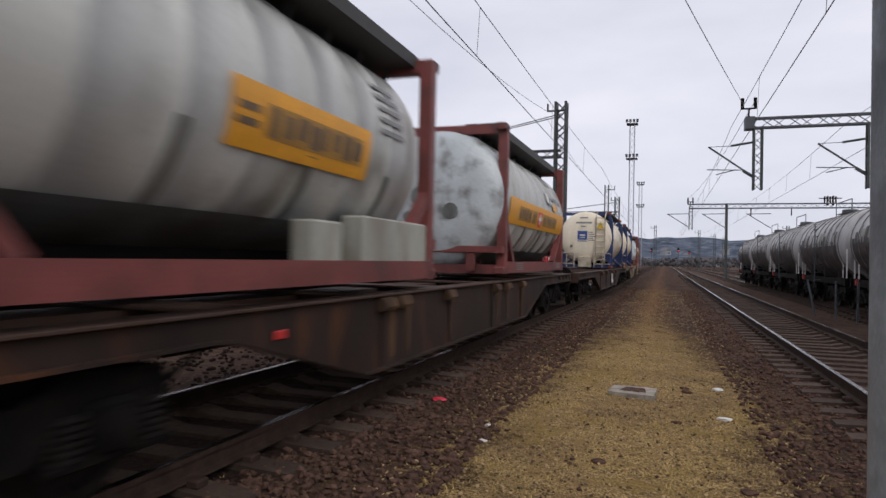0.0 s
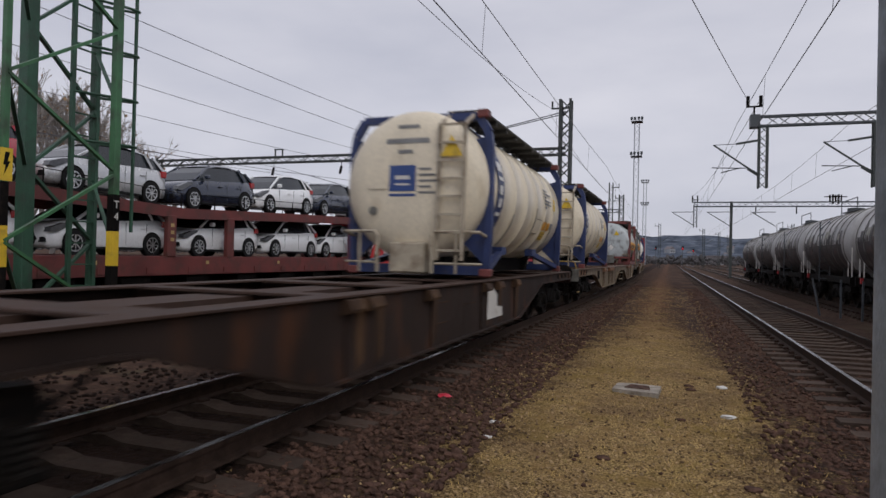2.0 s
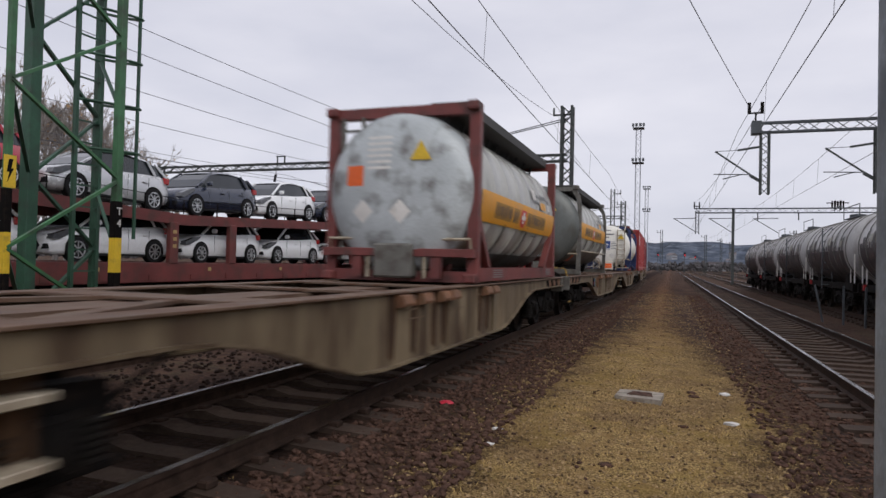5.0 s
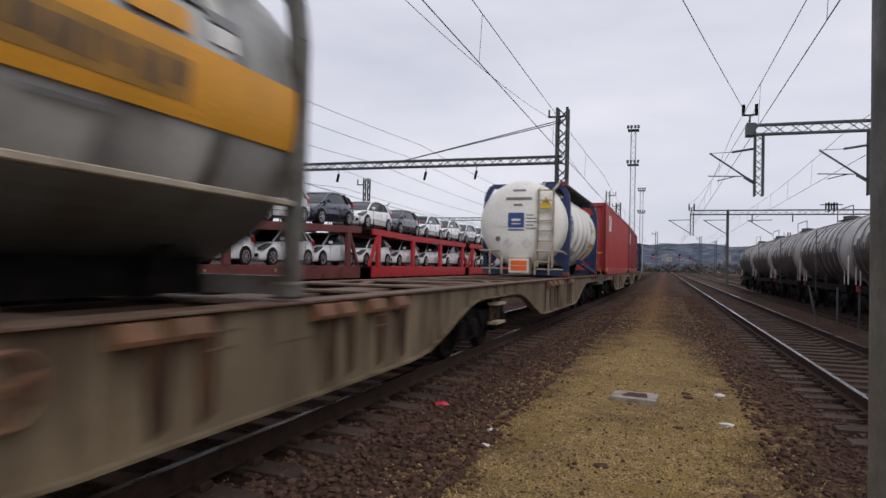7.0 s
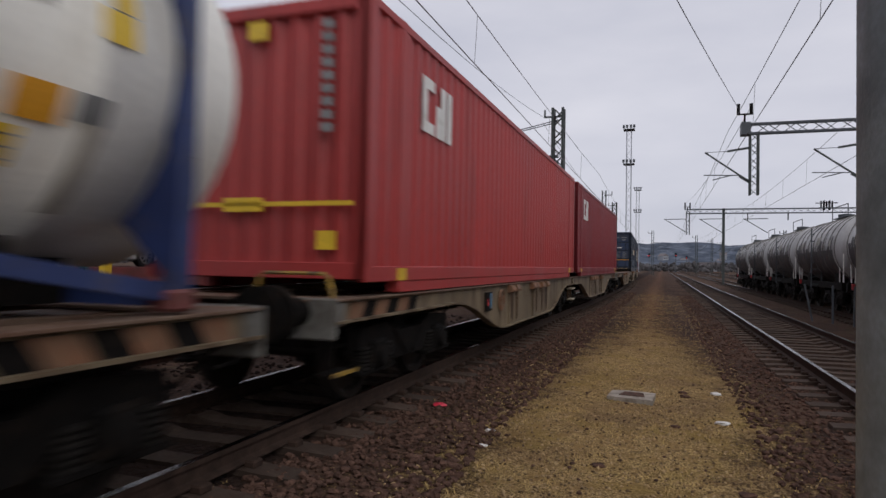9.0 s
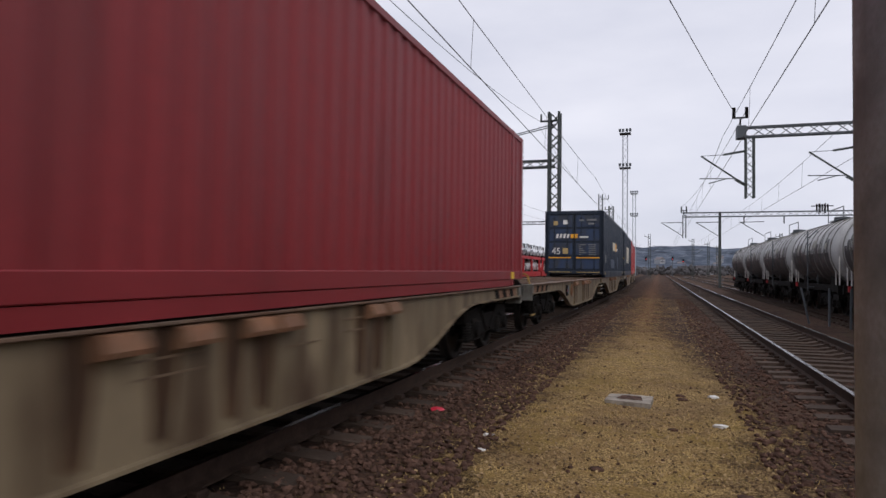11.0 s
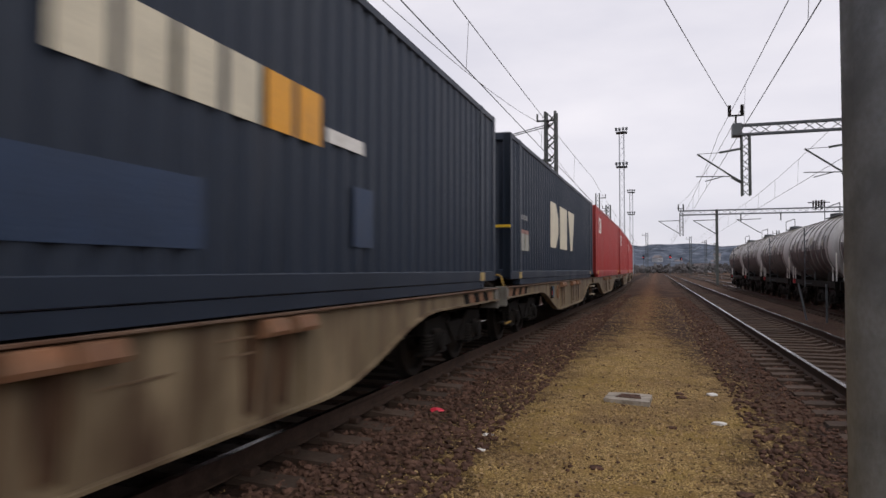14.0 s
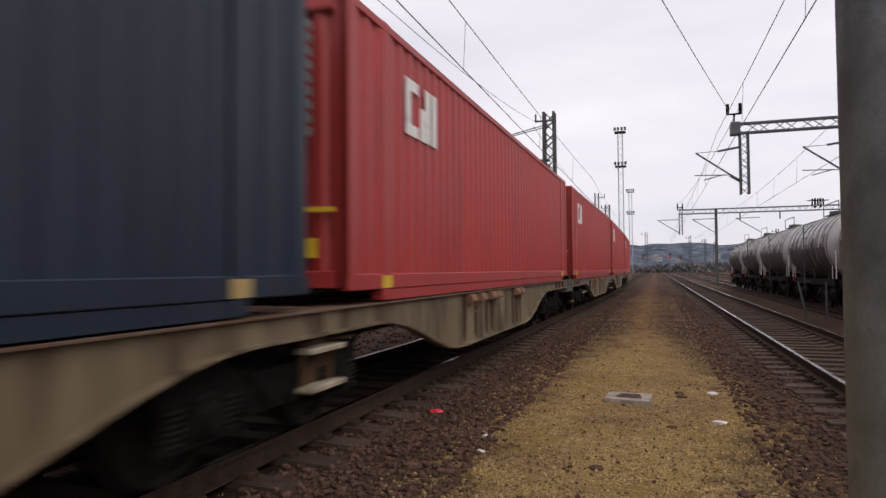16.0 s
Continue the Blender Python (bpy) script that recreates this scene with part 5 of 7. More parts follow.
def make_train():
    dark, _ = make_wagon("dark brown skeletal container wagon with rust-stained side beams", 19.2, M_BROWN, M_DECKD, (-7.2, 7.2), (DARK_CURVE, DARK_CURVE), (True, True), top=1.0, plates="white")
    dark2 = copy_thing(dark, pose(0, 0, 0))
    for o in [o for o in dark2.children_recursive if o.name.startswith("white_patch")]:
        bpy.data.objects.remove(o)
    for o in [o for o in dark.children_recursive if o.name.startswith("reflector")]:
        bpy.data.objects.remove(o)
    join_train(dark, 29.25)
    join_train(dark2, 9.1)
    L = 14.25
    front, _ = make_wagon("weathered beige articulated container wagon with rusty deck", L, M_BEIGE, M_DECK, (-L / 2 + 2.0, L / 2 - 0.45), (HEAD_CURVE, JOINT_CURVE), (True, False), plates="wheel")
    back, _ = make_wagon("weathered beige articulated container wagon with rusty deck", L, M_BEIGE, M_DECK, (-L / 2 + 2.0,), (HEAD_CURVE, JOINT_CURVE), (True, False), plates="plain")
    starts = (40.1, 69.75, 99.5, 129.3, 158.6, 188.1, 217.6)
    for k, s in enumerate(starts):
        join_train(front if k == 0 else copy_thing(front, pose(0, 0, 0)), s + L / 2)
        join_train(back if k == 0 else copy_thing(back, pose(0, 0, 0)), s + L + 0.1 + L / 2, 0, True)
    for o in [o for o in front.children_recursive if o.name.startswith(("blue_sheet", "red_mark", "brake_handwheel"))]:
        bpy.data.objects.remove(o)
    deck, deck_dark = 1.09, 1.13
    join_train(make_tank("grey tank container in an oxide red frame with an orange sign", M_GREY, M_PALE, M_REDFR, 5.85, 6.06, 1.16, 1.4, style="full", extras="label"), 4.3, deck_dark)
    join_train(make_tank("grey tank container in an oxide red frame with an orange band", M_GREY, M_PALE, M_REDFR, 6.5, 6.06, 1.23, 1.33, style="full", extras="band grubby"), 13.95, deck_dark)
    cream = make_tank("stained cream tank container with blue posts and a blue square sign", M_CREAM, M_CREAM, M_BLUE, 7.15, 6.2, 1.18, 1.42, extras="ladder", corner_mat=M_REDFR)
    join_train(cream, 33.85, 1.06)
    join_train(copy_thing(cream, pose(0, 0, 0)), 44.5, deck)
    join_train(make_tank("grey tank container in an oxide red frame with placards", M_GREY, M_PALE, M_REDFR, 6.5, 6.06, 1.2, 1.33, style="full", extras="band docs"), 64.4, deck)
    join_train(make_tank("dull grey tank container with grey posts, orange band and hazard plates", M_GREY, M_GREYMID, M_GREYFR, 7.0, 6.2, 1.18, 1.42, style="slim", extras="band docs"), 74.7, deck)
    join_train(make_tank("white tank container with blue posts, blue sign and orange plate", M_WHITE, M_WHITE, M_BLUE, 7.75, 6.2, 1.18, 1.42, extras="ladder hazard", corner_mat=M_REDFR), 94.5, deck)
    red = make_container("corrugated red 45-foot container with white logo shapes", M_RED, False, "red")
    half = 13.716 / 2
    join_train(make_container("corrugated dark crimson 45-foot container with white logo shapes", M_REDDARK, False, "red"), 114.35 + half, deck)
    for k, s in enumerate((100.0, 173.3, 188.1, 202.8, 217.5)):
        join_train(red if k == 0 else copy_thing(red, pose(0, 0, 0)), s + half, deck)
    join_train(make_container("corrugated navy 45-foot container with double doors", M_NAVY, True, "navy"), 143.9 + half, deck)
    join_train(make_container("corrugated navy 45-foot container with large pale shapes", M_NAVY, False, "letters"), 158.8 + half, deck)


def motions():
    """The whole train rolls towards the viewer at a steady speed."""
    times = [0.5 * k for k in range(33)]
    for ob, s0, z, turned in moving:
        rows = []
        for t in times:
            x, y, a = line_at(s0 - SPEED * t)
            rows.append((t, pose(x, y, z, 0, 0, math.degrees(a) + (180 if turned else 0))))
        walk(ob, rows)
        way = -1 if turned else 1
        for ws in wheels_of(ob):
            at = ws.matrix_basis.translation.copy()
            ang = math.degrees(SPEED / 0.46)
            walk(ws, [(k / 30, pose(*at, way * (ang * k / 30) % 360)) for k in range(481)])


# ---- standing vehicles ----
def make_car(label, paint, group):
    """A small five-door hatchback, its front towards -y; origin on the deck between its wheels."""
    car = thing("hatchback_car", label, "car", group)
    W = 0.85
    # stations: y, sill height, belt height, half width at the sill, half width at the belt
    st = [(-1.98, 0.34, 0.52, 0.45, 0.4), (-1.94, 0.24, 0.6, 0.66, 0.56), (-1.8, 0.19, 0.7, 0.79, 0.72), (-1.45, 0.18, 0.81, 0.85, 0.79), (-1.1, 0.18, 0.89, 0.86, 0.8), (-0.6, 0.18, 0.92, 0.86, 0.81),
          (0.3, 0.18, 0.95, 0.86, 0.81), (1.1, 0.18, 1.0, 0.86, 0.81), (1.55, 0.2, 1.02, 0.85, 0.78), (1.84, 0.25, 0.98, 0.8, 0.7), (1.96, 0.34, 0.84, 0.7, 0.6)]
    bm = bmesh.new()
    rings = []
    for y, z0, z1, w0, w1 in st:
        zm = z0 + (z1 - z0) * 0.55
        sec = [(-w0 + 0.05, z0), (w0 - 0.05, z0), (w0, z0 + 0.1), (W * min(1, w0 / 0.86) + 0.01, zm), (w1, z1 - 0.03), (w1 - 0.08, z1), (-w1 + 0.08, z1), (-w1, z1 - 0.03), (-W * min(1, w0 / 0.86) - 0.01, zm), (-w0, z0 + 0.1)]
        rings.append([bm.verts.new((x, y, z)) for x, z in sec])
    for a, b in zip(rings, rings[1:]):
        for k in range(10):
            bm.faces.new((a[k], a[(k + 1) % 10], b[(k + 1) % 10], b[k]))
    bm.faces.new(rings[0])
    bm.faces.new(rings[-1][::-1])
    bmesh.ops.recalc_face_normals(bm, faces=bm.faces)
    body = part("body", bm, paint, car, smooth=True)
    # glass house
    gh = [(-1.12, 0.89, 0.76, 0.905), (-0.7, 0.91, 0.79, 1.16), (-0.22, 0.93, 0.79, 1.39), (0.1, 0.95, 0.79, 1.45), (0.6, 0.97, 0.79, 1.46), (1.2, 1.0, 0.77, 1.4), (1.55, 1.01, 0.73, 1.3), (1.86, 1.0, 0.66, 1.02)]
    bm = bmesh.new()
    rings = []
    for y, z0, w, z1 in gh:
        t = (z1 - z0) / 0.48
        wt2 = w - 0.2 * t
        rings.append([bm.verts.new(p) for p in ((-w, y, z0 - 0.03), (w, y, z0 - 0.03), (wt2, y, z1 - 0.04 * t), (wt2 - 0.1, y, z1), (-wt2 + 0.1, y, z1), (-wt2, y, z1 - 0.04 * t))])
    for a, b in zip(rings, rings[1:]):
        for k in range(6):
            bm.faces.new((a[k], a[(k + 1) % 6], b[(k + 1) % 6], b[k]))
    bm.faces.new(rings[0])
    bm.faces.new(rings[-1][::-1])
    bmesh.ops.recalc_face_normals(bm, faces=bm.faces)
    part("glazing", bm, M_GLASS, car, "dark tinted glass", smooth=False)
    bm = bmesh.new()
    prev = None
    for y, z, w in ((-0.26, 1.39, 0.57), (0.05, 1.455, 0.59), (0.55, 1.478, 0.59), (1.2, 1.42, 0.57), (1.62, 1.29, 0.53)):
        cur = [bm.verts.new((x, y, z - dz)) for x, dz in ((-w - 0.05, 0.06), (-w + 0.06, 0.0), (0, -0.012), (w - 0.06, 0.0), (w + 0.05, 0.06))]
        if prev:
            for k in range(4):
                bm.faces.new((prev[k], prev[k + 1], cur[k + 1], cur[k]))
        prev = cur
    part("roof", bm, paint, car, smooth=True)
    for side in (-1, 1):
        for a, b, w2, d2 in (((0.77, -1.1, 0.9), (0.59, -0.24, 1.4), 0.06, 0.05), ((0.77, 1.36, 1.0), (0.6, 1.22, 1.4), 0.2, 0.06), ((0.69, 1.84, 1.0), (0.55, 1.6, 1.3), 0.2, 0.06)):
            bm = bmesh.new()
            bar(bm, (side * a[0], *a[1:]), (side * b[0], *b[1:]), w2, d2)
            part("pillar", bm, paint, car)
    for side in (-1, 1):
        bm = bmesh.new()
        box(bm, *sorted((side * 0.8, side * 0.97)), -0.72, -0.6, 0.95, 1.08, 0.03)
        part("mirror", bm, paint, car)
        bm = bmesh.new()
        prism(bm, [(-1.9, 0.56), (-1.72, 0.55), (-1.3, 0.74), (-1.22, 0.83), (-1.5, 0.79), (-1.84, 0.67)], "x", *sorted((side * 0.56, side * 0.835)))
        part("headlight", bm, M_HEADLAMP, car, "clear headlight")
        bm = bmesh.new()
        box(bm, *sorted((side * 0.66, side * 0.79)), 1.7, 1.9, 0.82, 1.0, 0.02)
        part("tail_light", bm, M_TAIL, car, "red tail light")
        bm = bmesh.new()
        for y in (-0.62, 0.33, 1.05):
            box(bm, *sorted((side * 0.85, side * 0.8635)), y, y + 0.006, 0.32, 0.88)
        part("shut_line", bm, M_CARGREY, car)
        bm = bmesh.new()
        box(bm, *sorted((side * 0.8, side * 0.868)), -0.9, 0.92, 0.17, 0.235, 0.01)
        part("sill", bm, M_RUBBER, car, "black sill strip")
        for y in (-0.2, 0.72):
            bm = bmesh.new()
            box(bm, *sorted((side * 0.84, side * 0.885)), y + 0.12, y + 0.3, 0.74, 0.765, 0.006)
            part("door_handle", bm, paint, car)
        bm = bmesh.new()
        prism(bm, [(side * 0.48, 0.3), (side * 0.72, 0.32), (side * 0.7, 0.44), (side * 0.52, 0.42)], "y", -1.955, -1.82)
        part("fog_lamp_recess", bm, M_RUBBER, car, "black fog lamp recess")
    bm = bmesh.new()
    prism(bm, [(-0.44, 0.27), (0.44, 0.27), (0.52, 0.4), (0.4, 0.58), (-0.4, 0.58), (-0.52, 0.4)], "y", -1.995, -1.86)
    part("grille", bm, M_RUBBER, car, "black mesh grille")
    for side in (-1, 1):
        for y in (-1.24, 1.25):
            bm = bmesh.new()
            x = side * 0.79
            lathe(bm, [(x - 0.1, 0.2), (x - 0.1, 0.3), (x - 0.085, 0.315), (x + 0.085, 0.315), (x + 0.1, 0.3), (x + 0.1, 0.2)], "x", 22, (0, y, 0.315))
            wheel = part("wheel", bm, M_RUBBER, car)
            bm = bmesh.new()
            lathe(bm, [(side * 0.86, 0.19), (side * 0.893, 0.215), (side * 0.893, 0.19), (side * 0.87, 0.17)], "x", 20, (0, y, 0.315))
            for k in range(8):
                t = 2 * math.pi * k / 8
                bar(bm, (side * 0.885, y, 0.315), (side * 0.885, y + 0.19 * math.cos(t), 0.315 + 0.19 * math.sin(t)), 0.035, 0.03)
            part("rim", bm, M_ALLOY, wheel, "spoked alloy rim")
            bm = bmesh.new()
            lathe(bm, [(side * 0.855, 0.325), (side * 0.868, 0.345)], "x", 20, (0, y, 0.33))
            part("wheel_arch", bm, M_BLACK, car)
    return car


X_CARS, Z_LOW, Z_UP = -14.45, 1.16, 2.72


def upper_deck(y):
    """Height of the upper deck, which dips in the middle of the brown wagon."""
    return float(np.interp(y, (0, 10.7, 15.3, 18.5, 22.3, 27.2, 29.5, 34, 100), (2.95, 2.72, 2.56, 2.69, 2.84, 3.0, 2.98, 2.86, 2.82)))


def make_carrier(label, paint, y0, y1, slope_front, slope_back, group):
    """A two-deck car-carrying wagon."""
    w = thing("car_carrier_wagon", label, "freight wagon", group)
    hw = 1.22
    for side in (-1, 1):
        x0, x1 = sorted((X_CARS + side * hw, X_CARS + side * (hw - 0.1)))
        bm = bmesh.new()
        box(bm, x0, x1, y0, y1, Z_LOW - 0.52, Z_LOW + 0.02, 0.015)
        for k in range(int((y1 - y0) / 1.6)):
            y = y0 + 0.6 + k * 1.6
            box(bm, x0 - 0.02, x1 + 0.02, y, y + 0.3, Z_LOW - 0.46, Z_LOW - 0.3)
        part("lower_beam", bm, paint, w)
        cuts = [y0] + [c for c in (10.7, 15.3, 18.5, 22.3, 34) if y0 < c < y1] + [y1]
        for a, b in zip(cuts, cuts[1:]):
            bm = bmesh.new()
            prism(bm, [(a, upper_deck(a) - 0.3), (b, upper_deck(b) - 0.3), (b, upper_deck(b)), (a, upper_deck(a))], "x", x0, x1)
            part("upper_beam", bm, paint, w)
        posts = (y0 + 0.7, y0 + 6.2, 14.8, 17.4, y1 - 1.2) if y0 < 5 else tuple(y0 + 0.7 + (y1 - y0 - 1.4) * k / 3 for k in range(4))
        for k, yy in enumerate(posts):
            bm = bmesh.new()
            box(bm, x0 - 0.03, x1 + 0.03, yy - 0.17, yy + 0.17, Z_LOW, upper_deck(yy) - 0.25, 0.02)
            part("post", bm, paint, w)
            if k in (0, len(posts) - 1):
                bm = bmesh.new()
                s = 1 if k == 0 else -1
                bar(bm, ((x0 + x1) / 2, yy + s * -0.1, upper_deck(yy) - 0.3), ((x0 + x1) / 2, yy - s * 1.0, Z_LOW), 0.1, 0.16)
                part("brace", bm, paint, w)
        bm = bmesh.new()
        n = int((y1 - y0) / 1.4)
        for k in range(n + 1):
            yy = y0 + 0.1 + (y1 - y0 - 0.2) * k / n
            bar(bm, ((x0 + x1) / 2, yy, upper_deck(yy)), ((x0 + x1) / 2, yy, upper_deck(yy) + 0.42), 0.025)
        tube(bm, [((x0 + x1) / 2, c, upper_deck(c) + 0.42) for c in cuts], 0.012, 5)
        part("guard_rope", bm, M_BLACK, w)
    bm = bmesh.new()
    box(bm, X_CARS - hw + 0.1, X_CARS + hw - 0.1, y0, y1, Z_LOW - 0.06, Z_LOW - 0.01)
    part("lower_deck", bm, M_DECKD, w)
    bm = bmesh.new()
    for a, b in zip(cuts, cuts[1:]):
        prism(bm, [(a, upper_deck(a) - 0.06), (b, upper_deck(b) - 0.06), (b, upper_deck(b) - 0.01), (a, upper_deck(a) - 0.01)], "x", X_CARS - hw + 0.1, X_CARS + hw - 0.1)
    part("upper_deck", bm, M_DECKD, w)
    bm = bmesh.new()
    box(bm, X_CARS - 0.4, X_CARS + 0.4, y0 + 0.3, y1 - 0.3, 0.2, Z_LOW - 0.1)
    for k in range(int((y1 - y0) / 2.4)):
        y = y0 + 1.2 + k * 2.4
        box(bm, X_CARS - 1.1, X_CARS + 1.1, y - 0.5, y + 0.5, 0.3, 0.62, 0.02)
        lathe(bm, [(y - 0.4, 0.02), (y - 0.38, 0.17), (y + 0.5, 0.17), (y + 0.52, 0.02)], "y", 12, (X_CARS + 0.8, 0, 0.25))
    part("underframe", bm, M_BLACK, w, "grimy black underframe")
    if paint is M_CARRIER:
        for yy, zz in ((14.8, 2.0), (14.8, 1.8), (14.8, 1.6), (12.2, 0.95), (16.3, 0.95), (20.1, 0.95)):
            bm = bmesh.new()
            box(bm, X_CARS + hw + 0.031, X_CARS + hw + 0.034, yy - 0.07, yy + 0.07, zz, zz + 0.1)
            part("stencil", bm, M_FADED, w, "small faded stencil")
    for y in (y0 + 2.2, y1 - 2.2):
        bm = bmesh.new()
        for side in (-1, 1):
            for dy in (-0.8, 0.8):
                lathe(bm, [(X_CARS + side * 0.7, 0.38), (X_CARS + side * 0.83, 0.38)], "x", 20, (0, y + dy, 0.18))
            box(bm, X_CARS + side * 1.0 - 0.06, X_CARS + side * 1.0 + 0.06, y - 1.2, y + 1.2, 0.1, 0.45)
        part("bogie", bm, M_BLACK, w)
    return w


def make_car_train():
    spans = [(0.5, 27.0, M_CARRIER, 0.0, 0.35), (28.3, 43.5, M_CARRIER2, 0.35, 0.1), (44.6, 60, M_CARRIER2, 0.1, 0.1), (61, 76.4, M_CARRIER2, 0.1, 0.1), (77.4, 93, M_CARRIER2, 0.1, 0.1)]
    for y0, y1, paint, a, b in spans:
        name = "oxide brown" if paint is M_CARRIER else "bright red"
        make_carrier(name + " double-deck car-carrying wagon loaded with hatchbacks", paint, y0, y1, a, b, "car carriers")
    paints = {"white": M_CARWHITE, "dark blue": M_CARNAVY, "red": M_CARRED, "silver": M_CARSILVER, "grey": M_CARGREY}
    made = {}

    def put(colour, y, z, back=False):
        if z is None:
            za, zb = upper_deck(y - 1.25), upper_deck(y + 1.25)
            m = pose(X_CARS, y, (za + zb) / 2 + 0.005, math.degrees(math.atan2(zb - za, 2.5)))
        else:
            m = pose(X_CARS, y, z)
        if colour in made:
            copy_thing(made[colour], m)
        else:
            made[colour] = make_car(colour + " five-door hatchback on a car carrier deck", paints[colour], "hatchbacks on the carriers")
            made[colour].matrix_basis = m
    upper = ["silver", "red", "silver", "dark blue", "white", "dark blue", "white", "grey", "white", "white", "silver", "white", "white", "dark blue", "white", "white", "silver", "white", "white", "white", "grey", "white"]
    ys = [4.6, 8.9, 13.1, 17.35, 21.3, 25.2]
    far = [29.6 + 4.1 * k for k in range(16)]
    for k, y in enumerate(ys + far):
        put(upper[k], y, None)
    lower = ["white"] * 22
    for k, y in enumerate([4.2, 8.7, 13.2, 17.6, 21.7, 25.4] + far):
        put(lower[k], y, Z_LOW)


def make_tank_wagon():
    """A four-axle tank wagon; origin on the rail head in the middle."""
    w = thing("tank_wagon", "grey-white tank wagon with a stained black belly", "tank wagon", "standing tank wagons")
    hl, r, cz = 3.55, 1.3, 2.3
    bulge = 0.42
    prof = [(-hl - bulge, 0.02)] + [(-hl - dish(1, bulge, q, 0), r * q) for q in (0.3, 0.55, 0.75, 0.88, 0.96)] + [(-hl, r)]
    full = prof + [(-a, b) for a, b in prof[::-1]]
    bm = bmesh.new()
    lathe(bm, full, "y", 40, (0, 0, cz))
    shell = part("tank", bm, M_TANKTOP, w, smooth=True)
    for k in range(9):
        bm = bmesh.new()
        y = -hl + 0.1 + k * (2 * hl - 0.2) / 8
        ring = [(math.cos(t) * (r + 0.004), y, cz + math.sin(t) * (r + 0.004)) for t in (2 * math.pi * i / 40 for i in range(41))]
        tube(bm, ring, 0.024, 4, cap=False)
        part("hoop", bm, M_GREYFR, shell)
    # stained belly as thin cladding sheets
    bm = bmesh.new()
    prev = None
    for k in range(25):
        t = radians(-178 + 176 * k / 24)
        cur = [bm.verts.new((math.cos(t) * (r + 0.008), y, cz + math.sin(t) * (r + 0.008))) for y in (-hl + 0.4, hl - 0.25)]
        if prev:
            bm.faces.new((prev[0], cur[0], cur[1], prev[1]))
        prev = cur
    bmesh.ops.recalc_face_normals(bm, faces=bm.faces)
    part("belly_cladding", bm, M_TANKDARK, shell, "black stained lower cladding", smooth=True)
    rng = random.Random(44)
    for k in range(46):
        y = rng.uniform(-hl + 0.4, hl - 0.5)
        wide, up = rng.choice((0.05, 0.09, 0.16, 0.3)), rng.uniform(3, 34) * rng.uniform(0.4, 1)
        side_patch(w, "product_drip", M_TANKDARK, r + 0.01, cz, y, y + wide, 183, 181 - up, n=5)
    for y0, y1, a0, a1 in ((-1.1, -0.5, 158, 172), (1.9, 2.3, 163, 174), (-2.9, -2.6, 166, 176)):
        side_patch(w, "plate", M_CABINET, r + 0.014, cz, y0, y1, a0, a1)
    bm = bmesh.new()
    for side in (-1, 1):
        box(bm, *sorted((side * 1.0, side * 1.12)), -hl - 0.45, hl + 0.45, 0.85, 1.08)
    for y in (-hl - 0.45, hl + 0.3):
        box(bm, -1.2, 1.2, y, y + 0.15, 0.8, 1.1)
    for y in (-2.4, 2.4):
        box(bm, -1.0, 1.0, y - 0.25, y + 0.25, 0.95, 1.4)
    part("underframe", bm, M_BLACK, w)
    for y in (-hl - 0.45, hl + 0.45):
        s = 1 if y > 0 else -1
        for side in (-1, 1):
            bm = bmesh.new()
            lathe(bm, [(y, 0.1), (y + s * 0.35, 0.1), (y + s * 0.36, 0.23), (y + s * 0.42, 0.2)], "y", 16, (side * 0.875, 0, 1.05))
            part("buffer", bm, M_BLACK, w)
        bm = bmesh.new()
        tube(bm, [(-1.1, y - s * 0.2, 1.1), (-1.1, y - s * 0.2, 2.1), (-1.1, y - s * 0.7, 2.15), (-1.1, y - s * 0.7, 1.1)], 0.022, 6)
        part("end_rail", bm, M_PLATE, w, "white tubular handrail")
    bm = bmesh.new()
    for x in (-1.36, -1.0):
        bar(bm, (x, 0, 0.8), (x, 0, cz + 0.9), 0.04)
    for k in range(8):
        bar(bm, (-1.36, 0, 0.95 + k * 0.28), (-1.0, 0, 0.95 + k * 0.33), 0.03)
    box(bm, -0.35, 0.35, -1.2, 1.2, cz + r + 0.03, cz + r + 0.06)
    lathe(bm, [(0, 0.3), (0.25, 0.3), (0.28, 0.1)], "z", 16, (0, 0.5, cz + r - 0.05))
    for y in (-1.2, 1.2):
        bar(bm, (-0.35, y, cz + r), (-0.35, y, cz + r + 0.5), 0.03)
    bar(bm, (-0.35, -1.2, cz + r + 0.5), (-0.35, 1.2, cz + r + 0.5), 0.03)
    part("ladder_and_platform", bm, M_MASTG, w)
    bm = bmesh.new()
    box(bm, -1.2, -1.1, 3.25, 3.36, 0.9, 1.08)
    part("red_valve", bm, M_CARRIER2, w, "dull red hose and valve")
    for y in (-2.3, 2.3):
        make_bogie(w, y)
    return w


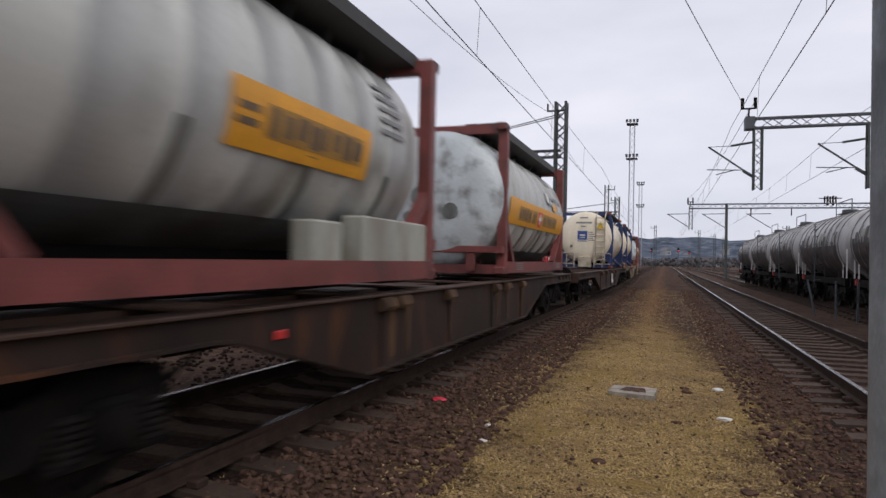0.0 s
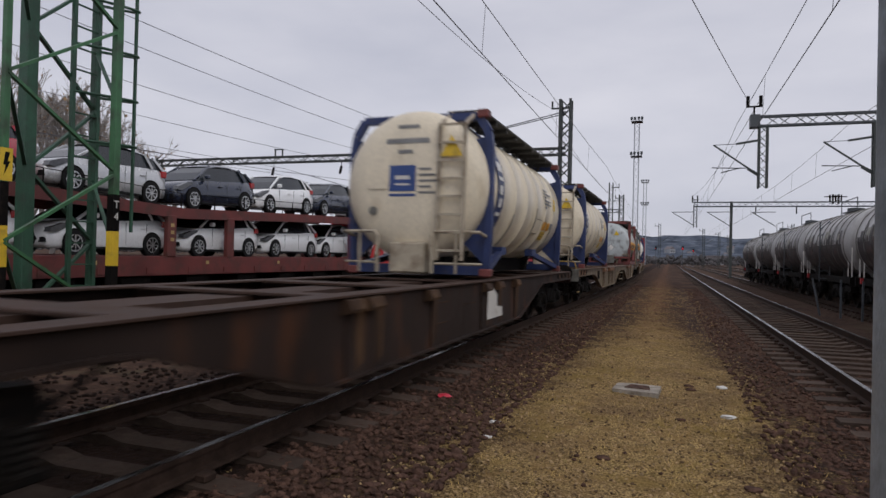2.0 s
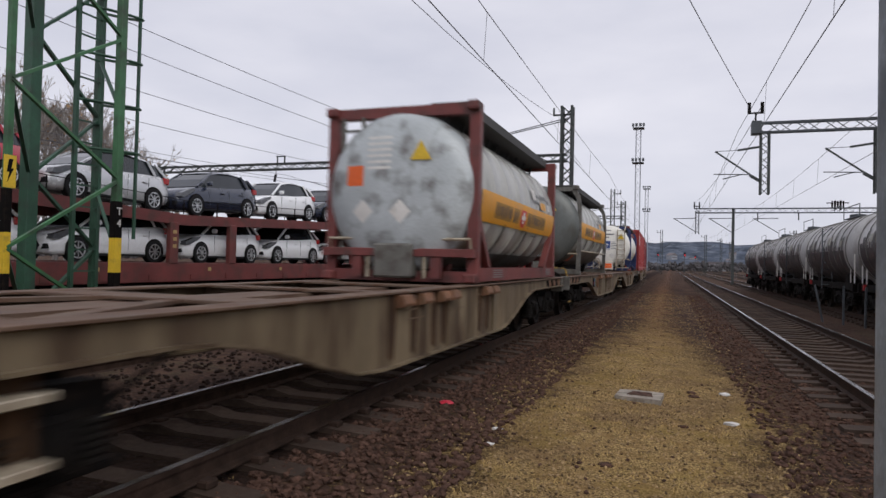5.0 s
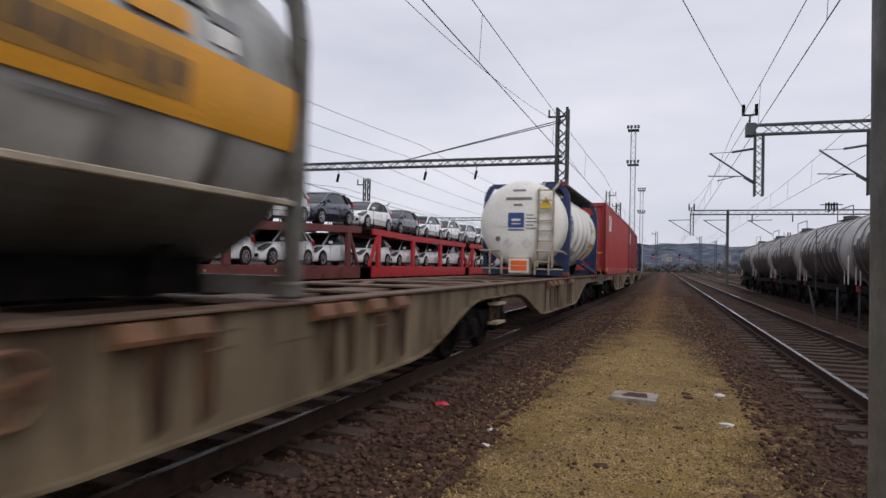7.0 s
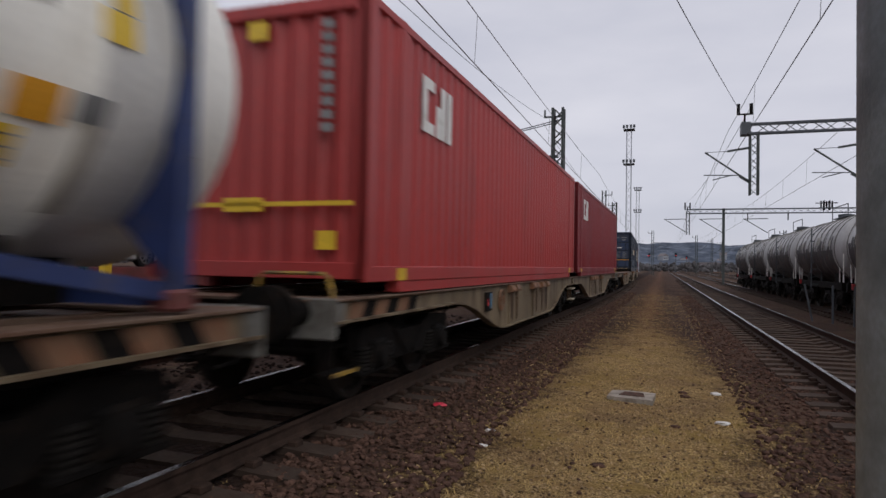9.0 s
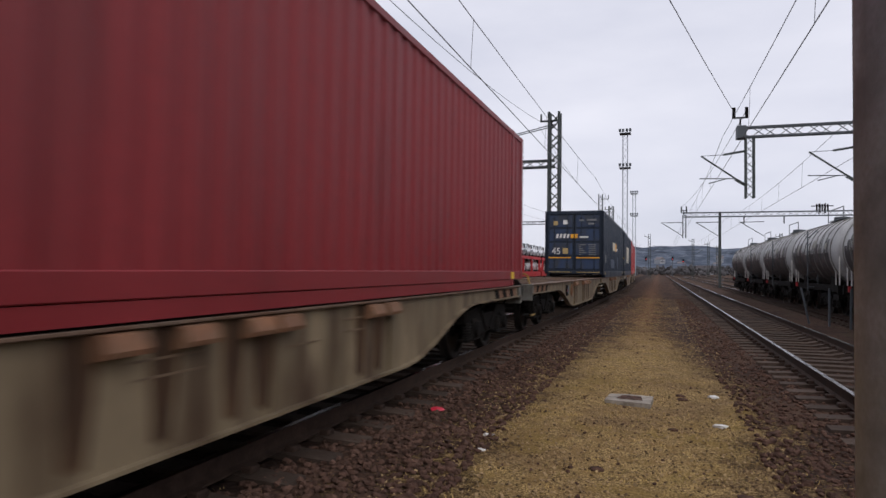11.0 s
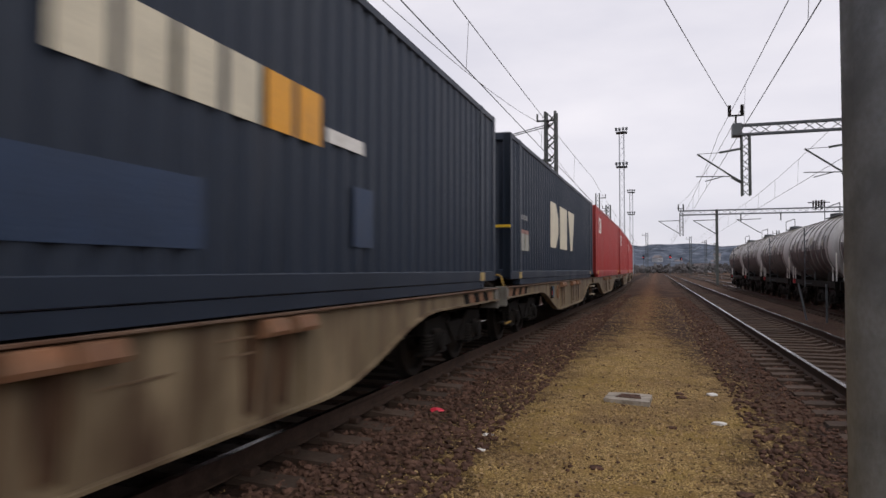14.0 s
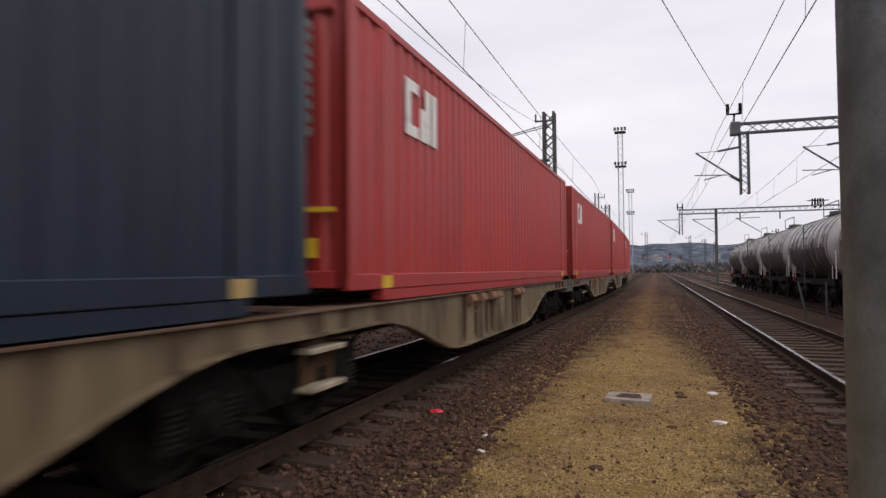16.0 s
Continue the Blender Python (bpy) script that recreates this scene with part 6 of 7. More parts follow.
# ---- masts, wires and the yard ----
def make_gantry():
    g = thing("catenary_gantry", "dark lattice steel gantry carrying overhead wires", "gantry", "catenary gantries")
    Y, x0, x1, zb = 29.0, 3.05, 21.0, 7.1
    bm = bmesh.new()
    lattice(bm, (x0, Y, zb), (x1, Y, zb), 0.3, 0.38, 0.065, 0.05, 0.5)
    box(bm, x0 - 0.05, x0 + 0.3, Y - 0.28, Y + 0.28, zb - 0.25, zb + 0.25)
    part("beam", bm, M_MASTG, g)
    for x in (3.5, 7.5):
        bm = bmesh.new()
        lattice(bm, (x, Y, zb - 0.2), (x, Y, 4.4), 0.3, 0.3, 0.07, 0.045, 0.32)
        part("drop_post", bm, M_MAST, g)
        bm = bmesh.new()
        bar(bm, (x - 0.1, Y, 4.9), (x - 1.85, Y, 6.2), 0.06)
        bar(bm, (x - 0.1, Y, 4.9), (x - 0.55, Y, 5.2), 0.11)
        bar(bm, (x - 0.1, Y, 6.35), (x - 1.0, Y, 6.22), 0.08)
        bar(bm, (x - 1.85, Y, 6.2), (x - 1.0, Y, 6.22), 0.02)
        bar(bm, (x - 0.6, Y, 5.22), (x - 1.9, Y, 5.26), 0.035)
        bar(bm, (x - 0.8, Y, 5.24), (x - 1.55, Y, 5.05), 0.035)
        part("cantilever", bm, M_MAST, g, "insulated cantilever arm")
    bm = bmesh.new()
    for side in (-1, 1):
        bar(bm, (x0 + 0.1, Y + side * 0.0, zb + 0.25), (x0 + 0.1, Y, zb + 0.65), 0.06)
        bar(bm, (x0 + 0.1 + side * 0.24, Y, zb + 0.6), (x0 + 0.1 + side * 0.24, Y, zb + 1.05), 0.12)
    bar(bm, (x0 - 0.14, Y, zb + 0.62), (x0 + 0.34, Y, zb + 0.62), 0.06)
    part("insulator", bm, M_BLACK, g, "pair of dark insulators")
    bm = bmesh.new()
    lattice(bm, (20.8, Y, -0.4), (20.8, Y, 8.5), 0.5, 0.5, 0.09, 0.05, 0.6)
    part("mast", bm, M_MAST, g)


def make_gantry_far():
    g = thing("catenary_gantry", "slender lattice gantry on a round post", "gantry", "catenary gantries")
    Y, zb = 75.0, 7.5
    bm = bmesh.new()
    lattice(bm, (2.4, Y, zb), (24, Y, zb), 0.5, 0.45, 0.09, 0.05, 0.6)
    part("beam", bm, M_MASTG, g)
    for x, lo in ((2.6, 5.0), (24, -0.4)):
        bm = bmesh.new()
        lattice(bm, (x, Y, lo), (x, Y, zb), 0.32, 0.32, 0.08, 0.05, 0.4)
        part("drop_post", bm, M_MAST, g)
    bm = bmesh.new()
    bar(bm, (6.15, Y, -0.4), (6.15, Y, zb + 0.3), 0.26)
    part("post", bm, M_MAST, g)
    bm = bmesh.new()
    for x in (2.3, 2.8, 15.3, 15.8, 16.3):
        bar(bm, (x, Y, zb + 0.2), (x, Y, zb + 0.95), 0.13)
    bar(bm, (2.55, Y, zb), (2.55, Y, zb + 0.5), 0.08)
    bar(bm, (2.2, Y, zb + 0.5), (2.9, Y, zb + 0.5), 0.08)
    lattice(bm, (15.8, Y, zb), (15.8, Y, zb + 1.0), 0.5, 0.5, 0.08, 0.05, 0.4)
    bar(bm, (14.8, Y, zb + 0.75), (16.8, Y, zb + 0.75), 0.09)
    part("insulator", bm, M_BLACK, g)
    for x in (2.6, 6.15, 10.5):
        bm = bmesh.new()
        bar(bm, (x - 0.1, Y, 5.2), (x - 2.4, Y, 6.7), 0.07)
        bar(bm, (x - 0.1, Y, 6.7), (x - 2.4, Y, 6.66), 0.07)
        part("cantilever", bm, M_MAST, g)
    for x in (8.5, 12.3):
        bm = bmesh.new()
        bar(bm, (x, Y, zb - 0.2), (x, Y, zb - 1.0), 0.1)
        part("hanging_insulator", bm, M_BLACK, g)


def make_portal(Y, x0, x1, zb, top, step, label):
    g = thing("catenary_portal", label, "gantry", "catenary portals")
    bm = bmesh.new()
    lattice(bm, (x0, Y, -0.4), (x0, Y, top), 0.62, 0.62, 0.15, 0.13, 0.62)
    part("mast", bm, M_MAST, g)
    bm = bmesh.new()
    lattice(bm, (x1, Y, -0.4), (x1, Y, zb + 0.4), 0.5, 0.5, 0.1, 0.055, 0.55)
    part("mast", bm, M_MAST, g)
    bm = bmesh.new()
    lattice(bm, (x1, Y, zb), (x0, Y, zb), 0.42, 0.4, 0.1, 0.07, step)
    part("beam", bm, M_MAST, g)
    bm = bmesh.new()
    for x in (x0 - 5.5, x0 - 9.0, x0 - 15.5, x0 - 21):
        bar(bm, (x, Y, zb - 0.55), (x - 0.12, Y, zb - 1.1), 0.13)
        bar(bm, (x, Y, zb - 0.2), (x, Y, zb - 0.55), 0.03)
    part("insulator", bm, M_BLACK, g)
    bm = bmesh.new()
    xh = x0 - 20.6
    for dx in (-0.3, 0.3):
        bar(bm, (xh + dx, Y, zb + 0.2), (xh + dx, Y, zb + 0.75), 0.08)
    bar(bm, (xh - 0.4, Y, zb + 0.75), (xh + 0.4, Y, zb + 0.75), 0.08)
    bar(bm, (x0 - 0.9, Y, top - 0.5), (x0 + 0.4, Y, top - 0.5), 0.1)
    bar(bm, (x0 - 0.85, Y, top - 0.5), (x0 - 0.85, Y, top - 0.05), 0.1)
    part("bracket", bm, M_MAST, g)
    bm = bmesh.new()
    for dz in (0.0, 0.14):
        bar(bm, (x0, Y, top - 0.7 - dz), (x0 - 10.6, Y, zb + 0.25), 0.05)
    part("stay_rod", bm, M_MASTG, g, "slanting stay rods")


def make_mast(x, y, top, label, arm=-1):
    g = thing("catenary_mast", label, "mast", "catenary masts")
    bm = bmesh.new()
    lattice(bm, (x, y, -0.4), (x, y, top), 0.45, 0.45, 0.1, 0.06, 0.6)
    part("mast", bm, M_MAST, g)
    bm = bmesh.new()
    bar(bm, (x, y, top - 0.6), (x + arm * 1.0, y, top - 0.6), 0.09)
    bar(bm, (x + arm * 0.95, y, top - 0.6), (x + arm * 0.95, y, top - 0.1), 0.09)
    bar(bm, (x, y, 5.2), (x - arm * 2.4, y, 6.9), 0.07)
    bar(bm, (x, y, 6.9), (x - arm * 1.4, y, 6.85), 0.07)
    part("cantilever", bm, M_MAST, g)


def make_floodlight(x, y, top, label):
    g = thing("floodlight_mast", label, "floodlight mast", "floodlight masts")
    bm = bmesh.new()
    lattice(bm, (x, y, -0.4), (x, y, top - 1), 1.0, 1.0, 0.16, 0.09, 1.4)
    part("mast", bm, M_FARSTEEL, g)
    for z in (top - 8.5, top - 0.8):
        bm = bmesh.new()
        box(bm, x - 1.2, x + 1.2, y - 1.2, y + 1.2, z - 0.12, z + 0.05)
        for dx in (-1.1, -0.4, 0.4, 1.1):
            box(bm, x + dx - 0.25, x + dx + 0.25, y - 1.3, y - 0.8, z + 0.3, z + 0.9)
            bar(bm, (x + dx, y - 1.1, z), (x + dx, y - 1.1, z + 0.4), 0.1)
        part("lamp_platform", bm, M_MASTG, g)


def make_green_tower():
    g = thing("lattice_tower", "green lattice tower with a caged ladder and striped posts", "lattice tower")
    xf, xb, z0, z1 = -9.6, -11.0, -0.35, 14.0
    ya, yc, yb, yd = 7.16, 9.25, 8.62, 10.05
    legs = {}
    for key, x, y, hw in (("a", xf, ya, 0.05), ("c", xf, yc, 0.07), ("b", xb, yb, 0.11), ("d", xb, yd, 0.06)):
        bm = bmesh.new()
        box(bm, x - hw, x + hw, y - hw, y + hw, z0, z1, 0.01)
        legs[key] = part("leg", bm, M_GREEN if x == xf else M_GREENSHADE, g)
        if x == xf:
            for za, zb, m in ((1.05, 1.68, M_SAFETY), (1.68, 2.35, M_BLACK), (0.4, 1.05, M_BLACK)):
                bm = bmesh.new()
                box(bm, x - hw - 0.004, x + hw + 0.004, y - hw - 0.004, y + hw + 0.004, za, zb)
                part("stripe", bm, m, legs[key], "yellow and black warning stripe")
    bm = bmesh.new()
    box(bm, xf + 0.052, xf + 0.06, ya - 0.1, ya + 0.1, 2.36, 2.86)
    plate = part("warning_plate", bm, M_SAFETY, g, "yellow high-voltage plate")
    bm = bmesh.new()
    prism(bm, [(ya - 0.02, 2.8), (ya + 0.05, 2.8), (ya + 0.02, 2.66), (ya + 0.06, 2.66), (ya - 0.04, 2.44), (ya - 0.01, 2.6), (ya - 0.05, 2.6)], "x", xf + 0.06, xf + 0.064)
    part("flash", bm, M_BLACK, plate)
    for k, ch in enumerate("T4"):
        text_part("sign_letter", ch, 0.2, M_PLATE, g, pose(xf + 0.077, yc, 2.1 - k * 0.22, 90, 0, 90))
    # a zigzag on the face towards the tracks, another on the rear face
    low, k = 0.15, 0
    while low < z1 - 1.4:
        for x, p, q, m, w, shift in ((xf, ya, yc, M_GREEN, 0.07, 0.0), (xb, yb, yd, M_GREENSHADE, 0.09, 0.05)):
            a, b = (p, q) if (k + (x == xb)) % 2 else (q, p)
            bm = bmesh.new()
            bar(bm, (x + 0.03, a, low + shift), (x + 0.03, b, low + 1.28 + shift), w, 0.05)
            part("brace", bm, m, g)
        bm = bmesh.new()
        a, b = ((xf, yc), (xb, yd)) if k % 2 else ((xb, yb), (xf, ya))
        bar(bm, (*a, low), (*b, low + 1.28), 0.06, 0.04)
        part("brace", bm, M_GREENSHADE, g)
        low += 1.3
        k += 1
    ladder = thing("caged_ladder", "green caged ladder fixed to a lattice tower", "ladder")
    bm = bmesh.new()
    ly = (9.46, 10.03)
    for y in ly:
        bar(bm, (xb + 0.1, y, -0.35), (xb + 0.1, y, z1), 0.075)
    z = 0.2
    while z < z1:
        bar(bm, (xb + 0.1, ly[0], z), (xb + 0.1, ly[1], z), 0.03)
        z += 0.42
    part("ladder", bm, M_GREENSHADE, ladder)
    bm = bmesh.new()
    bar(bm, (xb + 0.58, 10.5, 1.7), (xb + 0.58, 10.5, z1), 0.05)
    part("cage_strip", bm, M_GREENSHADE, ladder)
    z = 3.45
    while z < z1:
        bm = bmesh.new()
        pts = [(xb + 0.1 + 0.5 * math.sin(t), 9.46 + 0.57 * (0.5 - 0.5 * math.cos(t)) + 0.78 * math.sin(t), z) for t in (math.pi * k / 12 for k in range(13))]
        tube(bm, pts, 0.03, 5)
        part("hoop", bm, M_GREENSHADE, ladder)
        z += 0.93


def make_wire(name, label, pts, r=0.012):
    bm = bmesh.new()
    tube(bm, pts, r, 5)
    tagged(part(name, bm, M_WIRE), label, "wire", "overhead wires")


def sag(a, b, drop, n=14):
    a, b = Vector(a), Vector(b)
    return [a.lerp(b, k / n) - Vector((0, 0, drop * 4 * (k / n) * (1 - k / n))) for k in range(n + 1)]


def make_wires():
    for x, far, posts in ((-3.72, 200, (-24, 40.5, 92, 145)), (2.45, 200, (-30, 29, 75, 130)), (6.6, 200, (-30, 29, 75, 130))):
        make_wire("contact_wire", "taut overhead contact wire above the rails", [(x, -30, 5.55), (x, far, 5.55)], 0.011)
        for a, b in zip(posts, posts[1:]):
            s = sag((x + 0.05, a, 7.0), (x + 0.05, b, 7.0), 0.45)
            make_wire("messenger_wire", "sagging messenger wire above the contact wire", s, 0.01)
            for k in (2, 4, 6, 8, 10, 12):
                p = s[k]
                make_wire("dropper", "thin dropper wire hanging from the messenger", [p, (x, p.y, 5.55)], 0.006)
    make_wire("feeder_wire", "feeder wire slung between masts", sag((-7.1, 40.5, 10.7), (-7.6, -15, 10.2), 1.5), 0.012)
    make_wire("feeder_wire", "feeder wire slung between masts", sag((-7.2, 40.5, 10.4), (-7.2, 92, 10.0), 0.8), 0.012)
    make_wire("feeder_wire", "feeder wire slung between masts", sag((2.95, 29, 7.9), (-5.0, -10, 7.8), 0.3), 0.012)
    make_wire("feeder_wire", "feeder wire slung between masts", sag((3.4, 29, 8.05), (2.3, 75, 8.4), 0.6), 0.012)
    for z0, z1, x in ((11.2, 9.2, -15.5), (10.6, 8.3, -16), (8.6, 7.6, -21), (8.1, 7.3, -26), (7.4, 7.0, -27), (6.4, 6.4, -21), (9.6, 8.0, -18.5), (7.0, 6.8, -24), (6.0, 6.0, -29)):
        make_wire("yard_wire", "overhead wire across the yard", sag((x - 6, -4, z0), (x, 40, z1), 0.5), 0.014)
        make_wire("yard_wire", "overhead wire across the yard", sag((x, 40, z1), (x + 2, 95, z1), 0.6), 0.014)


def make_tree(x, y, height, seed, label):
    """A bare late-autumn poplar: steep branches, fine twigs and a few brown leaves."""
    rng = random.Random(seed)
    t = thing("bare_tree", label, "tree", "bare trees", pose(x, y, -0.4))
    bm = bmesh.new()
    twigs = bmesh.new()
    leaves = bmesh.new()

    def grow(p, d, length, r, depth):
        q = p + d * length
        mid = p + d * length * 0.5 + Vector((rng.uniform(-1, 1), rng.uniform(-1, 1), 0)) * length * 0.04
        tube(bm if depth < 2 else twigs, [p, mid, q] if depth < 3 else [p, q], r, 6 if depth < 2 else 3, cap=False, radii=[r, r * 0.8, r * 0.6] if depth < 3 else [r, r * 0.6])
        if depth == 4:
            if rng.random() < 0.28:
                for _ in range(2):
                    c = p.lerp(q, rng.random())
                    s = rng.uniform(0.1, 0.2)
                    u, v = Vector((rng.uniform(-1, 1), rng.uniform(-1, 1), rng.uniform(-1, 1))), Vector((rng.uniform(-1, 1), rng.uniform(-1, 1), rng.uniform(-1, 1)))
                    leaves.faces.new([leaves.verts.new(w) for w in (c, c + u * s, c + u * s + v * s, c + v * s)])
            return
        n = 10 if depth == 0 else rng.choice((4, 5))
        for k in range(n):
            f = rng.uniform(0.35, 1.0) if depth else rng.uniform(0.25, 1.0)
            a = rng.uniform(0, 6.28)
            spread = rng.uniform(0.25, 0.6)
            dd = (d + Vector((math.cos(a), math.sin(a), 0.15)) * spread).normalized()
            grow(p.lerp(q, f), dd, length * rng.uniform(0.45, 0.62), max(0.016, r * 0.5), depth + 1)
    grow(Vector((0, 0, 0)), Vector((rng.uniform(-0.05, 0.05), rng.uniform(-0.05, 0.05), 1)).normalized(), height * 0.62, height * 0.018, 0)
    part("trunk", bm, M_BARK, t)
    tagged(part("twig_growth", twigs, M_BARK, t), kind="stuff")
    tagged(part("leaf_growth", leaves, M_LEAF, t, "sparse brown leaves"), kind="stuff")


def make_backdrop():
    rng = random.Random(5)
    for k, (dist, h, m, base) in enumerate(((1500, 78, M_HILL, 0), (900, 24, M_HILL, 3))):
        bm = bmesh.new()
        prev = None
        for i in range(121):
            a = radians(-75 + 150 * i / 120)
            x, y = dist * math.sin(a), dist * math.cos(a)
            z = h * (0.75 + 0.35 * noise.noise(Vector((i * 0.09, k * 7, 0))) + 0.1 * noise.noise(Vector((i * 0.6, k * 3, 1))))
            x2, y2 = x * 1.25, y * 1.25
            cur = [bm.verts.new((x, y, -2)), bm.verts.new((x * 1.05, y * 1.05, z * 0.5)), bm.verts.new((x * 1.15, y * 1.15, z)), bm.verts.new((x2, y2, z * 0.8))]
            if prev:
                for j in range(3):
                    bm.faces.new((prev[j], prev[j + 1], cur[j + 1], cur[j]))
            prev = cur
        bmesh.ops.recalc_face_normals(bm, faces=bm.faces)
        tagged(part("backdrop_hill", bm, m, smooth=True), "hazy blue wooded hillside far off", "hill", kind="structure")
    # houses scattered on the slope
    for k in range(26):
        a = radians(rng.uniform(-14, 16))
        d = rng.uniform(1000, 1100)
        h = thing("house", "pale distant house on the hillside", "house", "distant houses", pose(d * math.sin(a), d * math.cos(a), rng.uniform(6, 20), 0, 0, rng.uniform(0, 90)))
        bm = bmesh.new()
        box(bm, -6, 6, -5, 5, -8, 5)
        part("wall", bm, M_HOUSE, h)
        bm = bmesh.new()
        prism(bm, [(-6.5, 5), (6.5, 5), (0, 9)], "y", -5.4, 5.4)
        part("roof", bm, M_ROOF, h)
        for dx in (-3, 0, 3):
            bm = bmesh.new()
            box(bm, dx - 0.7, dx + 0.7, -5.06, -4.98, 1, 3)
            part("window", bm, M_GLASS, h)
    # scrub along the yard's edge
    bm = bmesh.new()
    base = bmesh.new()
    bmesh.ops.create_icosphere(base, subdivisions=1, radius=1)
    ball = np.array([v.co[:] for v in base.verts])
    tris = np.array([[v.index for v in f.verts] for f in base.faces])
    base.free()
    verts, faces = [], []
    nrng = np.random.default_rng(17)
    for k in range(9500):
        a = radians(rng.uniform(-60, 40))
        d = rng.uniform(280, 560)
        s = rng.uniform(0.3, 1.15)
        tall = rng.uniform(0.2, 5.5) * (0.55 + 0.6 * noise.noise(Vector((a * 9, d * 0.01, 0))))
        p = ball * (1 + nrng.uniform(-0.4, 0.4, (len(ball), 1))) * np.array([s, s, s * rng.uniform(0.7, 1.5)])
        faces.extend((tris + len(verts)).tolist())
        verts.extend((p + np.array([d * math.sin(a), d * math.cos(a), max(0.3, tall)])).tolist())
    bm.free()
    me = bpy.data.meshes.new("far_scrub")
    me.from_pydata(verts, [], faces)
    me.materials.append(M_WOOD)
    tagged(new("far_scrub", me), "bare brown scrub beyond the yard", "scrub", kind="stuff")
    # signals
    for x, y, z in ((-4.5, 250, 5.4), (4.3, 230, 5.2), (10, 300, 5.5)):
        sg = thing("signal", "railway signal post showing red", "railway signal", "red signals", pose(x, y, 0))
        bm = bmesh.new()
        bar(bm, (0, 0, -0.4), (0, 0, z), 0.18)
        part("post", bm, M_MASTG, sg)
        bm = bmesh.new()
        box(bm, -0.3, 0.3, -0.1, 0.15, z - 0.2, z + 1.1)
        part("head", bm, M_BLACK, sg)
        bm = bmesh.new()
        lathe(bm, [(-0.2, 0.13), (-0.1, 0.13)], "y", 12, (0, 0, z + 0.3))
        part("lamp", bm, M_SIGNAL, sg, "glowing red lamp")
    for k, x in enumerate((-2, 8, 13, 17, 24, 31, 40)):
        make_mast(x, 150 + 22 * (k % 4), 9.5, "distant lattice catenary mast")
    # low pale yard buildings and stored stock
    for x, y, w, h in ((28, 430, 16, 4), (62, 460, 20, 4.5), (-40, 480, 18, 5)):
        hs = thing("yard_building", "low pale yard building", "building", "yard buildings", pose(x, y, -0.4))
        bm = bmesh.new()
        box(bm, -w / 2, w / 2, -4, 4, 0, h)
        part("wall", bm, M_HOUSE, hs)
        bm = bmesh.new()
        prism(bm, [(-w / 2 - 0.5, h), (w / 2 + 0.5, h), (w / 2 - 2, h + 1.5), (-w / 2 + 2, h + 1.5)], "y", -4.4, 4.4)
        part("roof", bm, M_ROOF, hs)


def make_small_things():
    slab = thing("concrete_slab", "cracked pale concrete cover slab lying on the path", "slab")
    bm = bmesh.new()
    prism(bm, [(-0.66, 8.56), (-0.1, 8.46), (-0.07, 8.98), (-0.4, 9.05), (-0.62, 8.99)], "z", -0.33, -0.25)
    part("slab", bm, M_SLAB, slab)
    bm = bmesh.new()
    prism(bm, [(-0.52, 8.68), (-0.2, 8.64), (-0.22, 8.9), (-0.45, 8.92)], "z", -0.25, -0.244)
    part("stain", bm, M_STONE, slab, "darker worn patch")
    for name, label, cat, m, x, y, s in (("wrapper", "crumpled red wrapper on the ballast", "litter", M_LITTER, -3.0 + 0.6, 7.05, 0.06), ("paper_scrap", "white scrap of paper", "litter", M_LITTERW, 0.64, 7.8, 0.055),
                                         ("paper_scrap", "white scrap on the ballast", "litter", M_LITTERW, -1.62, 6.35, 0.04), ("paper_scrap", "white scrap on the ballast", "litter", M_LITTERW, -1.55, 5.8, 0.035), ("paper_scrap", "white scrap on the path", "litter", M_LITTERW, 0.7, 9.6, 0.05),
                                         ("dirt_clod", "dark clod on the sandy path", "clod", M_STONE, 0.28, 9.5, 0.045), ("dirt_clod", "dark clod on the sandy path", "clod", M_STONE, 0.3, 9.25, 0.05), ("dirt_clod", "dark clod on the sandy path", "clod", M_STONE, 0.14, 7.4, 0.04),
                                         ("dirt_clod", "dark clod on the sandy path", "clod", M_STONE, -0.5, 5.65, 0.045), ("dirt_clod", "dark clod on the sandy path", "clod", M_STONE, 0.62, 5.4, 0.05)):
        bm = bmesh.new()
        bmesh.ops.create_icosphere(bm, subdivisions=2, radius=s)
        for v in bm.verts:
            v.co *= 1 + 0.5 * noise.noise(v.co * 30 + Vector((x, y, 0)))
            v.co.z *= 0.45
            v.co.x *= 1.4
        ob = part(name, bm, m)
        ob.matrix_basis = pose(x, y, ground_height(x, y) + s * 0.25)
        tagged(ob, label, cat)
    # the galvanised column close to the viewer
    col = thing("steel_column", "blue-grey galvanised steel column", "column")
    bm = bmesh.new()
    cx, cy, r = 0.458, 1.25, 0.15
    lathe(bm, [(-0.36, r), (5.5, r), (6.5, r * 0.97)], "z", 40, (cx, cy, 0))
    part("shaft", bm, M_GALV, col, smooth=True)
    bm = bmesh.new()
    box(bm, cx - 0.25, cx + 0.25, cy - 0.25, cy + 0.25, -0.37, -0.33, 0.01)
    part("base_plate", bm, M_GALV, col)
    # short posts by the standing tank wagons
    for x0, y0, lean in ((4.95, 25.5, -0.25), (5.35, 24.5, 0.0), (5.7, 23.4, 0.02)):
        p = thing("marker_post", "short leaning grey concrete post beside the track", "post", "marker posts")
        bm = bmesh.new()
        bar(bm, (x0, y0, -0.4), (x0 + lean, y0, 0.9), 0.055)
        part("post", bm, M_MASTG, p)


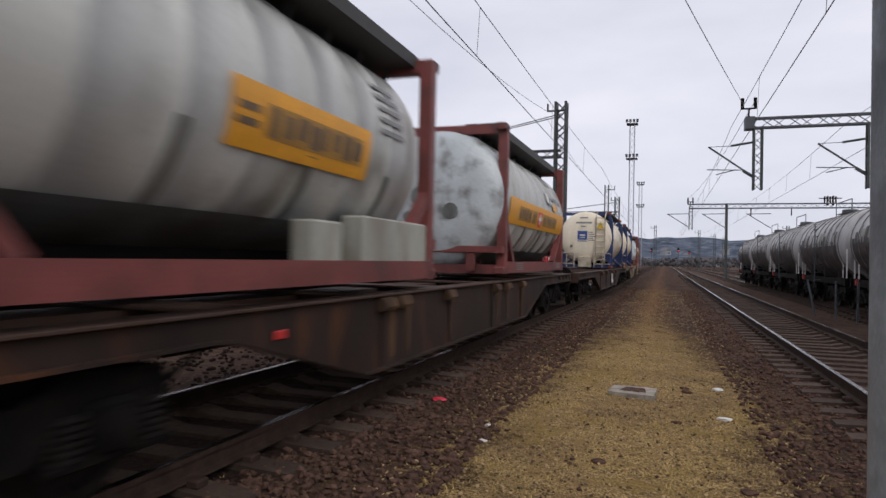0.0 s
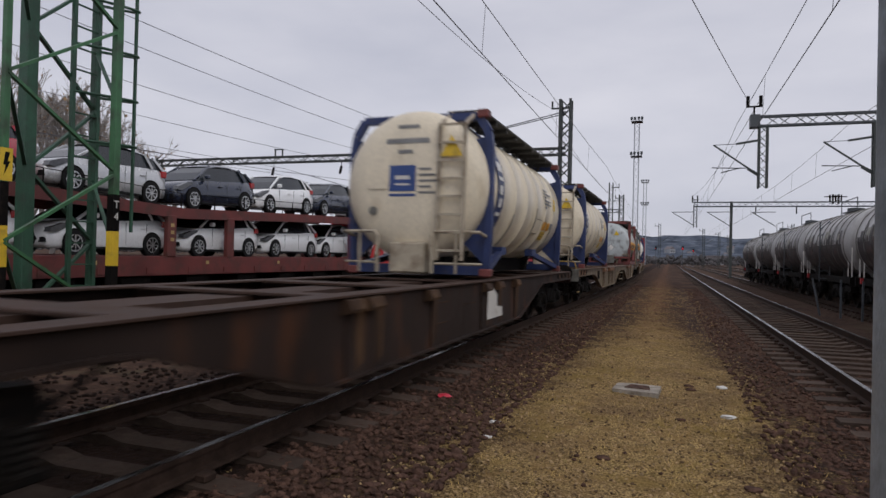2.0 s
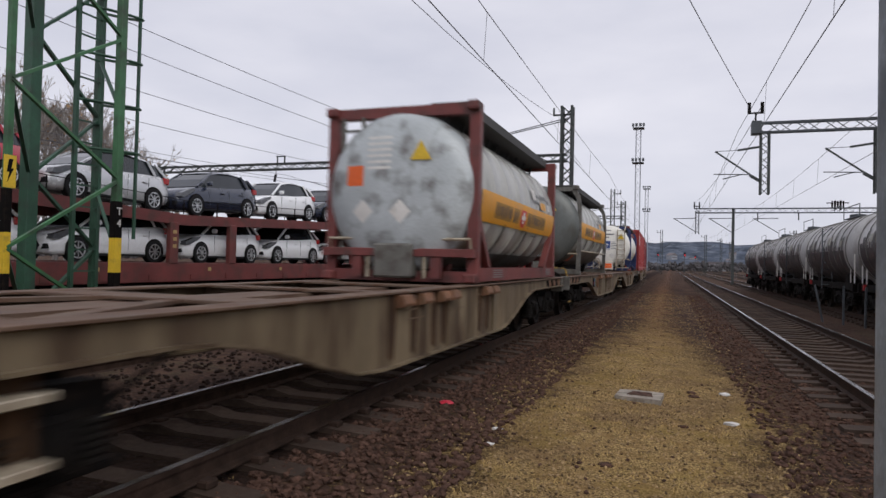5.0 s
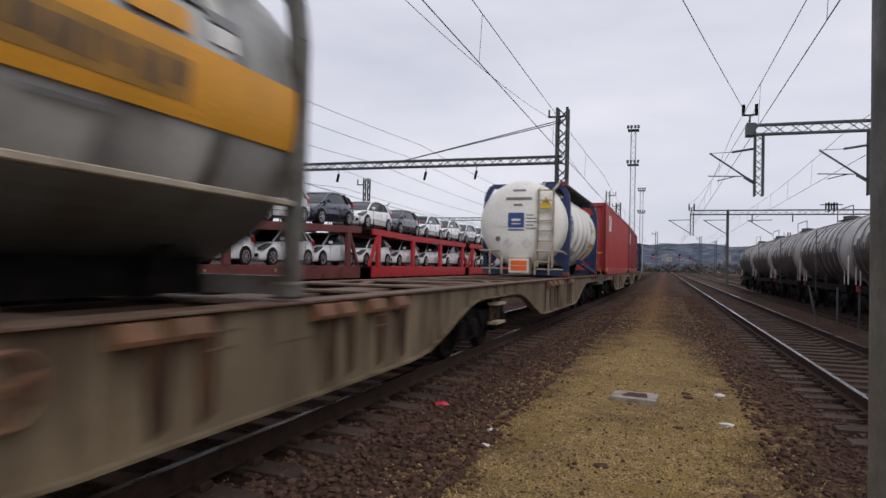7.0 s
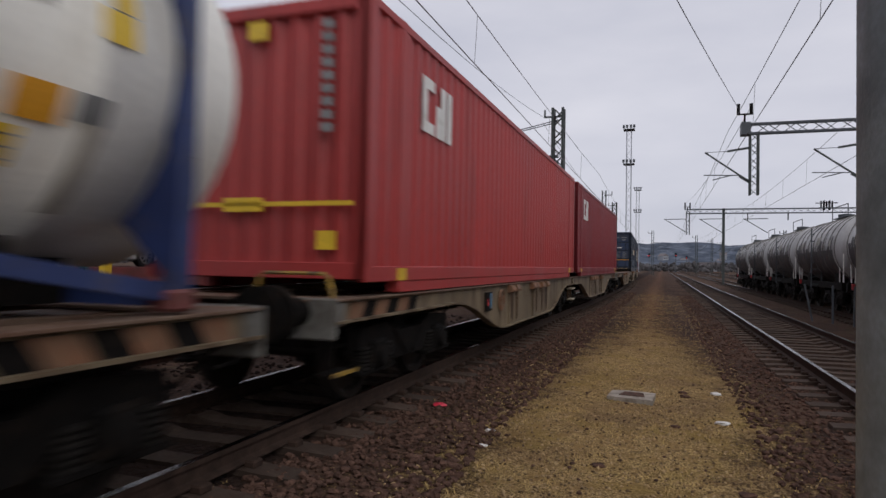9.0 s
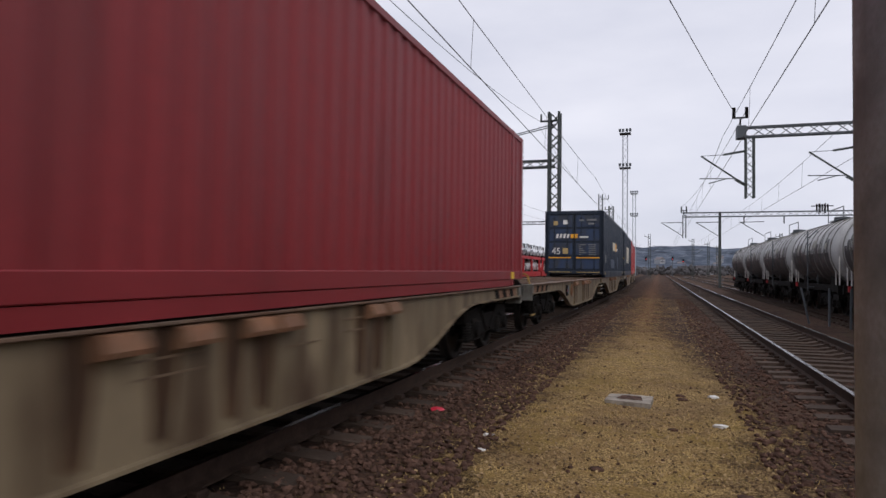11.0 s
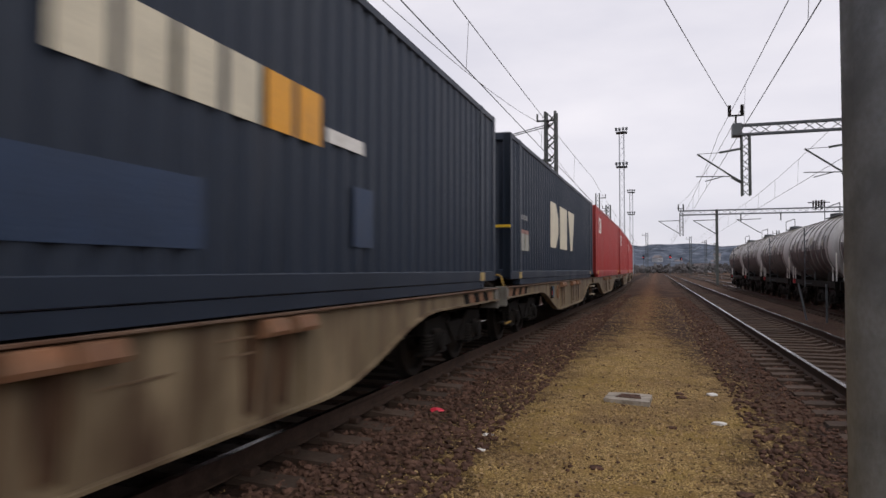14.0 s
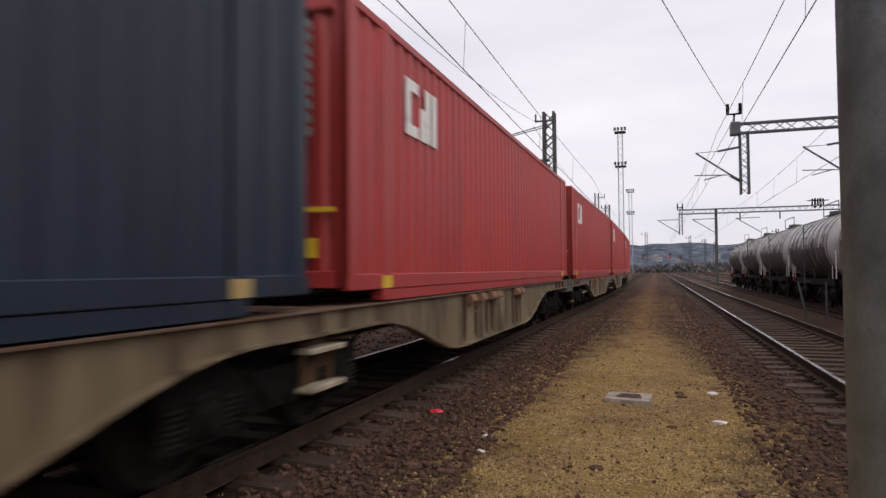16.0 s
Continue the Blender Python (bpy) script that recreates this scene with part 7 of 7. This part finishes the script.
make_ground()
make_track("near_track", "concrete-sleepered main track with polished rails", line_at, -12, 240, 0.0, [0.12 + 0.6 * k for k in range(140)], 90)
make_track("right_track", "concrete-sleepered main track with polished rails", lambda s: (X_RIGHT, s, 0.0), -12, 400, Z_RIGHT, [0.35 + 0.6 * k for k in range(160)], 100)
X_TANKS = 7.1
for x in (X_TANKS, 11.6, 16.2, -8.3, X_CARS):
    make_track("side_track", "rusty siding track", lambda s, x=x: (x, s, 0.0), -12, 400, -0.12 if x > -14 else -0.2, [10 + 0.6 * k for k in range(120)], 0)
make_train()
make_car_train()
tw = make_tank_wagon()
for k, y in enumerate((21.2, 29.8, 38.4, 47.0, 55.6, 12.6, 4.0)):
    if k == 0:
        tw.matrix_basis = pose(X_TANKS, y, -0.12)
    else:
        copy_thing(tw, pose(X_TANKS, y, -0.12))
make_gantry()
make_gantry_far()
make_portal(40.5, -6.2, -37.8, 8.0, 11.2, 0.6, "dark lattice portal with a tall mast between the tracks")
make_portal(100, -6.8, -45, 8.6, 11.0, 1.0, "distant dark lattice portal over the yard")
make_mast(-7.0, 84, 11.0, "lattice catenary mast beside the line", 1)
make_mast(-27, 56, 9.3, "lattice catenary mast in the yard")
make_floodlight(-7.2, 150, 32.8, "tall pale floodlight mast with lamp platforms")
make_floodlight(-8.2, 235, 29, "distant pale floodlight mast")
make_green_tower()
make_wires()
for k, (x, y, h) in enumerate(((-48, 37, 15), (-52, 41.5, 16), (-50, 43, 15.5), (-47, 43.5, 14.5), (-53, 51, 15), (-50, 52, 12), (-60, 47, 16), (-50, 56, 9), (-51, 36, 16), (-55, 46, 16))):
    make_tree(x, y, h * 0.95, k, "bare grey poplar with sparse brown leaves")
make_backdrop()
make_small_things()
scatter("ballast_stones", "loose dark brown ballast stones beside the tracks", M_STONE, 16500, [(-2.95, -1.5, 1.8, 44, 5, 0), (0.9, 2.3, 3, 44, 3, 0), (2.4, 3.7, 5, 44, 1.5, -0.02)], 0.035, 3)
scatter("oily_stones", "near-track ballast stones darkened by oil and painted-in train shade", M_STONEDARK, 3600, [(-4.5, -3.15, 2, 20, 2, -0.02), (-7.5, -4.7, 3, 20, 3, 0)], 0.038, 8)
scatter("path_pebbles", "small pale pebbles on the sandy path", M_PEBBLE, 8500, [(-2.1, 1.2, 2.5, 42, 1, 0)], 0.015, 4)
scatter("path_grit", "dark grit strewn over the sandy path", M_GRIT, 4200, [(-2.0, 1.3, 2.5, 42, 1, 0)], 0.014, 6)
scatter("path_stones", "few dark stones strayed onto the sandy path", M_STONE, 260, [(-1.8, 1.2, 3, 40, 1, 0)], 0.022, 12)
dry_grass()
motions()
